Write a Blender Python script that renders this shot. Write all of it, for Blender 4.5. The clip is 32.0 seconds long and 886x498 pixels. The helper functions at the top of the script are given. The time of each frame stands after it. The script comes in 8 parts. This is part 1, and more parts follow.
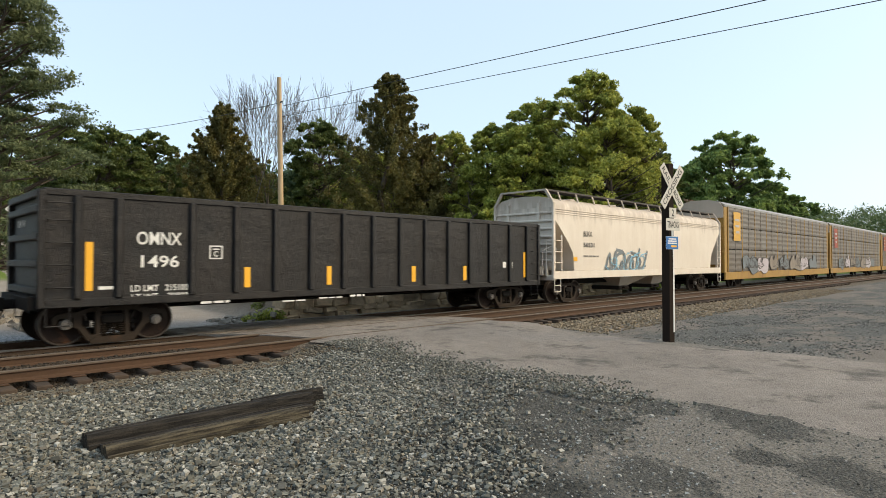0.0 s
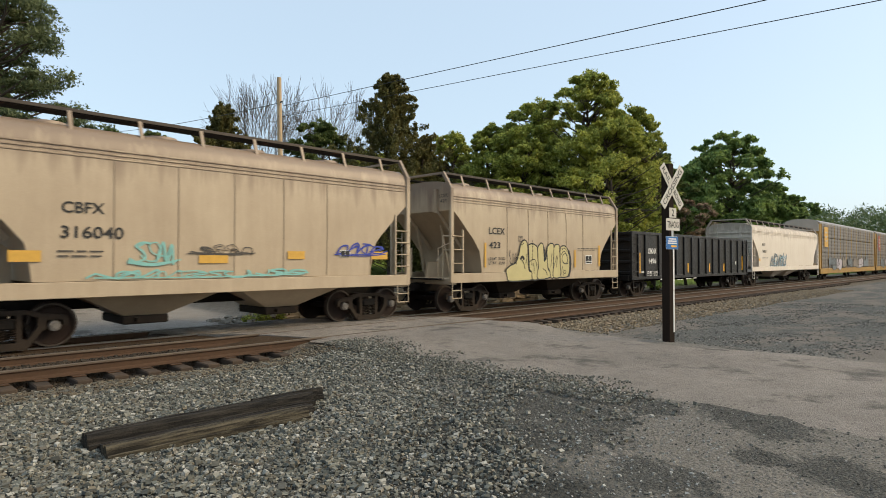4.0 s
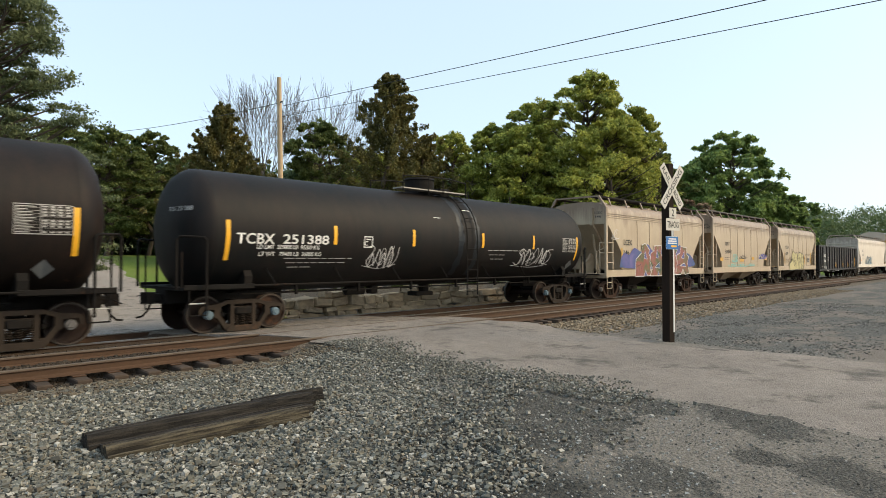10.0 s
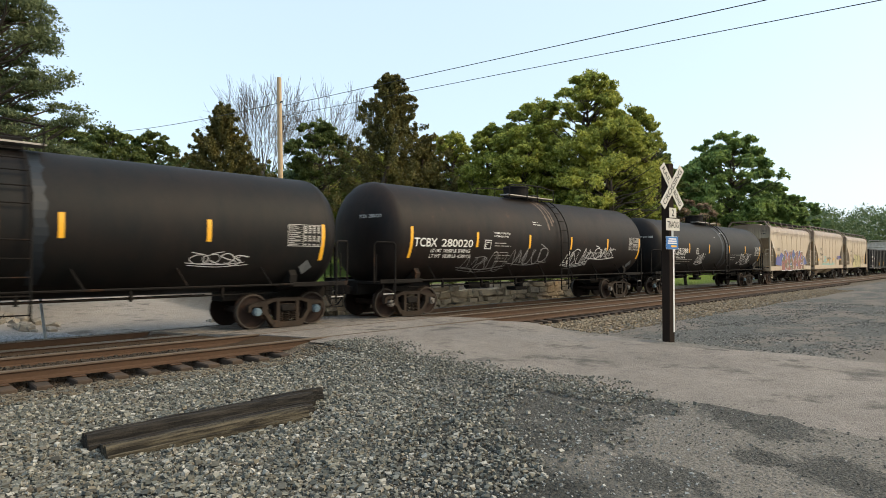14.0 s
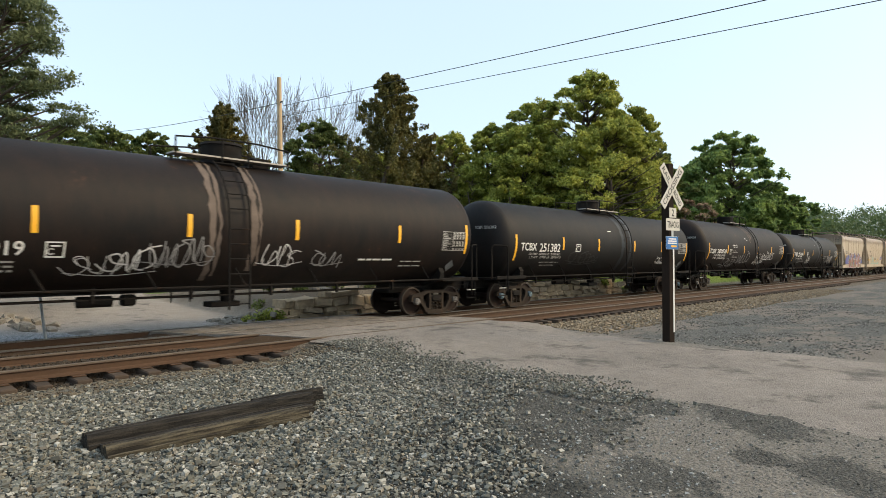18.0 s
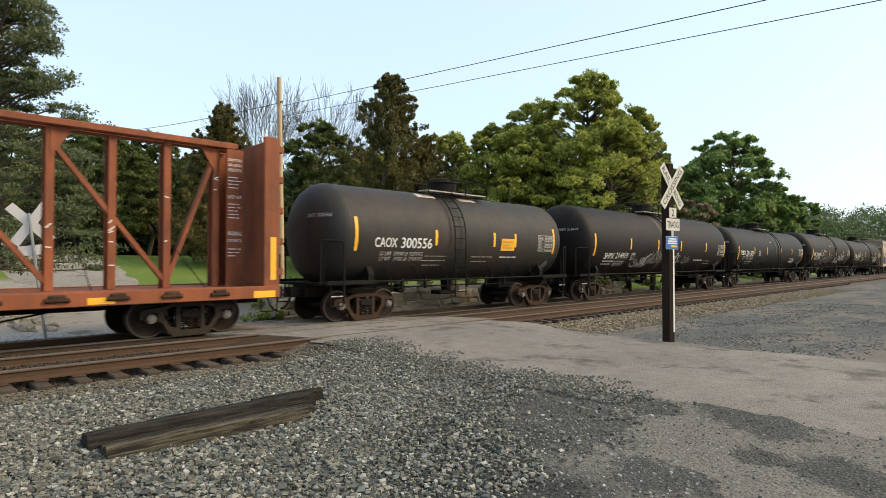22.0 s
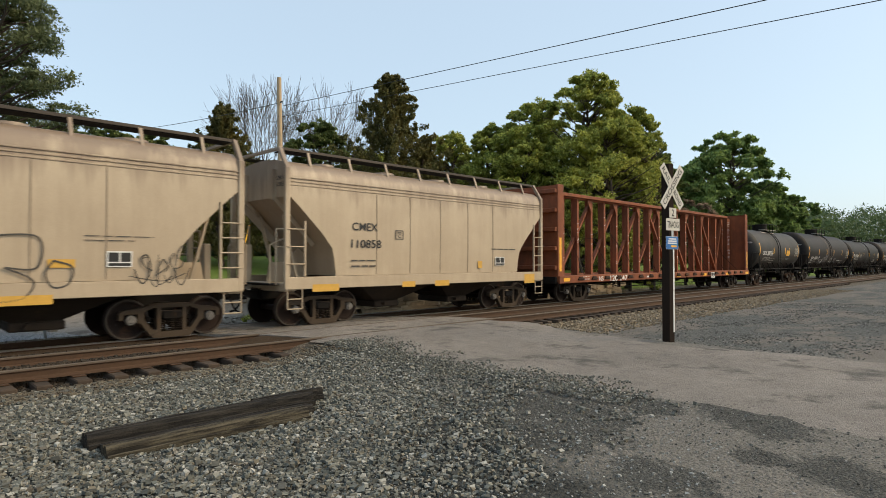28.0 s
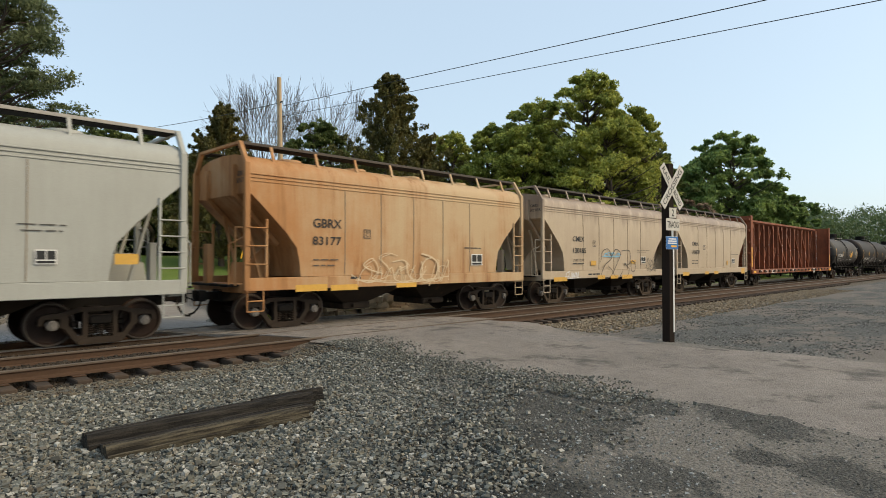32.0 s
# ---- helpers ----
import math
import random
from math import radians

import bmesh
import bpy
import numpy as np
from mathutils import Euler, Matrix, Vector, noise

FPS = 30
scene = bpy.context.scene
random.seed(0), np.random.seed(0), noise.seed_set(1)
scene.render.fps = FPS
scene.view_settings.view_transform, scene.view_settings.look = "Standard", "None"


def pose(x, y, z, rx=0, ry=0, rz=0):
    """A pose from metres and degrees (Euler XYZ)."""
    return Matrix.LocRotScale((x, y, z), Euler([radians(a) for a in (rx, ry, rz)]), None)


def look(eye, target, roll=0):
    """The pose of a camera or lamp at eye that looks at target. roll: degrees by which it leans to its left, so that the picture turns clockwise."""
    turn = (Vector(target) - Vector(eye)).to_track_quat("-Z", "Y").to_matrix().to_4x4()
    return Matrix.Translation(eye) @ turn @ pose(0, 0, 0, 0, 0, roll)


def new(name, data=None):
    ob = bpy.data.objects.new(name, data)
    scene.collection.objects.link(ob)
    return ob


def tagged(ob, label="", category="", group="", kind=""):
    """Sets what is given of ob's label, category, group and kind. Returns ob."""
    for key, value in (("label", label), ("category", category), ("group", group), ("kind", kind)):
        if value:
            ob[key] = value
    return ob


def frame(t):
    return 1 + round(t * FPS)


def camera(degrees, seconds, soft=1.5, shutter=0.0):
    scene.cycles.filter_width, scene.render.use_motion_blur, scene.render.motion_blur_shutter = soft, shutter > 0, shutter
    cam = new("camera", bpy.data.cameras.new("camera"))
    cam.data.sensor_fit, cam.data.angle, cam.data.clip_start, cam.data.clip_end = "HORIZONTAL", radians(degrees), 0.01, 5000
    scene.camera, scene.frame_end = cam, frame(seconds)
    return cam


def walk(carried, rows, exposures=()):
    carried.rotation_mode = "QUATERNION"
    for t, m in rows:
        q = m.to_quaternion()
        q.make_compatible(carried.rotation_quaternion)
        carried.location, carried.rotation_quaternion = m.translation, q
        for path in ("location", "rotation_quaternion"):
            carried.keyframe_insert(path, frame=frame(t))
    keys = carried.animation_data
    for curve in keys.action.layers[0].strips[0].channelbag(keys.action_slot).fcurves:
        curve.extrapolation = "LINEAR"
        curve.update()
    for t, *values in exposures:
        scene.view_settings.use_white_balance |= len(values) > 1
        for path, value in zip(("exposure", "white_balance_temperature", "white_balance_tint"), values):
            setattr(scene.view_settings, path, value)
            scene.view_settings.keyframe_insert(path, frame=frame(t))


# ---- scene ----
cam = camera(74.02, 32.0, soft=0.6, shutter=0.3)
EYE = (0.0, -15.245, 1.791)
YAW, PITCH = radians(45.127), radians(1.137)
AIM = (EYE[0] + math.sin(YAW) * math.cos(PITCH), EYE[1] + math.cos(YAW) * math.cos(PITCH), EYE[2] + math.sin(PITCH))
walk(cam, [(0.0, look(EYE, AIM)), (32.0, look(EYE, AIM))], exposures=[(0.0, 1.43, 6900, 2.0), (2.0, 1.28, 6900, 2.0), (7.0, 1.23, 6900, 2.0), (10.0, 1.48, 6900, 2.0), (25.0, 1.53, 6900, 2.0), (28.0, 1.18, 6900, 2.0), (32.0, 1.18, 6900, 2.0)])

# ---- sky and sun: a hazy evening ----
SUN_EL, SUN_AZ = radians(37), radians(142)   # azimuth from +y, clockwise
world = bpy.data.worlds.new("evening_sky")
scene.world = world
world.use_nodes = True
wn = world.node_tree.nodes
sky = wn.new("ShaderNodeTexSky")
sky.sky_type = "NISHITA"
sky.sun_disc = False
sky.sun_elevation, sky.sun_rotation = SUN_EL, SUN_AZ
sky.air_density, sky.dust_density, sky.ozone_density = 1.0, 2.6, 1.0
wn["Background"].inputs["Strength"].default_value = 0.15
haze = wn.new("ShaderNodeMix")
haze.data_type = "RGBA"
haze.inputs[0].default_value = 0.76
world.node_tree.links.new(sky.outputs[0], haze.inputs[6])
haze.inputs[7].default_value = (1.73, 2.08, 2.68, 1.0)   # pale even haze
world.node_tree.links.new(haze.outputs[2], wn["Background"].inputs["Color"])
sun = new("sun", bpy.data.lights.new("sun", "SUN"))
sun.data.energy, sun.data.angle, sun.data.color = 1.0, radians(24), (1.0, 0.77, 0.52)
sun.matrix_world = look((0, 0, 0), (-math.sin(SUN_AZ) * math.cos(SUN_EL), -math.cos(SUN_AZ) * math.cos(SUN_EL), -math.sin(SUN_EL)))


# ---- materials ----
class Nodes:
    def __init__(self, name):
        self.mat = bpy.data.materials.new(name)
        self.mat.use_nodes = True
        self.t = self.mat.node_tree
        self.bsdf = self.t.nodes["Principled BSDF"]

    def put(self, kind, inputs=None, **props):
        n = self.t.nodes.new(kind)
        for k, v in props.items():
            setattr(n, k, v)
        for k, v in (inputs or {}).items():
            self.plug(n.inputs[k], v)
        return n

    def plug(self, socket, v):
        if isinstance(v, bpy.types.NodeSocket):
            self.t.links.new(v, socket)
        else:
            socket.default_value = v

    def coords(self, scale=(1, 1, 1), which="Object", shift=True):
        c = self.put("ShaderNodeTexCoord").outputs[which]
        if shift:
            r = self.put("ShaderNodeObjectInfo").outputs["Random"]
            s = self.put("ShaderNodeMath", {0: r, 1: 37.0}, operation="MULTIPLY").outputs[0]
            c = self.put("ShaderNodeVectorMath", {0: c, 1: s}, operation="ADD").outputs[0]
        return self.put("ShaderNodeMapping", {"Vector": c, "Scale": scale}).outputs[0]

    def noise(self, scale, vec, detail=5.0, rough=0.6):
        return self.put("ShaderNodeTexNoise", {"Vector": vec, "Scale": scale, "Detail": detail, "Roughness": rough}).outputs["Fac"]

    def ramp(self, fac, a, b, ca=(0, 0, 0, 1), cb=(1, 1, 1, 1)):
        r = self.put("ShaderNodeValToRGB", {"Fac": fac})
        e = r.color_ramp.elements
        e[0].position, e[1].position, e[0].color, e[1].color = a, b, ca, cb
        return r.outputs["Color"]

    def mix(self, fac, a, b, blend="MIX"):
        m = self.put("ShaderNodeMix", data_type="RGBA", blend_type=blend)
        self.plug(m.inputs[0], fac)
        self.plug(m.inputs[6], a)
        self.plug(m.inputs[7], b)
        return m.outputs[2]

    def math(self, op, a, b=0.0):
        return self.put("ShaderNodeMath", {0: a, 1: b}, operation=op).outputs[0]

    def done(self, color, rough=0.7, metal=0.0, bump=None, strength=0.3, dist=0.02, spec=0.4):
        self.plug(self.bsdf.inputs["Base Color"], color)
        self.plug(self.bsdf.inputs["Roughness"], rough)
        self.plug(self.bsdf.inputs["Metallic"], metal)
        self.plug(self.bsdf.inputs["Specular IOR Level"], spec)
        if bump is not None:
            b = self.put("ShaderNodeBump", {"Height": bump, "Strength": strength, "Distance": dist})
            self.t.links.new(b.outputs[0], self.bsdf.inputs["Normal"])
        return self.mat


def c4(c):
    return (*c, 1.0)


def paint(name, color, dirt, amount=0.5, rust=0.0, rough=0.55, streak=0.10, grain=1.0, spec=0.35, soot=None, dent=0.12):
    """Weathered paint: broad grime, long drip streaks, fine speckle and optional rust patches."""
    n = Nodes(name)
    v = n.coords()
    broad = n.noise(0.55, v, 6, 0.65)
    drips = n.noise(3.2, n.coords((1, 1, streak)), 6, 0.7)
    fine = n.noise(38 * grain, v, 3, 0.7)
    f = n.math("MULTIPLY", n.ramp(n.math("ADD", n.math("MULTIPLY", broad, 0.55), n.math("MULTIPLY", drips, 0.45)), 0.38, 0.72), amount)
    col = n.mix(f, c4(color), c4(dirt))
    col = n.mix(n.math("MULTIPLY", n.ramp(fine, 0.3, 0.75), 0.16), col, c4([x * 0.45 for x in dirt]))
    if soot:
        # brown dust that has settled on the roof and run down from the eave
        z = n.put("ShaderNodeSeparateXYZ", {0: n.put("ShaderNodeTexCoord").outputs["Object"]}).outputs[2]
        run_ = n.math("ADD", z, n.math("MULTIPLY", n.math("ADD", n.noise(2.6, n.coords((1, 1, 0.06)), 5, 0.7), -0.5), 2.6))
        up = n.put("ShaderNodeMapRange", {"Value": run_, "From Min": 3.55, "From Max": 4.25}).outputs[0]
        col = n.mix(n.math("MULTIPLY", up, 0.7), col, n.mix(broad, c4(soot), c4([x * 0.55 for x in soot])))
    if rust:
        patch = n.ramp(n.math("ADD", n.math("MULTIPLY", n.noise(1.1, v, 8, 0.7), 0.6), n.math("MULTIPLY", drips, 0.4)), 0.60 - 0.25 * rust, 0.78 - 0.2 * rust)
        col = n.mix(n.math("MULTIPLY", patch, min(1.0, 0.5 + rust)), col, c4((0.20, 0.085, 0.035)))
    return n.done(col, n.math("ADD", n.math("MULTIPLY", fine, 0.25), rough - 0.1), 0.0, n.math("ADD", broad, n.math("MULTIPLY", fine, 0.15)), dent, 0.02 if dent < 0.2 else 0.10, spec)


def plain(name, color, rough=0.6, metal=0.0, var=0.25, scale=9.0, bump=0.15):
    n = Nodes(name)
    v = n.coords()
    a, b = n.noise(scale, v, 6, 0.65), n.noise(scale * 9, v, 3, 0.6)
    col = n.mix(n.math("MULTIPLY", n.ramp(a, 0.3, 0.75), var * 2), c4(color), c4([x * 0.45 for x in color]))
    col = n.mix(n.math("MULTIPLY", b, var), col, c4([min(1, x * 1.5) for x in color]))
    return n.done(col, n.math("ADD", n.math("MULTIPLY", b, 0.2), rough - 0.1), metal, n.math("ADD", a, n.math("MULTIPLY", b, 0.4)), bump, 0.01)


def stained(name, base, orange, brown):
    """Beige paint that rust water has dyed in broad clouds and long runs."""
    n = Nodes(name)
    v = n.coords(shift=False)
    cloud = n.noise(0.5, n.coords((0.8, 1, 0.8), shift=False), 5, 0.6)
    runs = n.noise(2.4, n.coords((1, 1, 0.07), shift=False), 6, 0.7)
    fine = n.noise(30, v, 4, 0.7)
    x = n.put("ShaderNodeSeparateXYZ", {0: v}).outputs[0]
    lean = n.put("ShaderNodeMapRange", {"Value": x, "From Min": 3.5, "From Max": -5.0, "To Min": -0.10, "To Max": 0.12}).outputs[0]
    f = n.math("ADD", n.math("ADD", n.math("MULTIPLY", cloud, 0.6), n.math("MULTIPLY", runs, 0.4)), lean)
    col = n.mix(n.ramp(f, 0.40, 0.62), c4(base), c4(orange))
    col = n.mix(n.math("MULTIPLY", n.ramp(n.math("ADD", n.math("MULTIPLY", runs, 0.7), n.math("MULTIPLY", f, 0.3)), 0.54, 0.70), 0.75), col, c4(brown))
    col = n.mix(n.math("MULTIPLY", n.ramp(fine, 0.3, 0.75), 0.2), col, c4(brown))
    return n.done(col, 0.65, 0.0, n.math("ADD", cloud, n.math("MULTIPLY", fine, 0.15)), 0.12, 0.02, 0.3)


M = {
    "beige": paint("beige_paint", (0.475, 0.375, 0.255), (0.315, 0.230, 0.148), 0.75, rough=0.46, spec=0.6, soot=(0.20, 0.125, 0.085)),
    "beige_pale": paint("pale_beige_paint", (0.480, 0.375, 0.257), (0.315, 0.230, 0.150), 0.7, rough=0.46, spec=0.6, soot=(0.22, 0.145, 0.10)),
    "cream": paint("cream_paint", (0.74, 0.66, 0.56), (0.56, 0.46, 0.36), 0.6, soot=(0.46, 0.37, 0.29)),
    "grey_white": paint("pale_grey_paint", (0.40, 0.40, 0.36), (0.26, 0.25, 0.215), 0.5),
    "rusty_beige": stained("rust_stained_beige_paint", (0.50, 0.36, 0.21), (0.42, 0.20, 0.075), (0.16, 0.075, 0.032)),
    "gon_black": paint("worn_black_paint", (0.0048, 0.0048, 0.0052), (0.018, 0.0128, 0.010), 0.9, 0.0, 0.46, 0.3, spec=0.38, dent=1.0),
    "tank_black": paint("dusty_black_tank_paint", (0.0045, 0.0058, 0.0064), (0.020, 0.0135, 0.0105), 0.95, 0.0, 0.58, 0.25, spec=0.2),
    "tank_brown": paint("sooty_brown_black_tank_paint", (0.0056, 0.0053, 0.0053), (0.024, 0.0138, 0.0098), 1.0, 0.03, 0.58, 0.25, spec=0.2),
    "tank_grey": paint("dusty_charcoal_tank_paint", (0.016, 0.019, 0.019), (0.062, 0.042, 0.030), 0.9, 0.0, 0.58, 0.12, spec=0.28),
    "truck_tan": paint("pale_dusty_truck_steel", (0.070, 0.050, 0.034), (0.045, 0.032, 0.022), 0.8, 0.1, 0.85, spec=0.2),
    "under": paint("grimy_underframe", (0.006, 0.0055, 0.005), (0.016, 0.011, 0.008), 0.8, 0.1, 0.8, spec=0.2),
    "truck": paint("brown_dusty_truck_steel", (0.022, 0.016, 0.012), (0.054, 0.038, 0.026), 0.8, 0.1, 0.8, spec=0.2),
    "truck_red": paint("rusty_truck_steel", (0.044, 0.023, 0.0145), (0.040, 0.026, 0.017), 0.7, 0.3, 0.8, spec=0.2),
    "wheel": paint("rusty_wheel_steel", (0.024, 0.0125, 0.008), (0.012, 0.009, 0.008), 0.7, 0.15, 0.7, spec=0.2),
    "seam": plain("dirty_weld_seam", (0.26, 0.20, 0.14), 0.7, 0.0, 0.4),
    "rim": plain("worn_rim_steel", (0.055, 0.042, 0.032), 0.5, 0.3),
    "grate": plain("pale_grating_steel", (0.36, 0.33, 0.29), 0.6),
    "ochre": plain("faded_ochre_tape", (0.60, 0.34, 0.06), 0.55, 0.0, 0.2),
    "cap_blue": plain("pale_blue_bearing_cap", (0.11, 0.16, 0.19), 0.55),
    "cap_grey": plain("grey_bearing_cap", (0.15, 0.135, 0.12), 0.55),
    "rust_red": paint("faded_red_brown_paint", (0.30, 0.086, 0.033), (0.070, 0.027, 0.016), 0.95, 0.1, 0.7, 0.35),
    "yellow": plain("amber_reflective_tape", (0.85, 0.42, 0.03), 0.45, 0.0, 0.12),
    "yellow_dull": paint("worn_yellow_paint", (0.40, 0.235, 0.05), (0.19, 0.105, 0.04), 0.8, 0.25),
    "white": plain("white_stencil_paint", (0.72, 0.70, 0.66), 0.6, 0.0, 0.15),
    "white_faint": plain("faded_white_stencil_paint", (0.42, 0.40, 0.37), 0.6, 0.0, 0.25),
    "black": plain("black_stencil_paint", (0.018, 0.018, 0.018), 0.6, 0.0, 0.2),
    "dark_grey": plain("dark_grey_stencil_paint", (0.06, 0.052, 0.045), 0.6, 0.0, 0.2),
    "rack_grey": paint("galvanised_grey_panel", (0.19, 0.178, 0.16), (0.10, 0.07, 0.045), 0.95, 0.08, 0.6),
    "rack_roof": paint("pale_galvanised_roof", (0.30, 0.295, 0.285), (0.20, 0.17, 0.14), 0.6, 0.0, 0.5),
    "rail": paint("rusty_rail_steel", (0.078, 0.040, 0.020), (0.028, 0.017, 0.010), 0.7, 0.2, 0.75, 1.0),
    "rail_head": plain("polished_rail_head", (0.22, 0.21, 0.20), 0.3, 0.85, 0.15, 5.0),
    "rail_dull": plain("dulled_rail_head", (0.13, 0.10, 0.075), 0.5, 0.4, 0.2, 5.0),
    "tie": paint("weathered_tie_wood", (0.040, 0.028, 0.020), (0.105, 0.072, 0.048), 0.7, 0.0, 0.9, 1.0),
}
# ---- mesh tools ----
class Geo:
    """Collects vertices and faces of one part."""

    def __init__(self):
        self.v, self.f = [], []

    def add(self, verts, faces, m=None):
        o = len(self.v)
        self.v += [tuple(m @ Vector(p)) for p in verts] if m else [tuple(p) for p in verts]
        self.f += [tuple(i + o for i in q) for q in faces]
        return self

    def box(self, a, b, ch=0.0, m=None):
        (x0, y0, z0), (x1, y1, z1) = a, b
        if ch <= 0:
            vs = [(x, y, z) for x in (x0, x1) for y in (y0, y1) for z in (z0, z1)]
            return self.add(vs, [(0, 1, 3, 2), (4, 6, 7, 5), (0, 4, 5, 1), (2, 3, 7, 6), (0, 2, 6, 4), (1, 5, 7, 3)], m)
        ch = min(ch, 0.45 * min(x1 - x0, y1 - y0, z1 - z0))
        vs, ids = [], {}
        for i, (x, sx) in enumerate(((x0, 1), (x1, -1))):
            for j, (y, sy) in enumerate(((y0, 1), (y1, -1))):
                for k, (z, sz) in enumerate(((z0, 1), (z1, -1))):
                    for ax, p in enumerate(((x, y + sy * ch, z + sz * ch), (x + sx * ch, y, z + sz * ch), (x + sx * ch, y + sy * ch, z))):
                        ids[i, j, k, ax] = len(vs)
                        vs.append(p)
        g = lambda i, j, k, ax: ids[i, j, k, ax]
        fs = []
        for i in (0, 1):
            fs.append([g(i, 0, 0, 0), g(i, 1, 0, 0), g(i, 1, 1, 0), g(i, 0, 1, 0)][::1 if i else -1])
            fs.append([g(0, i, 0, 1), g(1, i, 0, 1), g(1, i, 1, 1), g(0, i, 1, 1)][::-1 if i else 1])
            fs.append([g(0, 0, i, 2), g(1, 0, i, 2), g(1, 1, i, 2), g(0, 1, i, 2)][::1 if i else -1])
        for i in (0, 1):
            for j in (0, 1):
                fs.append([g(0, i, j, 1), g(1, i, j, 1), g(1, i, j, 2), g(0, i, j, 2)][::1 if i == j else -1][::-1])
                fs.append([g(i, 0, j, 0), g(i, 1, j, 0), g(i, 1, j, 2), g(i, 0, j, 2)][::1 if i == j else -1])
                fs.append([g(i, j, 0, 0), g(i, j, 1, 0), g(i, j, 1, 1), g(i, j, 0, 1)][::1 if i == j else -1][::-1])
        for i in (0, 1):
            for j in (0, 1):
                for k in (0, 1):
                    fs.append([g(i, j, k, 0), g(i, j, k, 1), g(i, j, k, 2)][::1 if (i + j + k) % 2 else -1])
        return self.add(vs, fs, m)

    def cyl(self, p, q, r0, r1=None, n=12, caps=True):
        p, q = Vector(p), Vector(q)
        r1 = r0 if r1 is None else r1
        u = (q - p).normalized()
        a = u.orthogonal().normalized()
        b = u.cross(a)
        vs = []
        for c, r in ((p, r0), (q, r1)):
            vs += [c + a * r * math.cos(2 * math.pi * i / n) + b * r * math.sin(2 * math.pi * i / n) for i in range(n)]
        fs = [(i, (i + 1) % n, n + (i + 1) % n, n + i) for i in range(n)]
        if caps:
            fs += [tuple(range(n))[::-1], tuple(range(n, 2 * n))]
        return self.add(vs, fs)

    def pipe(self, pts, r, n=6):
        for p, q in zip(pts, pts[1:]):
            self.cyl(p, q, r, r, n)
        return self

    def bar(self, p, q, w, h, up=(0, 0, 1)):
        """A square bar from p to q, w across and h along up."""
        p, q = Vector(p), Vector(q)
        u = (q - p).normalized()
        s = u.cross(Vector(up))
        s = (s if s.length > 1e-4 else u.orthogonal()).normalized() * w / 2
        t = u.cross(s).normalized() * h / 2
        vs = [c + i * s + j * t for c in (p, q) for i, j in ((-1, -1), (1, -1), (1, 1), (-1, 1))]
        return self.add(vs, [(0, 1, 2, 3), (7, 6, 5, 4), (0, 4, 5, 1), (1, 5, 6, 2), (2, 6, 7, 3), (3, 7, 4, 0)])

    def prism(self, poly, a, b, axis="y"):
        """Polygon in the two other axes, pushed along axis from a to b."""
        def at(u, w, d):
            return {"x": (d, u, w), "y": (u, d, w), "z": (u, w, d)}[axis]
        n = len(poly)
        vs = [at(u, w, a) for u, w in poly] + [at(u, w, b) for u, w in poly]
        fs = [tuple(range(n)), tuple(range(n, 2 * n))[::-1]] + [(i, n + i, n + (i + 1) % n, (i + 1) % n) for i in range(n)]
        return self.add(vs, fs)

    def rings(self, rows, closed=True, caps=False):
        n = len(rows[0])
        vs = [p for r in rows for p in r]
        fs = []
        for k in range(len(rows) - 1):
            for i in range(n if closed else n - 1):
                j = (i + 1) % n
                fs.append((k * n + i, k * n + j, (k + 1) * n + j, (k + 1) * n + i))
        if caps:
            fs += [tuple(range(n))[::-1], tuple(range((len(rows) - 1) * n, len(rows) * n))]
        return self.add(vs, fs)

    def mesh(self, name, smooth=None):
        me = bpy.data.meshes.new(name)
        me.from_pydata(self.v, [], self.f)
        bm = bmesh.new()
        bm.from_mesh(me)
        bmesh.ops.recalc_face_normals(bm, faces=bm.faces)
        bm.to_mesh(me)
        bm.free()
        if smooth:
            me.shade_smooth()
            me.set_sharp_from_angle(angle=radians(smooth))
        return me


def part(name, geo, material, parent, label="", smooth=None, at=None):
    me = geo.mesh(name, smooth) if isinstance(geo, Geo) else geo
    if material and not me.materials:
        me.materials.append(material)
    ob = new(name, me)
    ob.parent = parent
    if at:
        ob.matrix_basis = at
    if label:
        tagged(ob, label)
    return ob


def thing(name, label, category, at=None, group="", kind=""):
    ob = new(name)
    ob.empty_display_size = 0.3
    if at:
        ob.matrix_basis = at
    return tagged(ob, label, category, group, kind)


def solid(name, geo, material, label, category="", at=None, group="", kind="", smooth=None):
    me = geo.mesh(name, smooth) if isinstance(geo, Geo) else geo
    if not me.materials:
        me.materials.append(material)
    ob = new(name, me)
    if at:
        ob.matrix_basis = at
    return tagged(ob, label, category, group, kind)


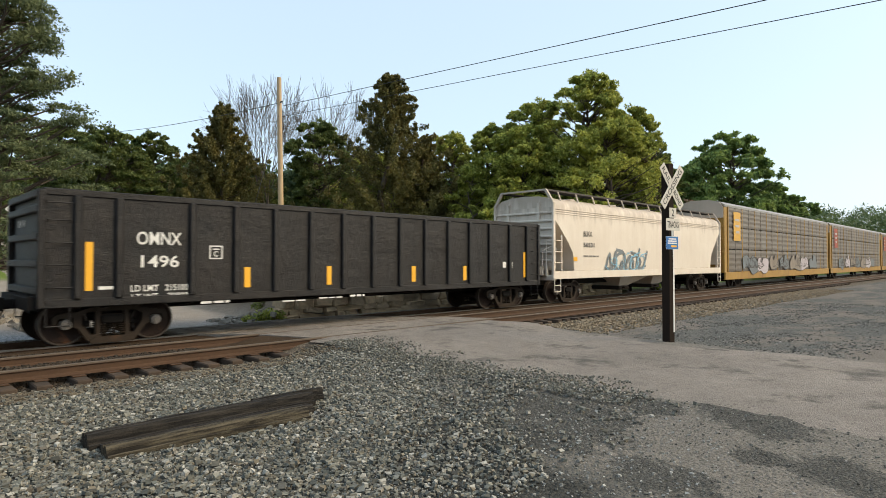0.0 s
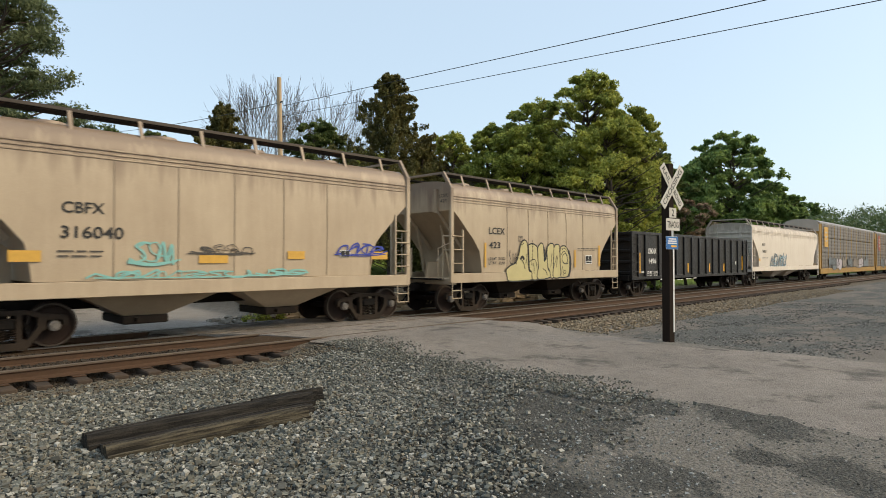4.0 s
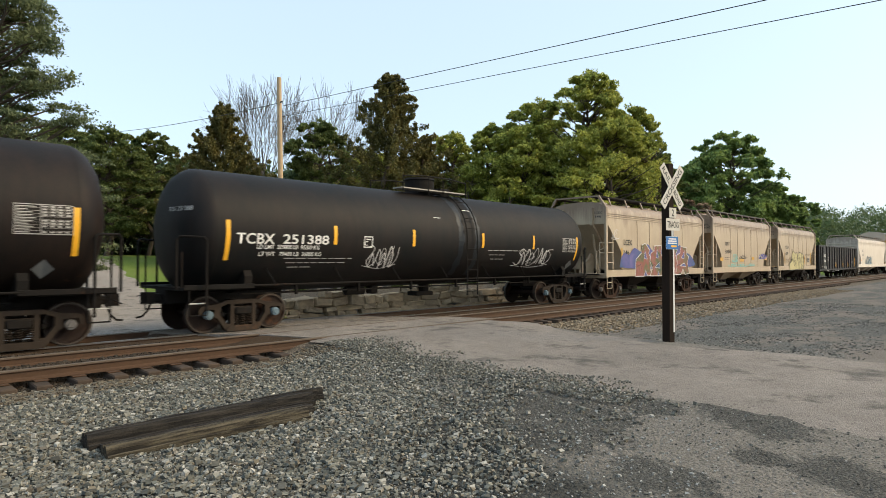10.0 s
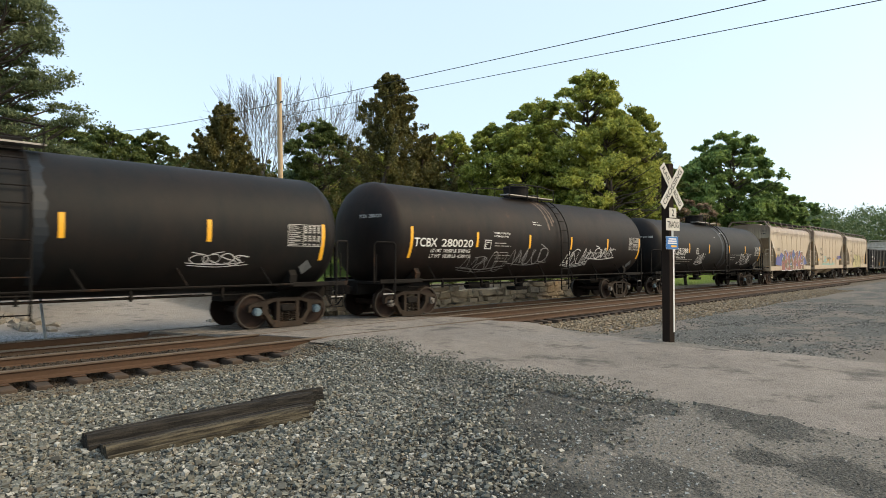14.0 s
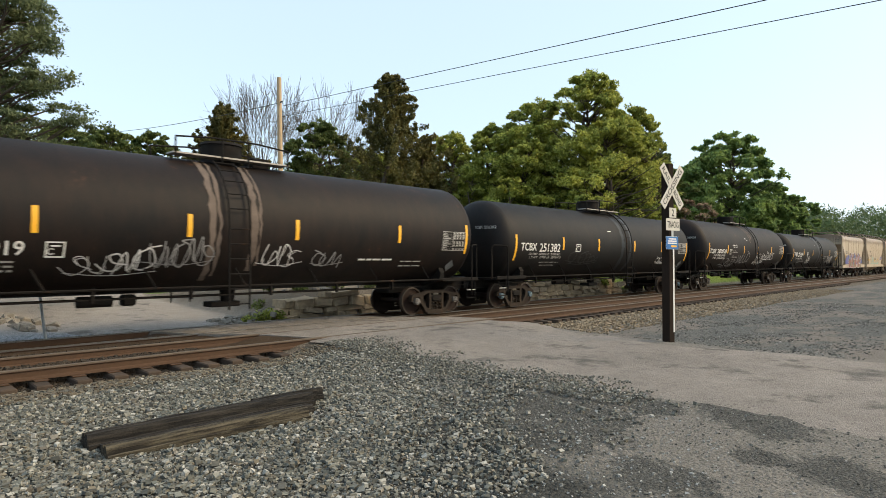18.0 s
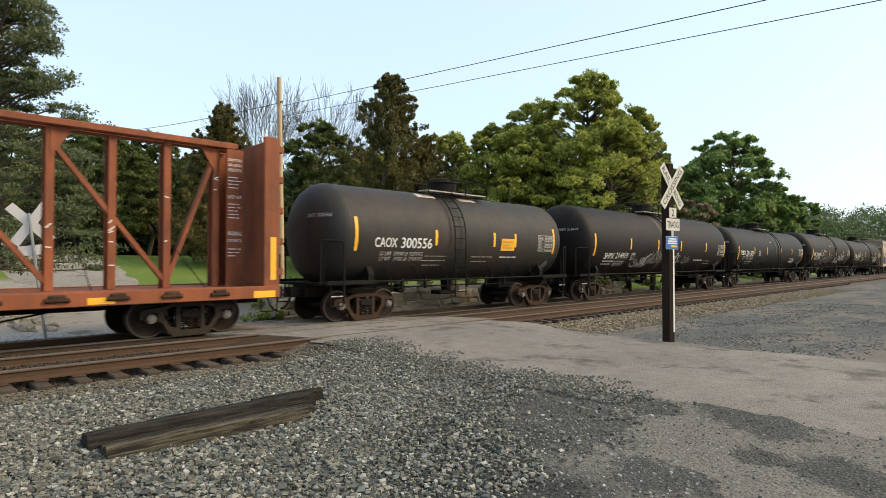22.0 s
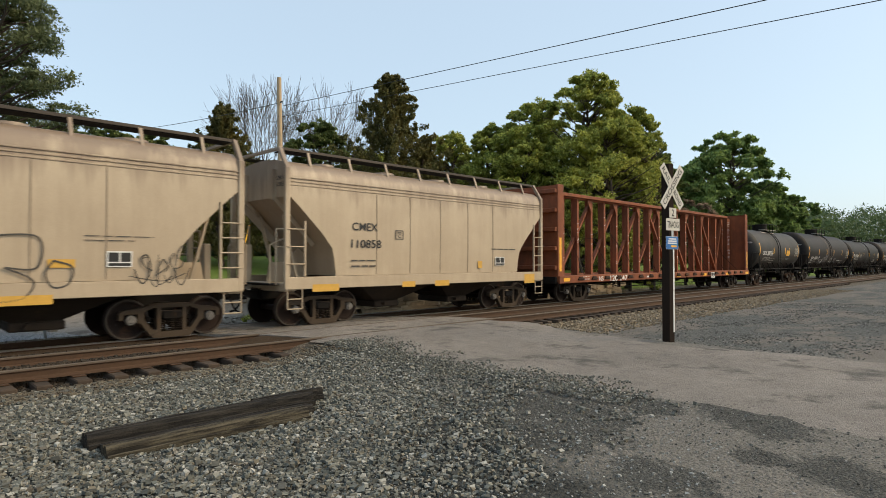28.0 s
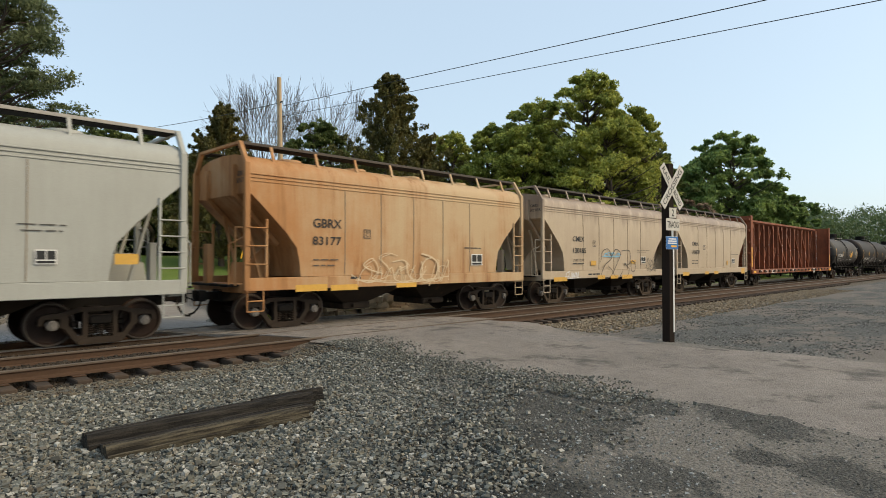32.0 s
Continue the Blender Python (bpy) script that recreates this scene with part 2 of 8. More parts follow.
def written(text, box, material, parent, y=None, tank=None, name="lettering", label=""):
    """Letters that fill box = (x0, z0, x1, z1) on the side at y, or wrapped on a tank (axis height, radius)."""
    cu = bpy.data.curves.new("text", "FONT")
    cu.body, cu.size, cu.resolution_u = text, 1.0, 3
    cu.space_line = 1.05
    cu.offset = 0.012
    ob = new("text", cu)
    me = bpy.data.meshes.new_from_object(ob.evaluated_get(bpy.context.evaluated_depsgraph_get()))
    bpy.data.objects.remove(ob)
    co = np.array([v.co[:2] for v in me.vertices])
    lo, hi = co.min(0), co.max(0)
    x0, z0, x1, z1 = box
    for v, (a, b) in zip(me.vertices, (co - lo) / (hi - lo)):
        x, z = x0 + a * (x1 - x0) - (0.08 if tank else 0.0), z0 + b * (z1 - z0)
        yy = y if tank is None else -math.sqrt(max(0.01, tank[1] ** 2 - (z - tank[0]) ** 2)) - 0.012
        v.co = (x, yy, z)
    me.materials.clear()
    return part(name, me, material, parent, label)


def bars(boxes, material, parent, y=None, tank=None, name="stencil_bar"):
    """Small unreadable writing: plain word-long bars within (x0, z0, x1, z1)."""
    for x0, z0, x1, z1 in boxes:
        rnd = random.Random(int(x0 * 100 + z0 * 1000))
        cut = 0.22 * (z1 - z0)
        z0, z1 = z0 + cut, z1 - cut
        ya, yb = [y if tank is None else -math.sqrt(max(0.01, tank[1] ** 2 - (z - tank[0]) ** 2)) - 0.011 for z in (z0, z1)]
        x = x0
        while x < x1 - 0.02:
            w = min(rnd.uniform(0.14, 0.40), x1 - x)
            xa = x - (0.08 if tank else 0.0)
            part(name, Geo().add([(xa, ya, z0), (xa + w, ya, z0), (xa + w, yb, z1), (xa, yb, z1)], [(0, 1, 2, 3)]), material, parent)
            x += w + 0.05


def paragraph(x0, z1, x1, lines, pitch=0.075, height=0.045, seed=0):
    """Rows of word-long bars under z1."""
    rnd = random.Random(seed)
    out = []
    for i in range(lines):
        x = x0
        end = x1 - (x1 - x0) * (rnd.random() * 0.35)
        while x < end - 0.04:
            w = min(rnd.uniform(0.10, 0.28), end - x)
            out.append((x, z1 - i * pitch - height, x + w, z1 - i * pitch))
            x += w + 0.035
    return out
# ---- the train: x runs along the track, the camera's side is -y ----
V0, A0 = 6.0642, -0.002466


def run(t):
    return V0 * t + 0.5 * A0 * t * t


CARS, AXLES = [], []
WHEEL_R = 0.457
CACHE = {}


def shared(key, make):
    if key not in CACHE:
        CACHE[key] = make()
    return CACHE[key]


def disc_profile(n=28):
    """One wheelset about the y axis: two wheels with tread and flange, dished plates, hubs and the axle."""
    g = Geo()
    for s in (-1, 1):
        prof = [(0.02, 0.82), (0.10, 0.82), (0.16, 0.815), (0.30, 0.775), (0.385, 0.79), (0.395, 0.822), (0.452, 0.822), (0.457, 0.80), (0.463, 0.735), (0.487, 0.72), (0.487, 0.70), (0.455, 0.69), (0.39, 0.69), (0.30, 0.73), (0.12, 0.74), (0.09, 0.74)]
        rows = [[(r * math.cos(2 * math.pi * i / n), s * y, r * math.sin(2 * math.pi * i / n)) for i in range(n)] for r, y in prof]
        g.rings(rows)
        g.cyl((0, s * 0.74, 0), (0, s * 0.83, 0), 0.12, 0.12, 16)
        for k in range(6):
            a = k * math.pi / 3
            g.cyl((0.24 * math.cos(a), s * 0.785, 0.24 * math.sin(a)), (0.24 * math.cos(a), s * 0.80, 0.24 * math.sin(a)), 0.018, 0.018, 6)
    g.cyl((0, -1.0, 0), (0, 1.0, 0), 0.085, 0.085, 12)
    return g.mesh("wheelset", 40)


def rim_ring(n=28):
    g = Geo()
    for s in (-1, 1):
        rows = [[(r * math.cos(2 * math.pi * i / n), s * y, r * math.sin(2 * math.pi * i / n)) for i in range(n)] for r, y in ((0.418, 0.8235), (0.452, 0.8235), (0.4585, 0.80), (0.4640, 0.738))]
        g.rings(rows)
    return g.mesh("rim", 40)


def cap_mesh():
    g = Geo()
    for s in (-1, 1):
        g.cyl((0, s * 0.98, 0), (0, s * 1.10, 0), 0.115, 0.105, 16)
        g.cyl((0, s * 1.10, 0), (0, s * 1.125, 0), 0.07, 0.06, 12)
        for k in range(3):
            a = k * 2.094
            g.cyl((0.075 * math.cos(a), s * 1.10, 0.075 * math.sin(a)), (0.075 * math.cos(a), s * 1.13, 0.075 * math.sin(a)), 0.018, 0.018, 6)
    return g.mesh("bearing_cap", 40)


def frame_mesh(s):
    """Cast side frame with its two rounded side windows and the middle opening for the springs."""
    g = Geo()
    y0, y1 = s * 0.90, s * 1.06
    ya, yb = min(y0, y1), max(y0, y1)

    def along(pts, n):
        out, m = [], len(pts)
        for i in range(m):
            p, r = pts[i], pts[(i + 1) % m]
            out += [(p[0] + (r[0] - p[0]) * k / n, p[1] + (r[1] - p[1]) * k / n) for k in range(n)]
        return out
    for q in (-1, 1):
        def px(pts):
            return [(q * x, z) for x, z in pts]
        # arm over the axle box with its two pedestal legs
        g.prism(px([(1.13, 0.46), (1.13, 0.60), (1.08, 0.66), (0.95, 0.69), (0.66, 0.72), (0.66, 0.60), (0.74, 0.585), (1.03, 0.585), (1.05, 0.46)]), ya, yb)
        g.prism(px([(0.66, 0.62), (0.745, 0.59), (0.755, 0.40), (0.70, 0.37), (0.62, 0.42)]), ya, yb)
        # web round the side window
        outer = along([(0.24, 0.80), (0.40, 0.80), (0.68, 0.715), (0.70, 0.40), (0.44, 0.03), (0.24, 0.03)], 4)
        inner = along([(0.335, 0.705), (0.42, 0.705), (0.60, 0.635), (0.60, 0.45), (0.43, 0.21), (0.335, 0.21)], 4)
        mx, mz = sum(p[0] for p in inner) / 24, sum(p[1] for p in inner) / 24
        ring = []
        for x, z in outer:
            d = math.atan2(z - mz, x - mx)
            ring.append(min(inner, key=lambda p: abs((math.atan2(p[1] - mz, p[0] - mx) - d + math.pi) % (2 * math.pi) - math.pi)))
        rows = [[(q * x, y, z) for x, z in pts] for pts, y in ((outer, yb), (ring, yb), (ring, ya), (outer, ya), (outer, yb))]
        g.rings(rows)
    g.prism([(-0.26, 0.705), (-0.26, 0.80), (0.26, 0.80), (0.26, 0.705)], ya, yb)
    g.prism([(-0.26, 0.60), (-0.26, 0.635), (0.26, 0.635), (0.26, 0.60)], ya + 0.03, yb - 0.03)
    g.prism([(-0.42, 0.02), (-0.46, 0.09), (-0.36, 0.16), (0.36, 0.16), (0.46, 0.09), (0.42, 0.02)], ya - 0.03, yb + 0.03)
    return g.mesh("side_frame")


def spring_mesh(s):
    g = Geo()
    for x in (0.0,):
        turns, n = 5, 7
        pts = [(x + 0.075 * math.cos(2 * math.pi * i / n), s * 0.99 + 0.075 * math.sin(2 * math.pi * i / n), 0.18 + 0.24 * i / (turns * n)) for i in range(turns * n + 1)]
        g.pipe(pts, 0.018, 3)
    return g.mesh("spring", 60)


def bolster_mesh():
    g = Geo()
    g.box((-0.22, -1.10, 0.43), (0.22, 1.10, 0.62), 0.03)
    g.box((-0.16, -0.75, 0.60), (0.16, 0.75, 0.80), 0.03)
    g.cyl((0, 0, 0.75), (0, 0, 0.95), 0.22, 0.22, 14)
    for q in (-1, 1):
        g.box((q * 0.46 - 0.06, -0.9, 0.38), (q * 0.46 + 0.06, 0.9, 0.50), 0.02)
    return g.mesh("bolster", 40)


def truck(car, x, m_frame, m_cap):
    tr = new("truck")
    tr.empty_display_size = 0.2
    tr.parent = car
    tr.matrix_basis = pose(x, 0, 0)
    for s in (-1, 1):
        part("side_frame", shared(("frame", s, m_frame), lambda: frame_mesh(s)), M[m_frame], tr)
        for dx in (-0.19, 0.0, 0.19):
            part("spring", shared(("spring", s), lambda: spring_mesh(s)), M["truck"], tr, at=pose(dx, 0, 0))
    part("bolster", shared("bolster", bolster_mesh), M["under"], tr)
    for q in (-1, 1):
        w = part("wheelset", shared("wheelset", disc_profile), M["wheel"], tr, at=pose(q * 0.889, 0, WHEEL_R))
        w["lead"] = random.random() * 6.28
        AXLES.append(w)
        rim = CACHE.setdefault("rim", rim_ring())
        cap = shared(("cap", m_cap), cap_mesh)
        if not rim.materials:
            rim.materials.append(M["rim"])
        if not cap.materials:
            cap.materials.append(M[m_cap])
        # rim and caps turn with the wheelset: joined as material slots of one mesh
        key = ("wheelset_full", m_cap)
        if key not in CACHE:
            bm = bmesh.new()
            for k, me in enumerate((CACHE["wheelset"], rim, cap)):
                n0 = len(bm.faces)
                bm.from_mesh(me)
                bm.faces.ensure_lookup_table()
                for f in bm.faces[n0:]:
                    f.material_index = k
            full = bpy.data.meshes.new("wheelset")
            bm.to_mesh(full)
            bm.free()
            for mm in (M["wheel"], M["rim"], M[m_cap]):
                full.materials.append(mm)
            full.set_sharp_from_angle(angle=radians(40))
            CACHE[key] = full
        w.data = CACHE[key]
    return tr


def coupler_mesh(q):
    g = Geo()
    g.box((-0.5, -0.10, 0.78), (0.06, 0.10, 0.98), 0.03)
    g.prism([(0.02, -0.12), (0.26, -0.17), (0.30, -0.05), (0.16, 0.0), (0.20, 0.13), (0.02, 0.15)], 0.74, 1.02, "z")
    return g.mesh("coupler", 40)


def hose_mesh():
    return Geo().pipe([(-0.05, -0.28, 0.80), (0.05, -0.28, 0.55), (0.18, -0.26, 0.42), (0.33, -0.20, 0.40)], 0.025, 6).mesh("air_hose", 60)


def lever_mesh():
    return Geo().pipe([(-0.25, -0.55, 0.92), (-0.03, -0.75, 0.92), (-0.03, -1.35, 0.86)], 0.014, 5).mesh("uncoupling_lever", 60)


def running_gear(car, half, spread, m_frame="truck", m_cap="cap_grey", gap=0.65):
    for q in (-1, 1):
        truck(car, q * spread, m_frame, m_cap)
        for nm, mk in (("coupler", lambda: coupler_mesh(1)), ("air_hose", hose_mesh), ("uncoupling_lever", lever_mesh)):
            part(nm, shared(nm, mk), M["under"], car, at=pose(q * (half + gap - 0.30), 0, 0, 0, 0, 0 if q > 0 else 180))


def car_at(s0, name, label, category="freight car"):
    car = thing(name, label, category, pose(s0, 0, 0), "cars of the freight train")
    car["s0"] = s0
    CARS.append(car)
    return car


def hopper(s0, length, label, mat, spread, z_eave=3.96, bays="dark", m_frame="truck", seams=6, posts=8, trim=None, rim=None):
    car = car_at(s0, "covered_hopper_car", label)
    h = length / 2
    mt = M[mat]
    mtrim = M[trim or mat]
    xb = h - 0.12
    # the bin: side sheets with cut corners over the slope sheets, eave and rounded roof
    cut = [(0.0, 3.50), (0.26, 3.27), (0.57, 2.97), (1.02, 2.53), (1.34, 2.14), (1.42, 1.81), (1.48, 1.37)]
    prof = [(1.37, 1.535), (1.9, 1.55), (2.5, 1.56), (3.1, 1.56), (3.55, 1.555), (z_eave, 1.53)]
    roof = [(z_eave + 0.02, 1.55), (z_eave + 0.18, 1.53), (z_eave + 0.34, 1.44), (z_eave + 0.48, 1.22), (z_eave + 0.58, 0.75), (z_eave + 0.62, 0.0)]

    def half_w(z):
        return float(np.interp(z, [p[0] for p in prof], [p[1] for p in prof]))
    xs = [-xb + c[0] for c in cut] + [0.0] + [xb - c[0] for c in cut[::-1]]
    zb = [c[1] for c in cut] + [1.37] + [c[1] for c in cut[::-1]]
    fill, fz = [xs[0]], [zb[0]]
    for k in range(1, len(xs)):
        m = max(1, int((xs[k] - xs[k - 1]) / 0.5))
        for i in range(1, m + 1):
            fill.append(xs[k - 1] + (xs[k] - xs[k - 1]) * i / m)
            fz.append(zb[k - 1] + (zb[k] - zb[k - 1]) * i / m)
    rows = []
    for x, b in zip(fill, fz):
        side = [(x, half_w(b + (z_eave - b) * u), b + (z_eave - b) * u) for u in (0, 0.2, 0.4, 0.6, 0.8, 1.0)]
        top = [(x, w, z) for z, w in roof]
        half_ring = side + top
        rows.append([(p[0], -p[1], p[2]) for p in half_ring] + [(p[0], p[1], p[2]) for p in half_ring[-2::-1]])
    part("body", Geo().rings(rows, True, True), mt, car, smooth=30)
    # shallow bands along the eave, weld seams down the side
    for s in (-1, 1):
        g = Geo()
        for z in (z_eave - 0.18, z_eave - 0.09, z_eave):
            g.box((-xb, s * 1.545 - 0.012, z), (xb, s * 1.545 + 0.02, z + 0.035), 0.006)
        part("eave_band", g, mt, car)
        for k in range(1, seams if seams > 1 else 1):
            x = -h + 1.7 + (length - 3.4) * k / seams
            part("weld_seam", Geo().pipe([(x, s * (half_w(z) + 0.002), z) for z in (1.40, 1.9, 2.5, 3.1, 3.5, z_eave - 0.2)], 0.014, 4), M["seam"], car, smooth=60)
    for s in (-1, 1):
        g = Geo().box((-h, s * 1.555 - 0.03, 1.03), (h, s * 1.555 + 0.03, 1.36), 0.012)
        part("side_sill", g, mtrim, car)
        # roof walkway on its posts
        g = Geo()
        g.box((-h + 0.15, min(s * 0.72, s * 1.16), z_eave + 0.77), (h - 0.15, max(s * 0.72, s * 1.16), z_eave + 0.80))
        part("walkway", g, M["under"], car)
        part("walkway_rim", Geo().box((-h + 0.1, s * 1.17 - 0.015, z_eave + 0.79), (h - 0.1, s * 1.17 + 0.02, z_eave + 0.865), 0.005), M[rim or "rim"], car)
        for k in range(posts):
            x = -h + 0.9 + (length - 1.8) * k / (posts - 1)
            part("walkway_post", Geo().bar((x, s * 1.34, z_eave + 0.38), (x, s * 1.18, z_eave + 0.80), 0.075, 0.04, (0, 1, 0)), mt, car)
    for k in range(4):
        x = (k - 1.5) * length * 0.21
        part("roof_hatch", Geo().cyl((x, 0, z_eave + 0.58), (x, 0, z_eave + 0.72), 0.42, 0.38, 16), mt, car, smooth=40)
    for q in (-1, 1):
        e = q * h
        part("end_sill", Geo().box((min(e, e - q * 0.35), -1.5, 0.98), (max(e, e - q * 0.35), 1.5, 1.20), 0.02), mtrim, car)
        part("end_platform", Geo().box((min(e, e + q * 0.28), -1.25, 1.14), (max(e, e + q * 0.28), 1.25, 1.19)), M["under"], car)
        # slope sheet ribs, centre web and struts
        part("slope_web", Geo().prism([(e - q * 0.30, 1.1), (e - q * 1.5, 1.1), (e - q * 1.5, 2.0), (e - q * 1.30, 2.16), (e - q * 0.85, 1.75), (e - q * 0.42, 1.75)], -0.05, 0.05), mt, car)
        part("brake_stand", Geo().box((e - q * 0.02 - 0.09, 0.45, 1.16), (e - q * 0.02 + 0.09, 0.72, 2.25), 0.02), mt, car)
        for s in (-1, 1):
            part("slope_strut", Geo().bar((e - q * 0.95, s * 0.62, 1.15), (e - q * 0.45, s * 0.62, 3.05), 0.07, 0.07), mt, car)
            part("end_stiffener", Geo().bar((e - q * 0.07, s * 0.80, 3.44), (e - q * 0.07, s * 0.80, z_eave + 0.30), 0.12, 0.12, (1, 0, 0)).bar((e - q * 0.09, s * 0.80, 3.48), (e - q * 1.30, s * 0.80, 2.22), 0.12, 0.12, (0, 1, 0)), mt, car)
            part("end_handrail", Geo().pipe([(e + q * 0.12, s * 1.30, 1.16), (e + q * 0.12, s * 1.30, 2.62), (e - q * 0.06, s * 1.52, 2.62)], 0.026, 6).pipe([(e + q * 0.12, s * 1.30, 2.15), (e - q * 0.06, s * 1.52, 2.15)], 0.018, 6), mt, car)
            part("corner_post", Geo().box((e - q * 0.06 - 0.075, s * 1.53 - 0.06, 1.05), (e - q * 0.06 + 0.075, s * 1.53 + 0.05, z_eave + 0.30), 0.015).bar((e - q * 0.06, s * 1.53, z_eave + 0.26), (e - q * 0.06, s * 1.15, z_eave + 0.84), 0.10, 0.10), mt, car)
            tall = 3.35 if q > 0 else 3.0
            g = Geo()
            g.box((e - q * 0.58 - 0.03, s * 1.57 - 0.03, 1.36), (e - q * 0.58 + 0.03, s * 1.57 + 0.03, tall - 0.15), 0.008)
            part("ladder_stile", g, mt, car)
            z = 1.62 if q > 0 else 1.70
            while z < tall - 0.3:
                part("ladder_rung", Geo().cyl((e - q * 0.04, s * 1.60, z), (e - q * 0.60, s * 1.60, z), 0.017, 0.017, 6), mt, car)
                z += 0.36 if q > 0 else 0.46
            part("stirrup_step", Geo().pipe([(e - q * 0.06, s * 1.58, 1.05), (e - q * 0.06, s * 1.58, 0.52), (e - q * 0.50, s * 1.58, 0.52), (e - q * 0.50, s * 1.58, 1.05)], 0.018, 6).pipe([(e - q * 0.06, s * 1.58, 0.78), (e - q * 0.50, s * 1.58, 0.78)], 0.018, 6), mtrim, car)
            part("grab_rail", Geo().pipe([(e + q * 0.24, s * 1.2, 1.16), (e + q * 0.24, s * 1.2, 2.2), (e - q * 0.05, s * 1.5, 2.4)], 0.018, 6), mt, car)
        part("top_crossbar", Geo().bar((e - q * 0.06, -1.17, z_eave + 0.83), (e - q * 0.06, 1.17, z_eave + 0.83), 0.10, 0.07), mt, car)
    part("brake_wheel", Geo().rings([[(-h - 0.02 + 0.015 * math.cos(a), 0.75 + (0.26 + 0.018 * math.sin(a)) * math.cos(b), 2.1 + (0.26 + 0.018 * math.sin(a)) * math.sin(b)) for a in (0, 1.57, 3.14, 4.71)] for b in np.linspace(0, 2 * math.pi, 21)]), M["under"], car)
    if seams < 2:
        for q in (-1, 1):
            for k in range(7):
                z = 1.75 + 0.33 * k
                part("end_rib", Geo().box((q * h - q * 0.06 - 0.05, -1.46, z), (q * h - q * 0.06 + 0.05, 1.46, z + 0.09), 0.02), mt, car)
            part("end_panel", Geo().box((q * h - q * 0.13 - 0.03, -1.48, 1.55), (q * h - q * 0.13 + 0.03, 1.48, z_eave + 0.1)), mt, car)
    mb = M["truck"] if bays == "dark" else mt
    part("centre_sill", Geo().box((-h, -0.32, 0.72), (h, 0.32, 1.06), 0.02), M["under"], car)
    for x in (-1.62, 1.62) if bays == "dark" else (-1.75, 1.75):
        lo = 0.34
        def quad(hx, hy, z):
            return [(x - hx, -hy, z), (x + hx, -hy, z), (x + hx, hy, z), (x - hx, hy, z)]
        part("hopper_bay", Geo().rings([quad(1.55, 1.40, 1.22), quad(1.50, 1.38, 1.05), quad(0.42, 0.70, 0.52)], True, True), mb, car)
        part("outlet_gate", Geo().box((x - 0.50, -0.78, lo), (x + 0.50, 0.78, 0.54), 0.03).cyl((x - 0.2, -0.95, 0.45), (x - 0.2, 0.95, 0.45), 0.05, 0.05, 8), M["truck"], car)
    running_gear(car, h, spread, m_frame, gap=0.62)
    return car


def gondola(s0, length):
    car = car_at(s0, "gondola_car", "black open-top gondola car with ribbed steel sides", "gondola car")
    h, mt = length / 2, M["gon_black"]
    for s in (-1, 1):
        part("side_wall", Geo().box((-h, s * 1.50 - 0.02, 0.95), (h, s * 1.50 + 0.02, 3.15)), mt, car)
        part("top_chord", Geo().box((-h - 0.03, s * 1.50 - 0.05, 3.10), (h + 0.03, s * 1.50 + 0.09, 3.24), 0.015), mt, car)
        part("bottom_chord", Geo().box((-h, s * 1.50 - 0.05, 0.84), (h, s * 1.50 + 0.08, 1.02), 0.015), mt, car)
        for x in (-7.62, -6.85, -5.30, -4.24, -3.18, -2.12, -1.06, 0.0, 1.06, 2.12, 3.18, 4.24, 5.30, 6.45, 7.5):
            y0, y1 = (s * 1.52, s * 1.60) if s > 0 else (-1.60, -1.52)
            part("side_post", Geo().box((x - 0.075, y0, 1.0), (x + 0.075, y1, 3.12), 0.025), mt, car)
    for q in (-1, 1):
        e = q * h
        part("end_wall", Geo().box((min(e, e - q * 0.05), -1.48, 0.95), (max(e, e - q * 0.05), 1.48, 3.15)), mt, car)
        for z in (1.2, 1.75, 2.3, 2.85, 3.15):
            part("end_rib", Geo().box((min(e, e + q * 0.12), -1.5, z - 0.09), (max(e, e + q * 0.12), 1.5, z + 0.06), 0.02), mt, car)
        for s in (-1, 1):
            part("corner_post", Geo().box((e - 0.06 + q * 0.05, s * 1.52 - 0.06, 0.84), (e + 0.06 + q * 0.05, s * 1.52 + 0.07, 3.2), 0.015), mt, car)
            for z in (1.25, 1.7, 2.15, 2.6, 2.95):
                part("ladder_rung", Geo().pipe([(e - q * 0.04, s * 1.56, z), (e - q * 0.04, s * 1.64, z), (e - q * 0.46, s * 1.64, z), (e - q * 0.46, s * 1.56, z)], 0.014, 5), mt, car)
            part("stirrup_step", Geo().pipe([(e - q * 0.04, s * 1.55, 0.85), (e - q * 0.04, s * 1.55, 0.48), (e - q * 0.45, s * 1.55, 0.48), (e - q * 0.45, s * 1.55, 0.85)], 0.016, 5), mt, car)
        part("end_sill", Geo().box((min(e, e + q * 0.25), -1.45, 0.80), (max(e, e + q * 0.25), 1.45, 1.08), 0.02), M["under"], car)
    part("floor", Geo().box((-h, -1.48, 0.92), (h, 1.48, 1.0)), M["under"], car)
    part("centre_sill", Geo().box((-h, -0.30, 0.66), (h, 0.30, 0.95), 0.02), M["under"], car)
    for k in range(9):
        x = -h + 1.2 + (length - 2.4) * k / 8
        part("crossbearer", Geo().prism([(-1.45, 0.90), (-1.45, 0.82), (-0.3, 0.68), (0.3, 0.68), (1.45, 0.82), (1.45, 0.90)], x - 0.06, x + 0.06, "x"), M["under"], car)
    running_gear(car, h, length / 2 - 1.38, "truck", gap=0.7)
    return car


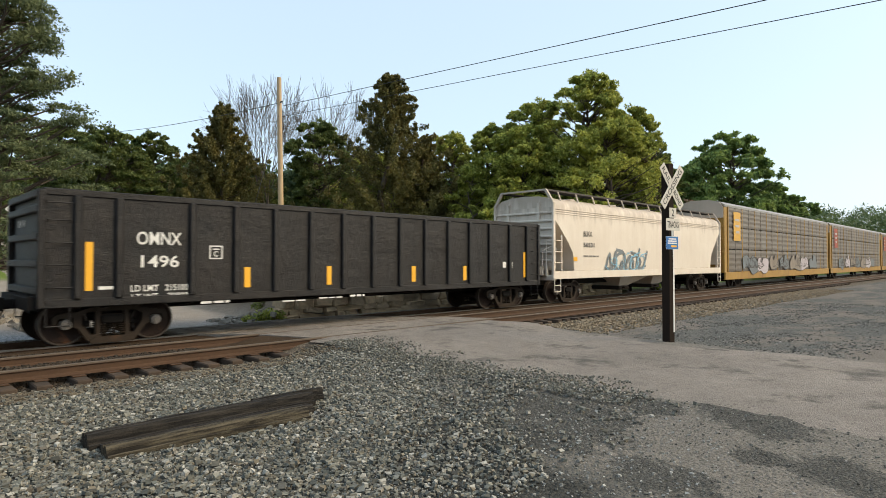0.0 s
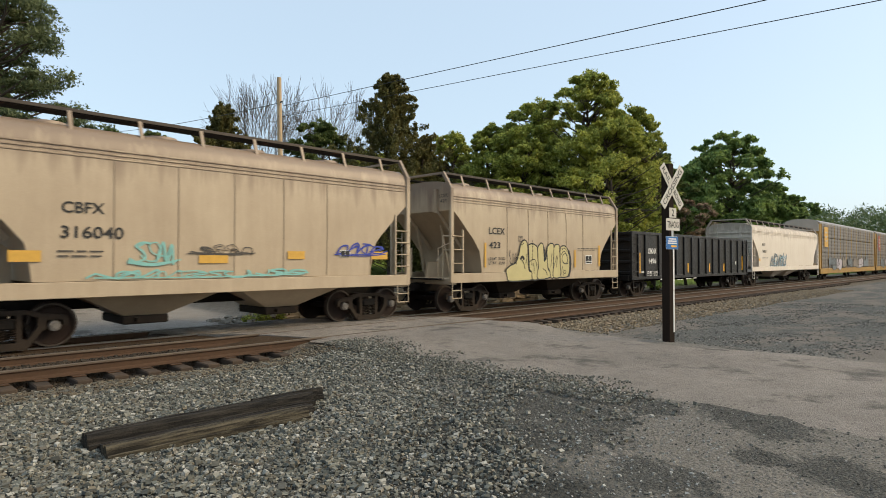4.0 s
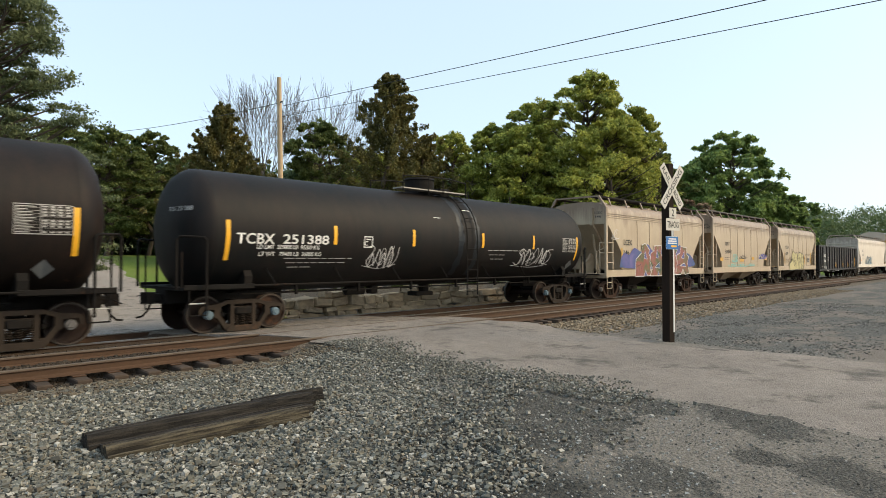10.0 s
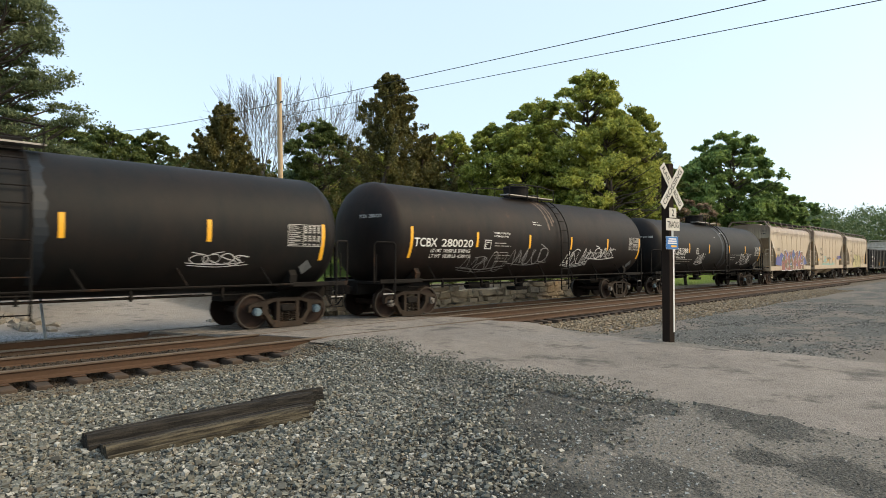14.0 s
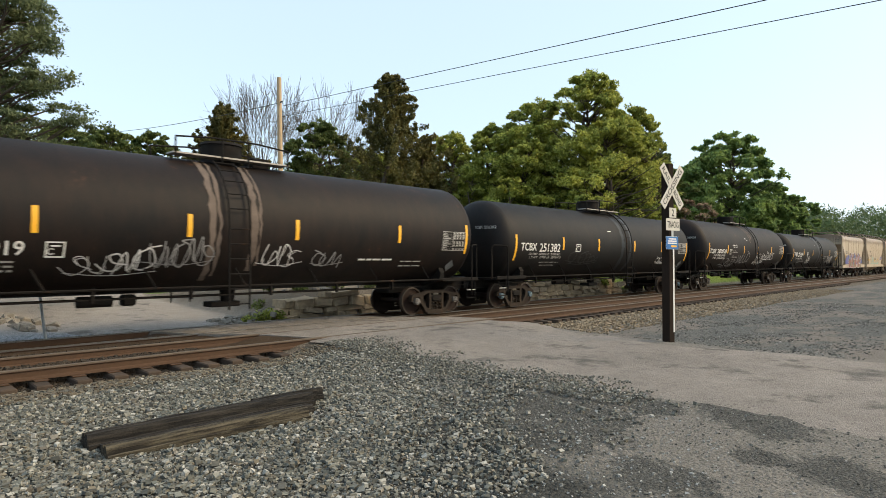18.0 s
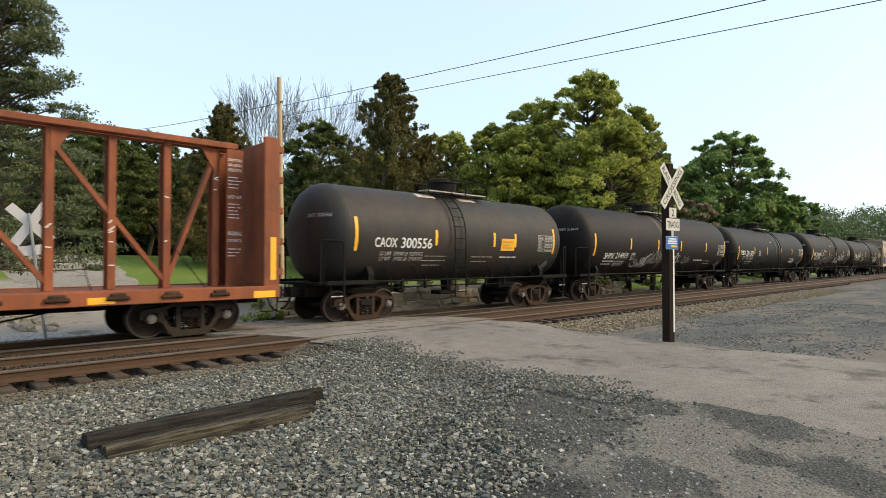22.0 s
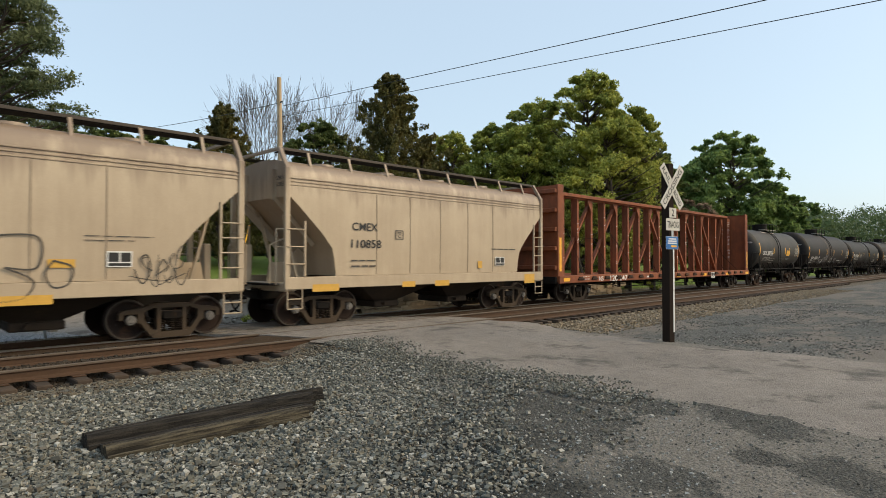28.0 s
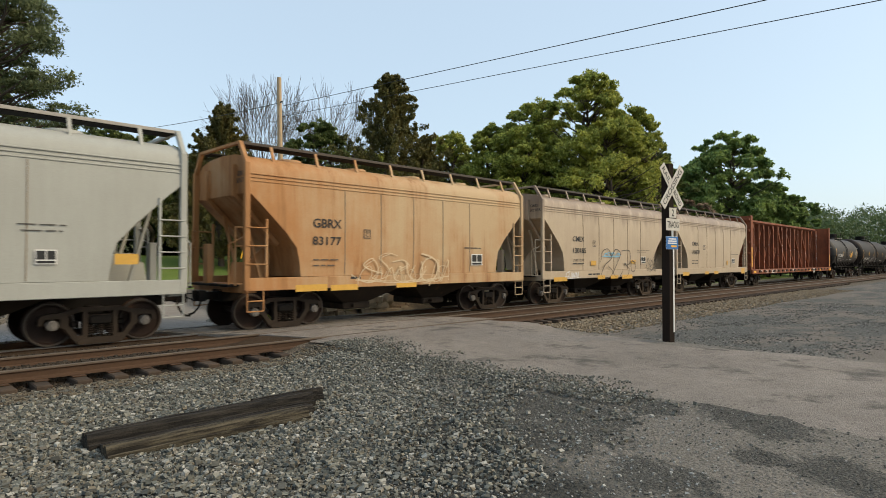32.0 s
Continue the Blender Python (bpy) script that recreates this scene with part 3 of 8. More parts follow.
def tank_car(s0, spread, stripes, mat, label, ladder=0.1, radius=1.60, axis=2.55, m_cap="cap_grey", m_frame="truck"):
    car = car_at(s0, "tank_car", label, "tank car")
    mt, R = M[mat], radius
    L = spread + 0.90   # head seams
    n = 48
    rows = []
    dome = [(0.70, 0.02), (0.685, 0.30 * R), (0.62, 0.56 * R), (0.50, 0.76 * R), (0.35, 0.895 * R), (0.18, 0.972 * R), (0.07, 0.995 * R)]
    for x, r in [(-L - d, q) for d, q in dome] + [(-L + 2 * L * k / 8, R) for k in range(9)] + [(L + d, q) for d, q in dome[::-1]]:
        rows.append([(x, r * math.cos(2 * math.pi * i / n), axis + r * math.sin(2 * math.pi * i / n)) for i in range(n)])
    part("tank", Geo().rings(rows, True, True), mt, car, smooth=40)
    for x in [-L + 0.02, L - 0.02, -L * 0.5, L * 0.5]:
        part("weld_seam", Geo().rings([[(x + dx, (R + 0.004) * math.cos(2 * math.pi * i / n), axis + (R + 0.004) * math.sin(2 * math.pi * i / n)) for i in range(n)] for dx in (-0.02, 0.02)]), mt, car, smooth=60)
    ty = (axis, R)
    for x, z0, z1 in stripes:
        x -= 0.04
        g = Geo()
        zz = np.linspace(z0, z1, 6)
        g.rings([[(x - 0.055, -math.sqrt(R * R - (z - axis) ** 2) - 0.01, z), (x + 0.055, -math.sqrt(R * R - (z - axis) ** 2) - 0.01, z)] for z in zz], False)
        part("reflective_stripe", g, M["yellow"], car, "amber reflective stripe")
    # top platform, manway and rails
    zt = axis + R
    for s in (-1, 1):
        part("platform_grating", Geo().box((-1.55, s * 0.62 - 0.22, zt + 0.02), (1.55, s * 0.62 + 0.22, zt + 0.06)), M["grate"], car)
        part("platform_rail", Geo().pipe([(-1.5, s * 0.85, zt - 0.1), (-1.5, s * 0.85, zt + 0.42), (-0.6, s * 0.85, zt + 0.50), (0.6, s * 0.85, zt + 0.50), (1.5, s * 0.85, zt + 0.42), (1.5, s * 0.85, zt - 0.1)], 0.022, 6), M["under"], car)
        for x in (-0.35, 0.35):
            part("rail_post", Geo().pipe([(x, s * 0.85, zt - 0.15), (x, s * 0.85, zt + 0.50)], 0.02, 6), M["under"], car)
        # ladder that follows the shell
        lx = ladder
        arc = [(s * (R + 0.12) * math.cos(a), axis + (R + 0.12) * math.sin(a)) for a in np.linspace(0.0, 1.1, 8)]
        line = [(s * (R + 0.12), 0.62)] + arc
        for dx in (-0.26, 0.26):
            part("ladder_stile", Geo().pipe([(lx + dx, y, z) for y, z in line], 0.024, 6), M["under"], car)
        zs = list(np.arange(0.75, axis, 0.36))
        for z in zs:
            part("ladder_rung", Geo().cyl((lx - 0.26, s * (R + 0.12), z), (lx + 0.26, s * (R + 0.12), z), 0.016, 0.016, 6), M["under"], car)
        for a in np.linspace(0.2, 1.05, 5):
            part("ladder_rung", Geo().cyl((lx - 0.26, s * (R + 0.12) * math.cos(a), axis + (R + 0.12) * math.sin(a)), (lx + 0.26, s * (R + 0.12) * math.cos(a), axis + (R + 0.12) * math.sin(a)), 0.016, 0.016, 6), M["under"], car)
        part("walk_rail", Geo().pipe([(-L + 0.9, s * 1.45, 1.17), (L - 0.9, s * 1.45, 1.17)], 0.028, 6), M["under"], car)
        for k in range(7):
            x = -L + 1.6 + (2 * L - 3.2) * k / 6
            part("rail_bracket", Geo().bar((x, s * 1.45, 1.17), (x - 0.22, s * 1.30, 1.62), 0.06, 0.03), M["under"], car)
    part("manway", Geo().cyl((0.0, 0, zt - 0.1), (0.0, 0, zt + 0.46), 0.52, 0.52, 24).cyl((0.0, 0, zt + 0.46), (0.0, 0, zt + 0.53), 0.56, 0.52, 24), M["under"], car, smooth=40)
    part("valve_box", Geo().box((0.75, -0.3, zt - 0.08), (1.25, 0.3, zt + 0.24), 0.03), M["under"], car)
    for q in (-1, 1):
        e = q * (L + 0.75)
        part("stub_sill", Geo().box((min(q * (L - 2.4), e), -0.34, 0.72), (max(q * (L - 2.4), e), 0.34, 1.12), 0.02), M["under"], car)
        part("saddle", Geo().prism([(-1.30, 1.12), (-1.34, 1.40), (-1.20, 1.62), (-0.6, 1.30), (0.6, 1.30), (1.20, 1.62), (1.34, 1.40), (1.30, 1.12), (0.5, 0.95), (-0.5, 0.95)], q * spread - 0.10, q * spread + 0.10, "x"), M["under"], car)
        part("end_platform", Geo().box((min(q * (L - 0.7), e), -1.42, 1.08), (max(q * (L - 0.7), e), 1.42, 1.15)), M["under"], car)
        for s in (-1, 1):
            part("platform_edge", Geo().box((min(q * (L - 1.0), e), s * 1.44 - 0.03, 1.10), (max(q * (L - 1.0), e), s * 1.44 + 0.03, 1.22), 0.01), M["under"], car)
            part("end_handrail", Geo().pipe([(q * (L + 0.28), s * 1.60, 0.62), (q * (L + 0.28), s * 1.60, 2.26), (q * (L + 0.34), s * 1.58, 2.34), (q * (L + 0.80), s * 1.35, 2.36), (q * (L + 0.86), s * 1.30, 2.28), (q * (L + 0.86), s * 1.30, 1.12)], 0.030, 6), M["under"], car)
            part("rail_post", Geo().pipe([(e - q * 0.05, s * 1.2, 1.1), (e - q * 0.05, s * 1.2, 2.0)], 0.022, 6), M["under"], car)
            part("stirrup_step", Geo().pipe([(q * (L + 0.2), s * 1.44, 1.1), (q * (L + 0.2), s * 1.44, 0.5), (q * (L + 0.62), s * 1.44, 0.5), (q * (L + 0.62), s * 1.44, 1.1)], 0.018, 6), M["under"], car)
            part("step_rung", Geo().pipe([(q * (L + 0.2), s * 1.445, 0.78), (q * (L + 0.62), s * 1.445, 0.78)], 0.018, 6), M["white_faint"], car)
    # valves and brake gear below
    part("bottom_outlet", Geo().cyl((0.2, 0, 0.62), (0.2, 0, 1.12), 0.16, 0.22, 12).box((-0.35, -0.25, 0.58), (0.45, 0.25, 0.72), 0.02), M["under"], car)
    part("brake_pipe", Geo().pipe([(-L + 1, -0.75, 0.92), (L - 1, -0.75, 0.92)], 0.02, 6).pipe([(-L + 2, 0.5, 0.86), (L - 2.5, 0.5, 0.86)], 0.03, 6), M["under"], car)
    part("brake_cylinder", Geo().cyl((-3.4, -0.30, 0.86), (-2.7, -0.30, 0.86), 0.13, 0.13, 14).box((-2.5, -0.45, 0.74), (-2.2, -0.15, 1.0), 0.04), M["under"], car, smooth=40)
    for k in range(6):
        x = -L + 2.6 + k * (2 * L - 5.2) / 5
        part("pipe_hanger", Geo().box((x - 0.03, -0.80, 0.86), (x + 0.03, -0.72, 1.22)), M["under"], car)
    running_gear(car, L + 0.75, spread, m_frame, m_cap, gap=0.45)
    return car


def centerbeam(s0, length):
    car = car_at(s0, "centerbeam_flat_car", "empty red-brown centerbeam lumber car with open truss", "flat car")
    h, mt = length / 2, M["rust_red"]
    part("deck", Geo().box((-h, -1.45, 1.02), (h, 1.45, 1.12)), mt, car)
    part("centre_sill", Geo().box((-h, -0.35, 0.66), (h, 0.35, 1.02), 0.02), M["under"], car)
    for s in (-1, 1):
        part("side_sill", Geo().box((-h, s * 1.47 - 0.05, 0.84), (h, s * 1.47 + 0.04, 1.15), 0.015), mt, car)
        part("top_chord", Geo().box((-h + 0.6, s * 0.22 - 0.14, 4.74), (h - 0.6, s * 0.22 + 0.14, 4.90), 0.02), mt, car)
        for k in range(19):
            x = -h + 1.6 + (length - 3.2) * k / 18
            part("winch", Geo().box((x - 0.16, s * 1.54 - 0.05, 0.98), (x + 0.16, s * 1.54 + 0.05, 1.10), 0.03).cyl((x - 0.22, s * 1.55, 0.99), (x + 0.22, s * 1.55, 0.99), 0.045, 0.045, 8), M["truck_red"], car)
    px = [-10.5 + 1.235 * k for k in range(18)]
    for x in px:
        part("truss_post", Geo().box((x - 0.085, -0.17, 1.12), (x + 0.085, -0.13, 4.72), 0.008).box((x - 0.085, 0.13, 1.12), (x + 0.085, 0.17, 4.72), 0.008).box((x - 0.02, -0.14, 1.12), (x + 0.02, 0.14, 4.72)), mt, car)
    lines = [(0, 4.6, 1, 1.25), (1, 1.25, 3, 4.45), (3, 1.25, 5, 4.45), (5, 1.25, 7, 4.45), (7, 1.25, 9, 4.45)]
    for i, za, j, zb in lines + [(17 - i, za, 17 - j, zb) for i, za, j, zb in lines]:
        d = 0.06 if (i < 9) else -0.06
        part("truss_diagonal", Geo().bar((px[i], d, za), (px[j], d, zb), 0.10, 0.17, (0, 1, 0)), mt, car)
        top, zt = (px[j], zb) if zb > za else (px[i], za)
        sgn = -1 if (px[i] + px[j]) / 2 < top else 1
        part("gusset", Geo().prism([(top, 4.72), (top + sgn * 0.42, 4.72), (top, 4.05)], -0.185, -0.172), mt, car)
    for q in (-1, 1):
        e = q * h
        a, b = sorted((e, e - q * 0.10))
        part("bulkhead_sheet", Geo().box((a, -1.42, 1.12), (b, 1.42, 4.95)), mt, car)
        a, b = sorted((e - q * 0.5, e - q * 0.95))
        part("bulkhead_panel", Geo().box((a, -0.45, 1.12), (b, -0.40, 4.72)), mt, car)
        part("bulkhead_panel", Geo().box((a, 0.40, 1.12), (b, 0.45, 4.72)), mt, car)
        for s in (-1, 1):
            a, b = sorted((e - q * 0.42, e + q * 0.02))
            part("bulkhead_post", Geo().box((a, s * 1.40 - 0.05, 0.9), (b, s * 1.40 + 0.05, 4.98), 0.02), mt, car)
            part("stirrup_step", Geo().pipe([(e - q * 0.06, s * 1.46, 0.9), (e - q * 0.06, s * 1.46, 0.5), (e - q * 0.5, s * 1.46, 0.5), (e - q * 0.5, s * 1.46, 0.9)], 0.018, 6), M["under"], car)
        for z in (1.5, 2.3, 3.1, 3.9, 4.7):
            a, b = sorted((e, e + q * 0.16))
            part("bulkhead_rib", Geo().box((a, -1.4, z - 0.09), (b, 1.4, z + 0.09), 0.02), mt, car)
        part("end_sill", Geo().box((e - 0.15, -1.4, 0.82), (e + 0.15, 1.4, 1.12), 0.02), M["under"], car)
    for s in (-1, 1):
        part("truss_rod", Geo().pipe([(-7.2, s * 0.9, 0.82), (-5.5, s * 0.9, 0.52), (5.5, s * 0.9, 0.52), (7.2, s * 0.9, 0.82)], 0.022, 6), M["under"], car)
        for x in (-5.5, -2.7, 0, 2.7, 5.5):
            part("rod_strut", Geo().box((x - 0.11, s * 0.9 - 0.03, 0.5), (x - 0.05, s * 0.9 + 0.03, 0.9)).box((x + 0.05, s * 0.9 - 0.03, 0.5), (x + 0.11, s * 0.9 + 0.03, 0.9)), M["under"], car)
    running_gear(car, h, 9.5, "truck", gap=0.65)
    return car


def autorack(s0, length=27.4):
    car = car_at(s0, "autorack_car", "enclosed autorack car with grey panels and yellow ends", "autorack car")
    h = length / 2
    for s in (-1, 1):
        part("side_sill", Geo().box((-h, s * 1.50 - 0.06, 0.55), (h, s * 1.50 + 0.06, 1.05), 0.02), M["yellow_dull"], car)
        n = 20
        w = (length - 1.2) / n
        for k in range(n):
            x = -h + 0.6 + w * k
            for z0, z1 in ((1.08, 2.5), (2.56, 3.95), (4.01, 5.25)):
                zz = np.linspace(z0, z1, 9)
                rows = [[(x + 0.06, s * (1.52 + (0.025 if i % 2 else 0.0)), z), (x + w - 0.06, s * (1.52 + (0.025 if i % 2 else 0.0)), z)] for i, z in enumerate(zz)]
                part("side_panel", shared(("rack", s, k, z0), lambda: Geo().rings(rows, False).mesh("side_panel")), M["rack_grey"], car)
            part("side_post", Geo().box((x - 0.055, s * 1.50 - 0.05, 1.05), (x + 0.055, s * 1.50 + 0.07, 5.3), 0.01), M["yellow_dull"] if k % 2 == 0 else M["rack_grey"], car)
        part("roof_rail", Geo().box((-h, s * 1.47 - 0.06, 5.25), (h, s * 1.47 + 0.07, 5.42), 0.02), M["rack_roof"], car)
    part("roof", Geo().rings([[(x, y, z) for y, z in ((-1.5, 5.40), (-1.2, 5.60), (-0.6, 5.72), (0, 5.75), (0.6, 5.72), (1.2, 5.60), (1.5, 5.40))] for x in np.linspace(-h, h, 14)], True, True), M["rack_roof"], car, smooth=30)
    part("deck", Geo().box((-h, -1.45, 0.75), (h, 1.45, 0.95)), M["under"], car)
    part("centre_sill", Geo().box((-h, -0.4, 0.6), (h, 0.4, 0.8)), M["under"], car)
    for q in (-1, 1):
        e = q * h
        a, b = sorted((e, e - q * 0.5))
        for s in (-1, 1):
            part("end_door", Geo().box((a, min(0.02 * s, 1.5 * s), 1.0), (b, max(0.02 * s, 1.5 * s), 5.4), 0.04), M["yellow_dull"], car)
            for k in range(5):
                z = 1.5 + 0.8 * k
                part("door_rib", Geo().box((min(e, e + q * 0.06), min(0.06 * s, 1.42 * s), z), (max(e, e + q * 0.06), max(0.06 * s, 1.42 * s), z + 0.12), 0.02), M["yellow_dull"], car)
        part("end_cap", Geo().prism([(-1.46, 4.55), (-1.46, 5.20), (-1.25, 5.55), (-0.6, 5.74), (0.6, 5.74), (1.25, 5.55), (1.46, 5.20), (1.46, 4.55)], min(e + q * 0.02, e + q * 0.10), max(e + q * 0.02, e + q * 0.10), "x"), M["cream"], car, "pale rounded cap over the end doors")
    running_gear(car, h, 9.9, "truck", gap=0.5)
    return car
RACKS = [autorack(53.0), autorack(81.3), autorack(109.6)]
BLKX = hopper(29.25, 18.3, "long cream covered hopper car with faint graffiti", "cream", 7.3, z_eave=3.9, bays="tan", seams=1, posts=13)
GON = gondola(10.85, 16.4)
LC423 = hopper(-4.5, 11.25, "dusty beige covered hopper car with yellow bubble graffiti", "beige", 4.2)
CBFX = hopper(-17.68, 11.4, "pale beige covered hopper car with tan bays and small tags", "beige_pale", 4.5, z_eave=4.1, bays="tan")
LC146 = hopper(-30.5, 11.4, "dusty beige covered hopper car with red and blue graffiti", "beige", 4.4, m_frame="truck_red", rim="under", posts=7)


def stripes(xs, end, mid):
    return [(x, *(end if k in (0, len(xs) - 1) else mid)) for k, x in enumerate(xs)]


T1388 = tank_car(-46.4, 7.08, stripes([-7.7, -4.6, -1.65, 1.65, 4.65, 7.73], (1.80, 2.78), (2.24, 2.76)), "tank_black", "dusty black tank car with white scrawled tags", m_cap="cap_blue", ladder=0.9)
T0020 = tank_car(-65.0, 6.83, stripes([-7.35, -4.27, -1.23, 1.66, 4.65, 7.70], (1.88, 2.86), (2.26, 2.78)), "tank_brown", "sooty brown-black tank car with white scrawled tags", ladder=0.93, radius=1.68, axis=2.68)
T1382 = tank_car(-83.4, 7.06, stripes([-7.68, -4.5, -1.66, 1.71, 4.7, 7.85], (1.80, 2.78), (2.24, 2.76)), "tank_black", "dusty black tank car with dull blue band at its ladder", m_cap="cap_blue", ladder=0.89)
SHPX = tank_car(-101.85, 7.03, stripes([-7.7, -4.4, -1.43, 1.36, 4.9, 7.9], (2.02, 3.0), (2.33, 2.86)), "tank_brown", "black tank car with pale spill streaks at the manway", ladder=-0.33, radius=1.68, axis=2.68)
CAOX = tank_car(-117.55, 4.32, stripes([-4.98, -1.75, 1.2, 2.42, 4.95], (2.08, 3.07), (2.29, 2.80)), "tank_grey", "short dark grey tank car with rusty grime below", radius=1.54, axis=2.61, m_frame="truck_red", ladder=-0.77)
SHELL = {T1388: (2.55, 1.60), T1382: (2.55, 1.60), T0020: (2.68, 1.68), SHPX: (2.68, 1.68), CAOX: (2.61, 1.54)}   # axis height and radius
CBEAM = centerbeam(-136.6, 23.2)
CM110 = hopper(-155.2, 11.4, "beige covered hopper car with yellow sill marks", "beige_pale", 4.2, m_frame="truck_tan")
CM130 = hopper(-167.75, 11.4, "beige covered hopper car with black and blue scribbles", "beige_pale", 4.2, m_frame="truck_tan")
GBRX = hopper(-180.35, 11.25, "rust-stained orange-beige covered hopper car", "rusty_beige", 4.2)
GREY = hopper(-193.1, 11.4, "pale grey covered hopper car", "grey_white", 4.1, rim="grate")
# ---- ground: gravel, ballast, a lot and a lawn that rises behind the wall ----
def smooth(a, b, x):
    u = min(1.0, max(0.0, (x - a) / (b - a)))
    return u * u * (3 - 2 * u)


def gz(x, y):
    """Height of the ground sheet."""
    near = 1 - smooth(60, 160, math.hypot(x - 10, y))
    wob = 0.03 * noise.noise((x * 0.35, y * 0.35, 1.0)) + 0.012 * noise.noise((x * 1.7, y * 1.7, 4.0))
    ramp = smooth(5.7 - 0.42 * (y + 2.5), 6.9 - 0.42 * (y + 2.5), x) * (1 - smooth(13.2, 14.4, x))
    if y < -1.6:
        road = smooth(5.7, 7.6, x + 0.5 * noise.noise((x, y * 0.8, 2.0))) * (1 - smooth(13.2, 14.6, x))
        z = -0.205 + 0.05 * smooth(-9, -12, y)
        z_road = 0.125 * smooth(-8.6, -4.3, y) - 0.09
        right = smooth(13.5, 16, x)
        z = z * (1 - right) + right * (-0.14 * smooth(-6.5, -5.0, y) - 0.10 * (1 - smooth(-6.5, -5.0, y)) - 0.06)
        z += 0.13 * math.exp(-((x - 6.6) / 0.85) ** 2 - ((y + 6.1) / 0.75) ** 2)   # heap of ballast beside the crossing
        z -= 0.035 * smooth(-5.2, -4.7, y) * (1 - road)
        z = z * (1 - road) + road * z_road
        if y > -2.36:
            z = -0.045 + 0.07 * ramp * smooth(-1.0, -2.2, y)   # fines packed between the two tracks
        if -3.86 < y < -2.53:
            z = -0.092 + 0.145 * ramp   # mud between the rails of the near track
        return (z + wob * (0.4 if y > -5.2 else 1.0)) * near - 0.1 * (1 - near)
    if y < -0.83:
        return -0.045 * near - 0.1 * (1 - near)
    if y < 1.9:
        return (-0.235 + 0.19 * ramp * (abs(y) < 0.7)) * near - 0.1 * (1 - near)
    low = -0.30 + 0.25 * smooth(6, 16, y) + 0.75 * smooth(12, 36, y) + 1.55 * smooth(13, 42, y)
    bank = 0.62 + 0.02 * min(6, max(0, y - 3.5))
    lawn = smooth(10.2, 11.0, x) * smooth(3.2, 3.75, y) * (1 - smooth(26, 34, x) * (1 - smooth(5, 14, y))) * (1 - smooth(8, 20, y))
    side = smooth(4.6, 2.0, x) * 0.35 * smooth(3, 6, y)
    z = (low + side) * (1 - lawn) + bank * lawn
    return -0.24 + (z + 0.24) * smooth(1.9, 2.5, y) + wob * smooth(2.2, 4, y)


def steps(lo, hi, fine_lo, fine_hi, d):
    a = [fine_lo - (fine_lo - lo) * (k / 10) ** 2.2 for k in range(10, 0, -1)]
    b = list(np.arange(fine_lo, fine_hi, d))
    return a + b + [fine_hi + (hi - fine_hi) * (k / 12) ** 2.2 for k in range(13)]


gx, gy = steps(-1500, 2500, -8, 48, 0.30), steps(-1500, 2500, -16, 14, 0.25)
gy = sorted([q for q in gy if not -4.6 < q < -0.5] + [-4.6 + 0.07 * i for i in range(59)])
k = min(i for i, q in enumerate(gy) if q > 13.6)
gy = gy[:k] + list(np.arange(gy[k - 1] + 0.5, 44, 0.5)) + [q for q in gy if q > 44.5]
rows = [[(x, y, gz(x, y)) for y in gy] for x in gx]
g = Geo().rings(rows, False)
me = bpy.data.meshes.new("ground")
me.from_pydata(g.v, [], [f[::-1] for f in g.f])
me.shade_smooth()


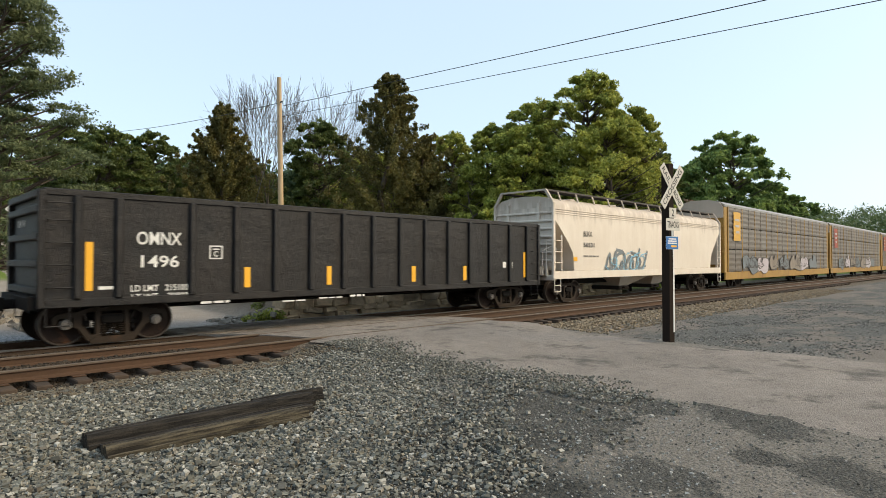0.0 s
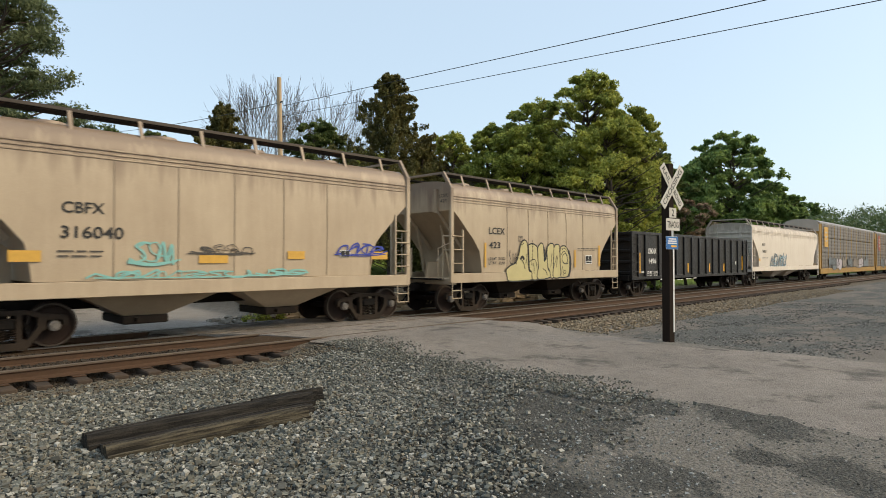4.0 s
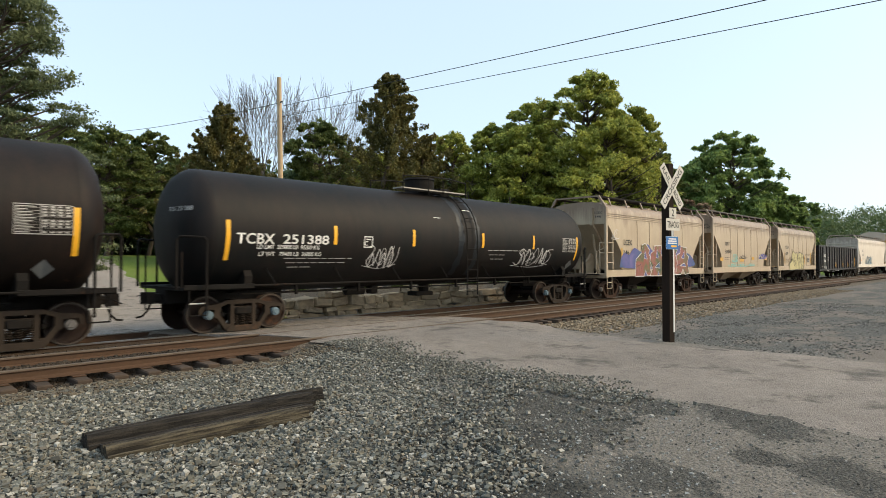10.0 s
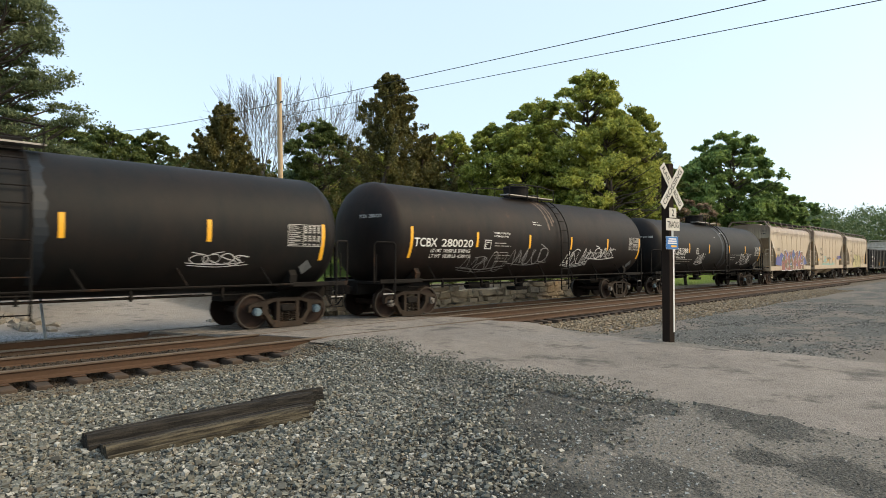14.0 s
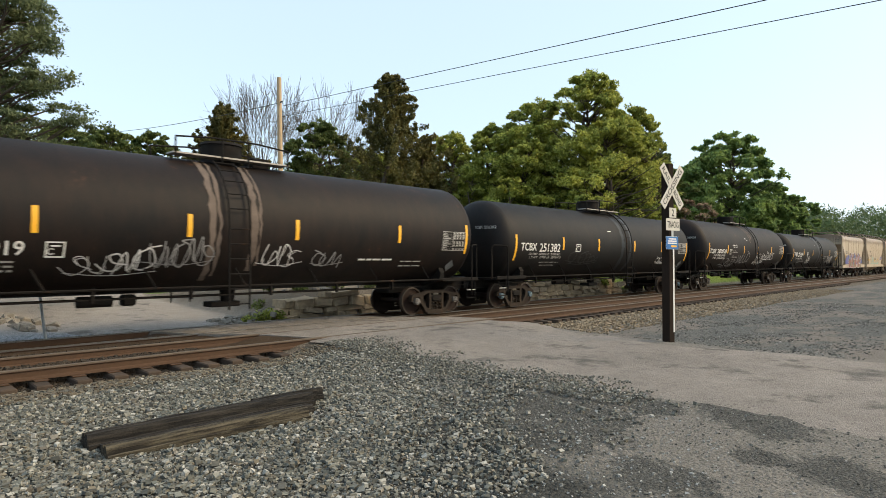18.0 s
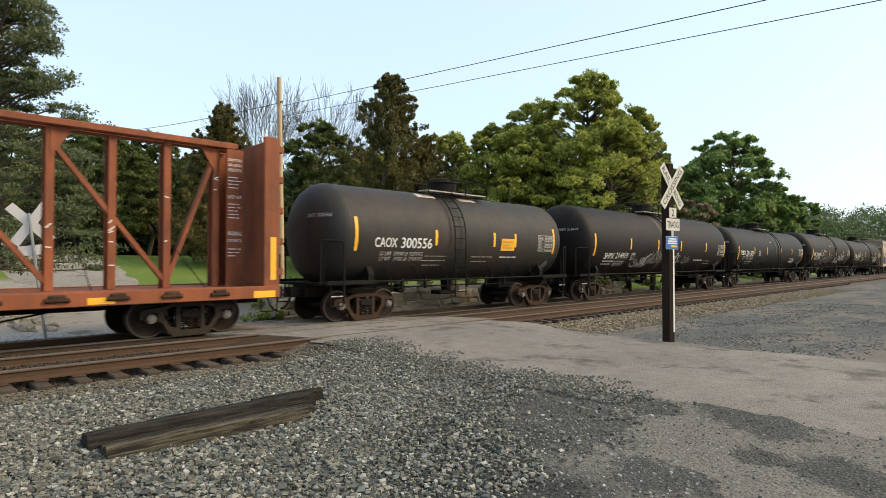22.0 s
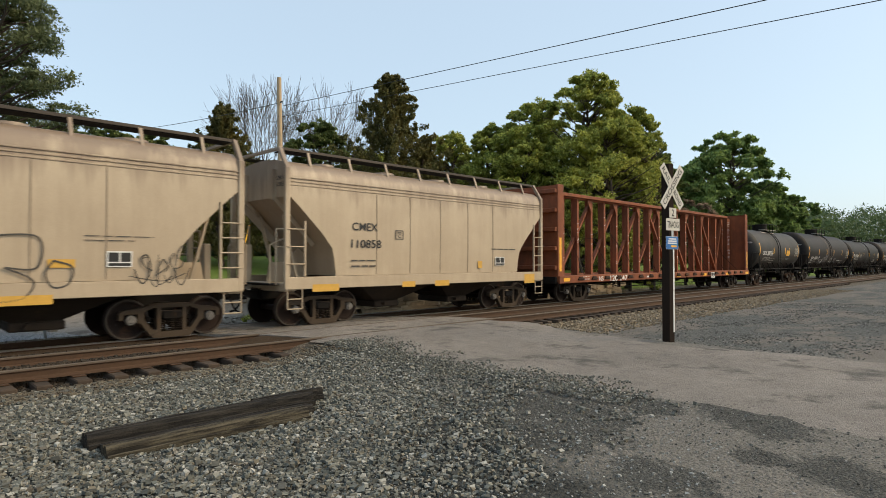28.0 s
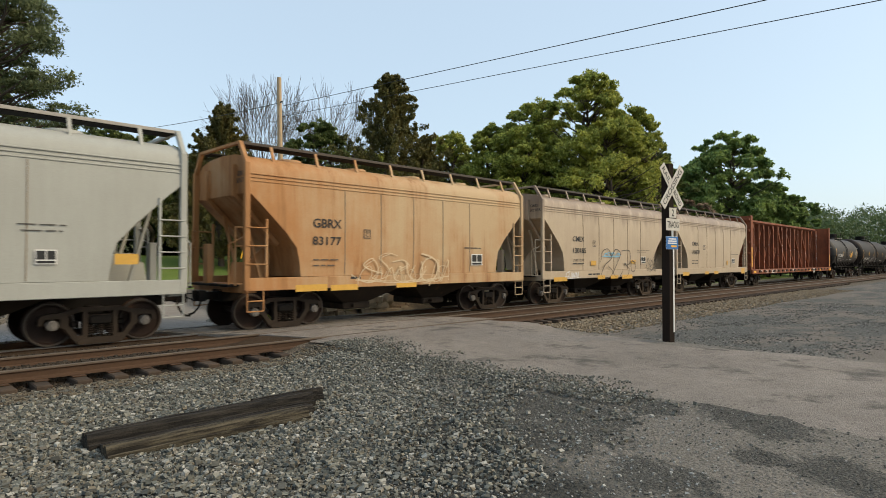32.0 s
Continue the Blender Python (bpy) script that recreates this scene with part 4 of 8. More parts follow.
def ground_material():
    n = Nodes("gravel_and_grass_ground")
    v = n.coords(shift=False)
    xyz = n.put("ShaderNodeSeparateXYZ", {0: v})
    X, Y = xyz.outputs[0], xyz.outputs[1]
    stones = n.put("ShaderNodeTexVoronoi", {"Vector": v, "Scale": 26.0})
    small = n.put("ShaderNodeTexVoronoi", {"Vector": v, "Scale": 75.0})
    speck = n.noise(160, v, 2, 0.6)
    grey = n.ramp(stones.outputs["Color"], 0.1, 0.95, (0.020, 0.020, 0.018, 1), (0.085, 0.082, 0.070, 1))
    fines = n.ramp(small.outputs["Color"], 0.1, 0.95, (0.046, 0.045, 0.040, 1), (0.165, 0.160, 0.142, 1))
    big = n.noise(0.42, v, 7, 0.62)
    mid = n.noise(1.7, v, 6, 0.62)
    gravel = n.mix(n.ramp(n.math("ADD", n.math("MULTIPLY", big, 0.5), n.math("MULTIPLY", mid, 0.5)), 0.44, 0.60), grey, fines)
    # the lot: rough pale tarmac with ragged dark patches of loose fines
    tarc = n.mix(n.noise(9, v, 6, 0.75), c4((0.145, 0.131, 0.112)), c4((0.335, 0.303, 0.258)))
    tarc = n.mix(n.math("MULTIPLY", n.ramp(small.outputs["Color"], 0.45, 0.9), 0.6), tarc, c4((0.05, 0.048, 0.043)))
    dark = n.mix(n.ramp(small.outputs["Color"], 0.2, 0.95), c4((0.043, 0.041, 0.036)), c4((0.168, 0.160, 0.140)))
    patch = n.math("ADD", n.math("MULTIPLY", n.noise(0.48, v, 9, 0.68), 0.7), n.math("MULTIPLY", n.noise(3.1, v, 7, 0.7), 0.3))
    # worn-through places: ragged ovals lying across the lot
    deep, across = n.math("MULTIPLY", n.math("ADD", X, Y), 0.7071), n.math("MULTIPLY", n.math("SUBTRACT", X, Y), 0.7071)
    near = 9.0
    for cu, cw, ru, rw in ((-1.21, 12.32, 0.50, 0.72), (-3.41, 11.7, 1.6, 1.5), (-3.63, 14.53, 0.95, 0.62), (-5.38, 12.66, 0.60, 0.36), (-4.12, 15.6, 0.60, 0.36), (-5.49, 14.38, 0.55, 0.40), (-5.57, 13.02, 0.42, 0.2), (-3.11, 13.5, 0.5, 0.42), (1.29, 11.68, 0.30, 0.35), (-4.97, 13.88, 0.28, 0.26)):
        a2 = n.math("POWER", n.math("DIVIDE", n.math("SUBTRACT", deep, cu), ru), 2.0)
        b2 = n.math("POWER", n.math("DIVIDE", n.math("SUBTRACT", across, cw), rw), 2.0)
        near = n.math("MINIMUM", near, n.math("SQRT", n.math("ADD", a2, b2)))
    ragged = n.math("ADD", near, n.math("ADD", n.math("MULTIPLY", n.math("ADD", n.noise(2.6, v, 8, 0.7), -0.5), 1.5), n.math("MULTIPLY", n.math("ADD", n.noise(14, v, 5, 0.7), -0.5), 1.3)))
    worn = n.math("MULTIPLY", n.ramp(ragged, 0.80, 1.12), n.ramp(patch, 0.40, 0.45))
    lotc = n.mix(worn, dark, tarc)
    side = n.math("ADD", X, n.math("MULTIPLY", Y, -0.25))
    lot = n.put("ShaderNodeMapRange", {"Value": n.math("ADD", side, n.math("MULTIPLY", mid, 2.2)), "From Min": 8.6, "From Max": 9.6}).outputs[0]
    col = n.mix(lot, gravel, lotc)
    # pinkish dirt and bluish gravel on the verge beyond the sign
    verge = n.put("ShaderNodeMapRange", {"Value": X, "From Min": 13.2, "From Max": 14.4}).outputs[0]
    dirt = n.mix(n.noise(12, v, 6, 0.7), c4((0.140, 0.122, 0.102)), c4((0.25, 0.218, 0.187)))
    bluish = n.ramp(stones.outputs["Color"], 0.1, 0.95, (0.055, 0.058, 0.054, 1), (0.19, 0.185, 0.17, 1))
    vp = n.math("ADD", n.math("MULTIPLY", n.noise(0.22, n.coords((1, 2.2, 1), shift=False), 8, 0.65), 0.75), n.math("MULTIPLY", mid, 0.25))
    col = n.mix(verge, col, n.mix(n.ramp(vp, 0.47, 0.55), bluish, dirt))
    tan = n.ramp(stones.outputs["Color"], 0.1, 0.95, (0.075, 0.058, 0.042, 1), (0.22, 0.175, 0.125, 1))
    by_rail = n.put("ShaderNodeMapRange", {"Value": n.math("ADD", Y, n.math("MULTIPLY", mid, 1.0)), "From Min": -5.4, "From Max": -4.7}).outputs[0]
    col = n.mix(n.math("MULTIPLY", by_rail, 0.8), col, tan)
    # black ash and oil at the end of the rails, dark packed fines between the tracks
    ash = n.math("SQRT", n.math("ADD", n.math("POWER", n.math("SUBTRACT", X, 7.2), 2.0), n.math("POWER", n.math("MULTIPLY", n.math("ADD", Y, 4.55), 1.3), 2.0)))
    ash = n.ramp(n.math("ADD", ash, n.math("MULTIPLY", mid, 0.5)), 0.62, 0.95, (1, 1, 1, 1), (0, 0, 0, 1))
    col = n.mix(n.math("MULTIPLY", ash, 0.9), col, c4((0.020, 0.017, 0.014)))
    packed = n.put("ShaderNodeMapRange", {"Value": Y, "From Min": -4.0, "From Max": -3.9}).outputs[0]
    col = n.mix(packed, col, n.mix(mid, c4((0.038, 0.024, 0.014)), c4((0.100, 0.064, 0.037))))
    # bluish fresh gravel just behind the train, bare bank, then grass
    back = n.put("ShaderNodeMapRange", {"Value": Y, "From Min": 1.2, "From Max": 1.6}).outputs[0]
    blue = n.ramp(stones.outputs["Color"], 0.1, 0.95, (0.14, 0.15, 0.16, 1), (0.42, 0.43, 0.44, 1))
    bank = n.math("MULTIPLY", n.put("ShaderNodeMapRange", {"Value": X, "From Min": 10.0, "From Max": 10.6}).outputs[0], n.put("ShaderNodeMapRange", {"Value": Y, "From Min": 3.0, "From Max": 3.5}).outputs[0])
    soil = n.mix(mid, c4((0.17, 0.125, 0.085)), c4((0.30, 0.26, 0.205)))
    pale = n.mix(mid, c4((0.28, 0.245, 0.21)), c4((0.43, 0.385, 0.335)))
    beyond = n.put("ShaderNodeMapRange", {"Value": n.math("ADD", Y, mid), "From Min": 4.4, "From Max": 5.6}).outputs[0]
    col = n.mix(back, col, n.mix(bank, n.mix(beyond, blue, pale), soil))
    west = n.put("ShaderNodeMapRange", {"Value": X, "From Min": 11.6, "From Max": 9.6, "To Max": -15.0}).outputs[0]
    west = n.math("ADD", west, n.put("ShaderNodeMapRange", {"Value": X, "From Min": 18.0, "From Max": 16.0, "To Max": -3.0}).outputs[0])
    edge = n.math("ADD", n.math("ADD", Y, west), n.math("MULTIPLY", mid, 1.6))
    gy_ = n.put("ShaderNodeMapRange", {"Value": edge, "From Min": 5.6, "From Max": 7.0}).outputs[0]
    blades = n.noise(60, v, 3, 0.7)
    grass = n.mix(n.ramp(blades, 0.3, 0.7), c4((0.10, 0.165, 0.026)), c4((0.20, 0.27, 0.055)))
    grass = n.mix(n.math("MULTIPLY", n.ramp(big, 0.5, 0.75), 0.6), grass, c4((0.24, 0.25, 0.08)))
    col = n.mix(gy_, col, grass)
    col = n.mix(n.math("MULTIPLY", n.ramp(speck, 0.62, 0.72), 0.35), col, c4((0.30, 0.29, 0.27)))
    h = n.math("ADD", n.math("MULTIPLY", stones.outputs["Distance"], -1.0), n.math("MULTIPLY", small.outputs["Distance"], -0.4))
    return n.done(col, 0.92, 0.0, n.math("ADD", h, n.math("MULTIPLY", n.noise(24, v, 6, 0.75), 0.9)), 0.9, 0.04, 0.2)


ground = new("ground", me)
me.materials.append(ground_material())
tagged(ground, "gravel lot and ballast with worn tarmac patches and a lawn", "ground", kind="structure")


def asphalt(name, light, dark):
    n = Nodes(name)
    v = n.coords(shift=False)
    broad, mid, fine = n.noise(0.35, v, 7, 0.6), n.noise(2.2, v, 8, 0.72), n.noise(95, v, 3, 0.75)
    grit = n.put("ShaderNodeTexVoronoi", {"Vector": v, "Scale": 70.0})
    col = n.mix(n.ramp(n.math("ADD", n.math("MULTIPLY", broad, 0.5), n.math("MULTIPLY", mid, 0.5)), 0.38, 0.64), c4(light), c4(dark))
    col = n.mix(n.math("MULTIPLY", n.ramp(grit.outputs["Color"], 0.45, 0.9), 0.6), col, c4([x * 0.38 for x in dark]))
    col = n.mix(n.math("MULTIPLY", n.ramp(fine, 0.55, 0.75), 0.4), col, c4([min(1, x * 1.7) for x in light]))
    stain = n.math("ADD", n.math("MULTIPLY", n.noise(0.8, v, 8, 0.7), 0.7), n.math("MULTIPLY", mid, 0.3))
    col = n.mix(n.math("MULTIPLY", n.ramp(stain, 0.53, 0.60), 0.6), col, c4((0.055, 0.052, 0.047)))
    return n.done(col, 0.92, 0.0, n.math("ADD", n.math("MULTIPLY", grit.outputs["Distance"], -1.0), n.math("MULTIPLY", mid, 1.5)), 0.85, 0.025, 0.2)


M["asphalt"] = asphalt("worn_pinkish_grey_asphalt", (0.35, 0.305, 0.262), (0.225, 0.198, 0.172))
M["concrete"] = asphalt("pale_worn_roadway", (0.42, 0.375, 0.33), (0.32, 0.285, 0.25))


def ribbon(name, line, z_of, material, label, ragged=0.0, cols=12):
    """A road sheet along line = (x, y, half width)."""
    pts = []
    for (x0, y0, w0), (x1, y1, w1) in zip(line, line[1:]):
        m = max(2, int(math.hypot(x1 - x0, y1 - y0) / 0.3))
        pts += [(x0 + (x1 - x0) * i / m, y0 + (y1 - y0) * i / m, w0 + (w1 - w0) * i / m) for i in range(m)]
    pts.append(line[-1])
    rws = []
    for i, (x, y, w) in enumerate(pts):
        a, b = pts[max(0, i - 2)], pts[min(len(pts) - 1, i + 2)]
        t = Vector((b[0] - a[0], b[1] - a[1])).normalized()
        row = []
        for k in range(cols + 1):
            u = -1 + 2 * k / cols
            ww = w + ragged * (noise.noise((x * 0.7 + 9 * (u > 0), y * 0.7, 3.0)) + 0.5 * noise.noise((x * 2.9 + 9 * (u > 0), y * 2.9, 7.0))) * abs(u)
            px, py = x - t.y * u * ww, y + t.x * u * ww
            row.append((px, py, z_of(px, py) - (0.05 if k in (0, cols) else 0)))
        rws.append(row)
    gg = Geo().rings(rws, False)
    return solid(name, gg, material, label, "road", kind="structure", smooth=50)


def road_z(x, y):
    # level with the rails at both tracks
    if y > -1.6:
        top = -0.012 if y < 0.78 else -0.03 + (gz(x, max(y, 2.6)) + 0.05) * smooth(0.9, 3.5, y)
    else:
        top = 0.066 - 0.0 * y
        top = gz(x, y) + 0.035 + (0.066 - gz(x, min(y, -4.2)) - 0.035) * smooth(-7.5, -4.1, y) if y < -4.0 else 0.066 + (-0.078) * smooth(-2.4, -1.2, y)
    return top


ribbon("road_near", [(10.6, -40, 3.2), (10.5, -14, 2.9), (10.4, -9, 2.85), (10.4, -6, 3.0), (10.5, -4.0, 3.2)], road_z, M["asphalt"], "worn pinkish-grey asphalt road with ragged edges", 0.55)
for y0, y1, zc in ((-3.91, -2.49, 0.07), (-2.41, -0.79, 0.0), (-0.71, 0.71, -0.012)):
    c0, c1 = 10.45 + (y0 + 4) * -0.42, 10.45 + (y1 + 4) * -0.42
    za, zb = (0.07, 0.07) if y1 < -2.4 else ((0.066, -0.010) if y1 < -0.75 else (-0.012, -0.012))
    gg = Geo()
    nx = 24
    gg.rings([[(c + (k / nx * 2 - 1) * 3.1 + 0.05 * noise.noise((k * 1.3, y, 0)), y, z + 0.006 * noise.noise((k * 0.9, y * 3, 5.0))) for k in range(nx + 1)] for c, y, z in ((c0, y0, za), ((c0 + c1) / 2, (y0 + y1) / 2, (za + zb) / 2), (c1, y1, zb))], False)
    for sd in (-1, 1):
        gg.rings([[(c + sd * 3.1, y, z), (c + sd * 3.12, y, z - 0.14)] for c, y, z in ((c0, y0, za), (c1, y1, zb))], False)
    solid("crossing_panel", gg, M["asphalt"], "asphalt crossing surface between the rails", "road", kind="structure", smooth=40)
ribbon("road_far", [(8.55, 0.8, 3.0), (7.3, 2.4, 2.4), (6.5, 4, 2.0), (6.2, 7, 2.0), (7.0, 12, 2.2), (8.9, 22, 2.9), (10.0, 34, 3.4), (6.0, 48, 4.2), (-4.0, 58, 5.0)], lambda x, y: road_z(x, y) if y < 3.5 else gz(x, y) + 0.05, M["concrete"], "pale worn road leading away past the lawn", 0.3)


# ---- the two tracks ----
def rail_profile():
    return [(-0.076, 0.0), (-0.076, 0.012), (-0.02, 0.035), (-0.009, 0.05), (-0.009, 0.135), (-0.036, 0.148), (-0.036, 0.176), (-0.028, 0.186), (0.028, 0.186), (0.036, 0.176), (0.036, 0.148), (0.009, 0.135), (0.009, 0.05), (0.02, 0.035), (0.076, 0.012), (0.076, 0.0)]


rnd = random.Random(5)
TIE = Geo().box((-0.115, -1.30, -0.17), (0.115, 1.30, 0.0), 0.018).mesh("tie")
TIE.materials.append(M["tie"])
PLATE = Geo().box((-0.10, -0.18, 0.0), (0.10, 0.18, 0.018), 0.004).mesh("tie_plate")
PLATE.materials.append(M["rail"])
for yc, zt in ((-3.2, 0.08), (0.0, 0.0)):
    tr = thing("railroad_track", "rusty steel rails on weathered wooden ties" if yc else "rails polished by traffic under the train", "railroad track", pose(0, yc, zt), kind="structure")
    for s in (-1, 1):
        rp = rail_profile()
        part("rail", Geo().rings([[(x, s * 0.753 + y, z - 0.186) for y, z in rp] for x in (-90, 0, 90, 420)], True, True), M["rail"], tr)
        part("rail_head", Geo().box((-90, s * 0.753 - 0.0375, -0.037), (420, s * 0.753 + 0.0375, 0.0015), 0.008), M["rail_dull" if yc else "rail_head"], tr)
    x = -6.17
    while x < (60 if yc else 40):
        if not 7.3 < x + yc * -0.1 < 13.4:
            part("tie", TIE, None, tr, at=pose(x + rnd.uniform(-0.03, 0.03), rnd.uniform(-0.06, 0.05), -0.205 + rnd.uniform(-0.008, 0.008), 0, 0, rnd.uniform(-1.5, 1.5)))
            if x < 16:
                for s in (-1, 1):
                    part("tie_plate", PLATE, None, tr, at=pose(x, s * 0.753, -0.2045))
        x += 0.52
# ---- trees ----
def foliage(name, dark, light, shine=0.25):
    n = Nodes(name)
    isl = n.put("ShaderNodeNewGeometry").outputs["Random Per Island"]
    v = n.coords()
    patch = n.noise(0.5, v, 4, 0.6)
    col = n.mix(isl, c4(dark), c4(light))
    col = n.mix(n.math("MULTIPLY", n.ramp(patch, 0.42, 0.7), 0.45), col, c4([light[0] * 1.15, light[1] * 1.02, light[2] * 0.8]))
    m = n.done(col, 0.6, 0.0, spec=shine)
    n.bsdf.inputs["Transmission Weight"].default_value = 0.0
    tr = n.put("ShaderNodeBsdfTranslucent", {"Color": col})
    mx = n.put("ShaderNodeMixShader", {0: 0.43, 1: n.bsdf.outputs[0], 2: tr.outputs[0]})
    n.t.links.new(mx.outputs[0], n.t.nodes["Material Output"].inputs["Surface"])
    return m


M["leaf"] = foliage("broadleaf_green", (0.050, 0.082, 0.026), (0.19, 0.225, 0.072))
M["leaf_dark"] = foliage("dark_broadleaf_green", (0.065, 0.092, 0.045), (0.185, 0.215, 0.105))
M["leaf_light"] = foliage("yellowish_broadleaf_green", (0.080, 0.130, 0.028), (0.50, 0.52, 0.125))
M["leaf_round"] = foliage("deep_green_round_crown", (0.055, 0.115, 0.040), (0.30, 0.40, 0.125))
M["leaf_cedar"] = foliage("olive_brown_cedar_green", (0.060, 0.064, 0.022), (0.21, 0.185, 0.066))
M["leaf_far"] = foliage("distant_woods_green", (0.050, 0.085, 0.040), (0.11, 0.15, 0.065))
M["leaf_pink"] = foliage("green_crown_with_pinkish_blossom", (0.08, 0.13, 0.04), (0.46, 0.30, 0.24))
M["bark"] = plain("grey_brown_bark", (0.085, 0.066, 0.05), 0.9, 0.0, 0.35, 4.0, 0.5)
M["twig"] = plain("bare_grey_twigs", (0.12, 0.095, 0.075), 0.9, 0.0, 0.25, 4.0, 0.2)


def mesh_np(name, verts, quads):
    me = bpy.data.meshes.new(name)
    me.vertices.add(len(verts))
    me.vertices.foreach_set("co", np.asarray(verts, np.float32).ravel())
    me.loops.add(quads.size)
    me.loops.foreach_set("vertex_index", quads.astype(np.int32).ravel())
    me.polygons.add(len(quads))
    k = quads.shape[1]
    me.polygons.foreach_set("loop_start", np.arange(len(quads), dtype=np.int32) * k)
    me.update(calc_edges=True)
    me.shade_flat()
    return me


def leaves(name, rng, centres, radii, per, size, flat=0.7, droop=0.0, three=True, spray=0.0, clear=None, gap=1.45):
    """Clumps of small folded leaves about the centres."""
    centres, radii = np.asarray(centres), np.asarray(radii)
    n = len(centres) * per
    c = np.repeat(centres, per, 0)
    r = np.repeat(radii, per)[:, None]
    d = rng.normal(size=(n, 3))
    d /= np.linalg.norm(d, axis=1)[:, None]
    # sprays reach outwards along their limbs
    out = np.repeat(np.concatenate([centres[:, :2] - (centres[:, :2].mean(0) if spray else centres[:, :2]), np.full((len(centres), 1), 0.3)], 1), per, 0)
    out /= np.linalg.norm(out, axis=1)[:, None] + 1e-9
    w_ = rng.random((n, 1)) ** 0.5
    p = c + d * r * w_ * np.array([1, 1, flat])
    if spray:
        p += out * r * spray * (rng.random((n, 1)) ** 1.6) * (1 - 0.6 * w_)
    p[:, 2] -= droop * np.abs(rng.random(n))
    if clear is not None:
        keep = p[:, 1] > clear   # pruned back along the line
        p, d, n = p[keep], d[keep], int(keep.sum())
    # gaps through the crown, and frayed outlines
    w = np.sin(p[:, 0] * 2.1 + 1.3 * np.sin(p[:, 2] * 1.7)) + np.sin(p[:, 1] * 2.3 + 1.1 * np.sin(p[:, 0] * 1.9)) + np.sin(p[:, 2] * 2.6 + 1.7 * np.sin(p[:, 1] * 1.3))
    stay = w > -gap - 0.5 * rng.random(n)
    p, d, n = p[stay], d[stay], int(stay.sum())
    a = rng.normal(size=(n, 3))
    a /= np.linalg.norm(a, axis=1)[:, None]
    up = d * 0.6 + np.array([0, 0, 0.7]) + rng.normal(size=(n, 3)) * 0.5
    b = np.cross(a, up)
    b /= np.linalg.norm(b, axis=1)[:, None] + 1e-9
    s = (size * (0.55 + 0.9 * rng.random((n, 1))))
    if three:
        q = np.stack([p - a * s * 0.6 - b * s * 0.30, p - a * s * 0.3 + b * s * 0.45, p + a * s * 0.75], 1).reshape(-1, 3)
        return mesh_np(name, q, np.arange(n * 3).reshape(-1, 3))
    q = np.stack([p - a * s * 0.6, p - b * s * 0.38, p + a * s * 0.6, p + b * s * 0.38], 1).reshape(-1, 3)
    return mesh_np(name, q, np.arange(n * 4).reshape(-1, 4))


def limb(g, p, q, r0, r1, rng, n=6, bends=3):
    p, q = Vector(p), Vector(q)
    pts = [p]
    L = (q - p).length
    for k in range(1, bends):
        pts.append(p.lerp(q, k / bends) + Vector(rng.normal(size=3)) * L * 0.04)
    pts.append(q)
    for k in range(bends):
        g.cyl(pts[k], pts[k + 1], r0 + (r1 - r0) * k / bends, r0 + (r1 - r0) * (k + 1) / bends, n, False)
    return pts


def broadleaf(x, y, z, top, width, seed, mat="leaf", label="tall leafy green tree with gaps in its crown", boughs=135, per=78, leaf=0.16, low=0.16, lacy=False):
    """Boughs that each carry a flattened heap of leaf clumps, with dark hollows between them."""
    rng = np.random.default_rng(seed)
    h = top - z
    t = thing("tree", label, "tree", pose(x, y, z), "trees behind the tracks")
    g = Geo()
    limb(g, (0, 0, -0.3), (0.02 * h * rng.normal(), 0.02 * h * rng.normal(), h * 0.80), 0.020 * h, 0.005 * h, rng, 8, 5)
    cs, rs = [], []
    lobes = [(rng.uniform(0, 6.28), rng.uniform(0.35, 0.95), rng.uniform(0.2, 0.45)) for _ in range(6)]
    for i in range(boughs):
        v = (i + rng.random()) / boughs
        u = low + (0.96 - low) * v ** 0.85
        prof = (1 - 0.62 * v) if lacy else math.sin(math.pi * min(1.0, v * 0.76 + 0.18)) ** 0.62
        az = i * 2.4 + rng.normal() * 0.5
        lob = 1 + sum(a * math.cos(az - p) * math.exp(-((u - q) / 0.16) ** 2) for p, q, a in lobes)
        rb = width * rng.uniform(0.06, 0.135) * (0.5 + 0.5 * prof)
        rad = width * (0.44 if lacy else 0.52) * prof * (0.10 + 0.90 * rng.random() ** 0.5) * max(0.62, min(1.22, lob))
        c = np.array((rad * math.cos(az), rad * math.sin(az), h * u - rb * 0.3))
        limb(g, (0, 0, h * max(0.10, u - 0.04 - 0.35 * rad / h)), tuple(c), 0.0045 * h, 0.0012 * h, rng, 5, 3)
        flat = 0.26 if lacy else 0.62
        for k in range(8):
            d = rng.normal(size=3)
            d /= np.linalg.norm(d)
            d[2] = abs(d[2]) * 1.1 - 0.25
            q = c + d * rb * (0.55 + 0.5 * rng.random()) * np.array([1, 1, flat])
            cs.append(tuple(q))
            rs.append(rb * rng.uniform(0.30, 0.62))
    cs.append((0, 0, h - 0.35))
    rs.append(width * 0.05)
    part("trunk", g, M["bark"], t, smooth=60)
    part("crown", leaves("crown", rng, cs, rs, per, leaf, 0.35 if lacy else 0.7, 0.0, True, 0.9, 2.7 + 0.6 * rng.random() - y), M[mat], t)
    return t


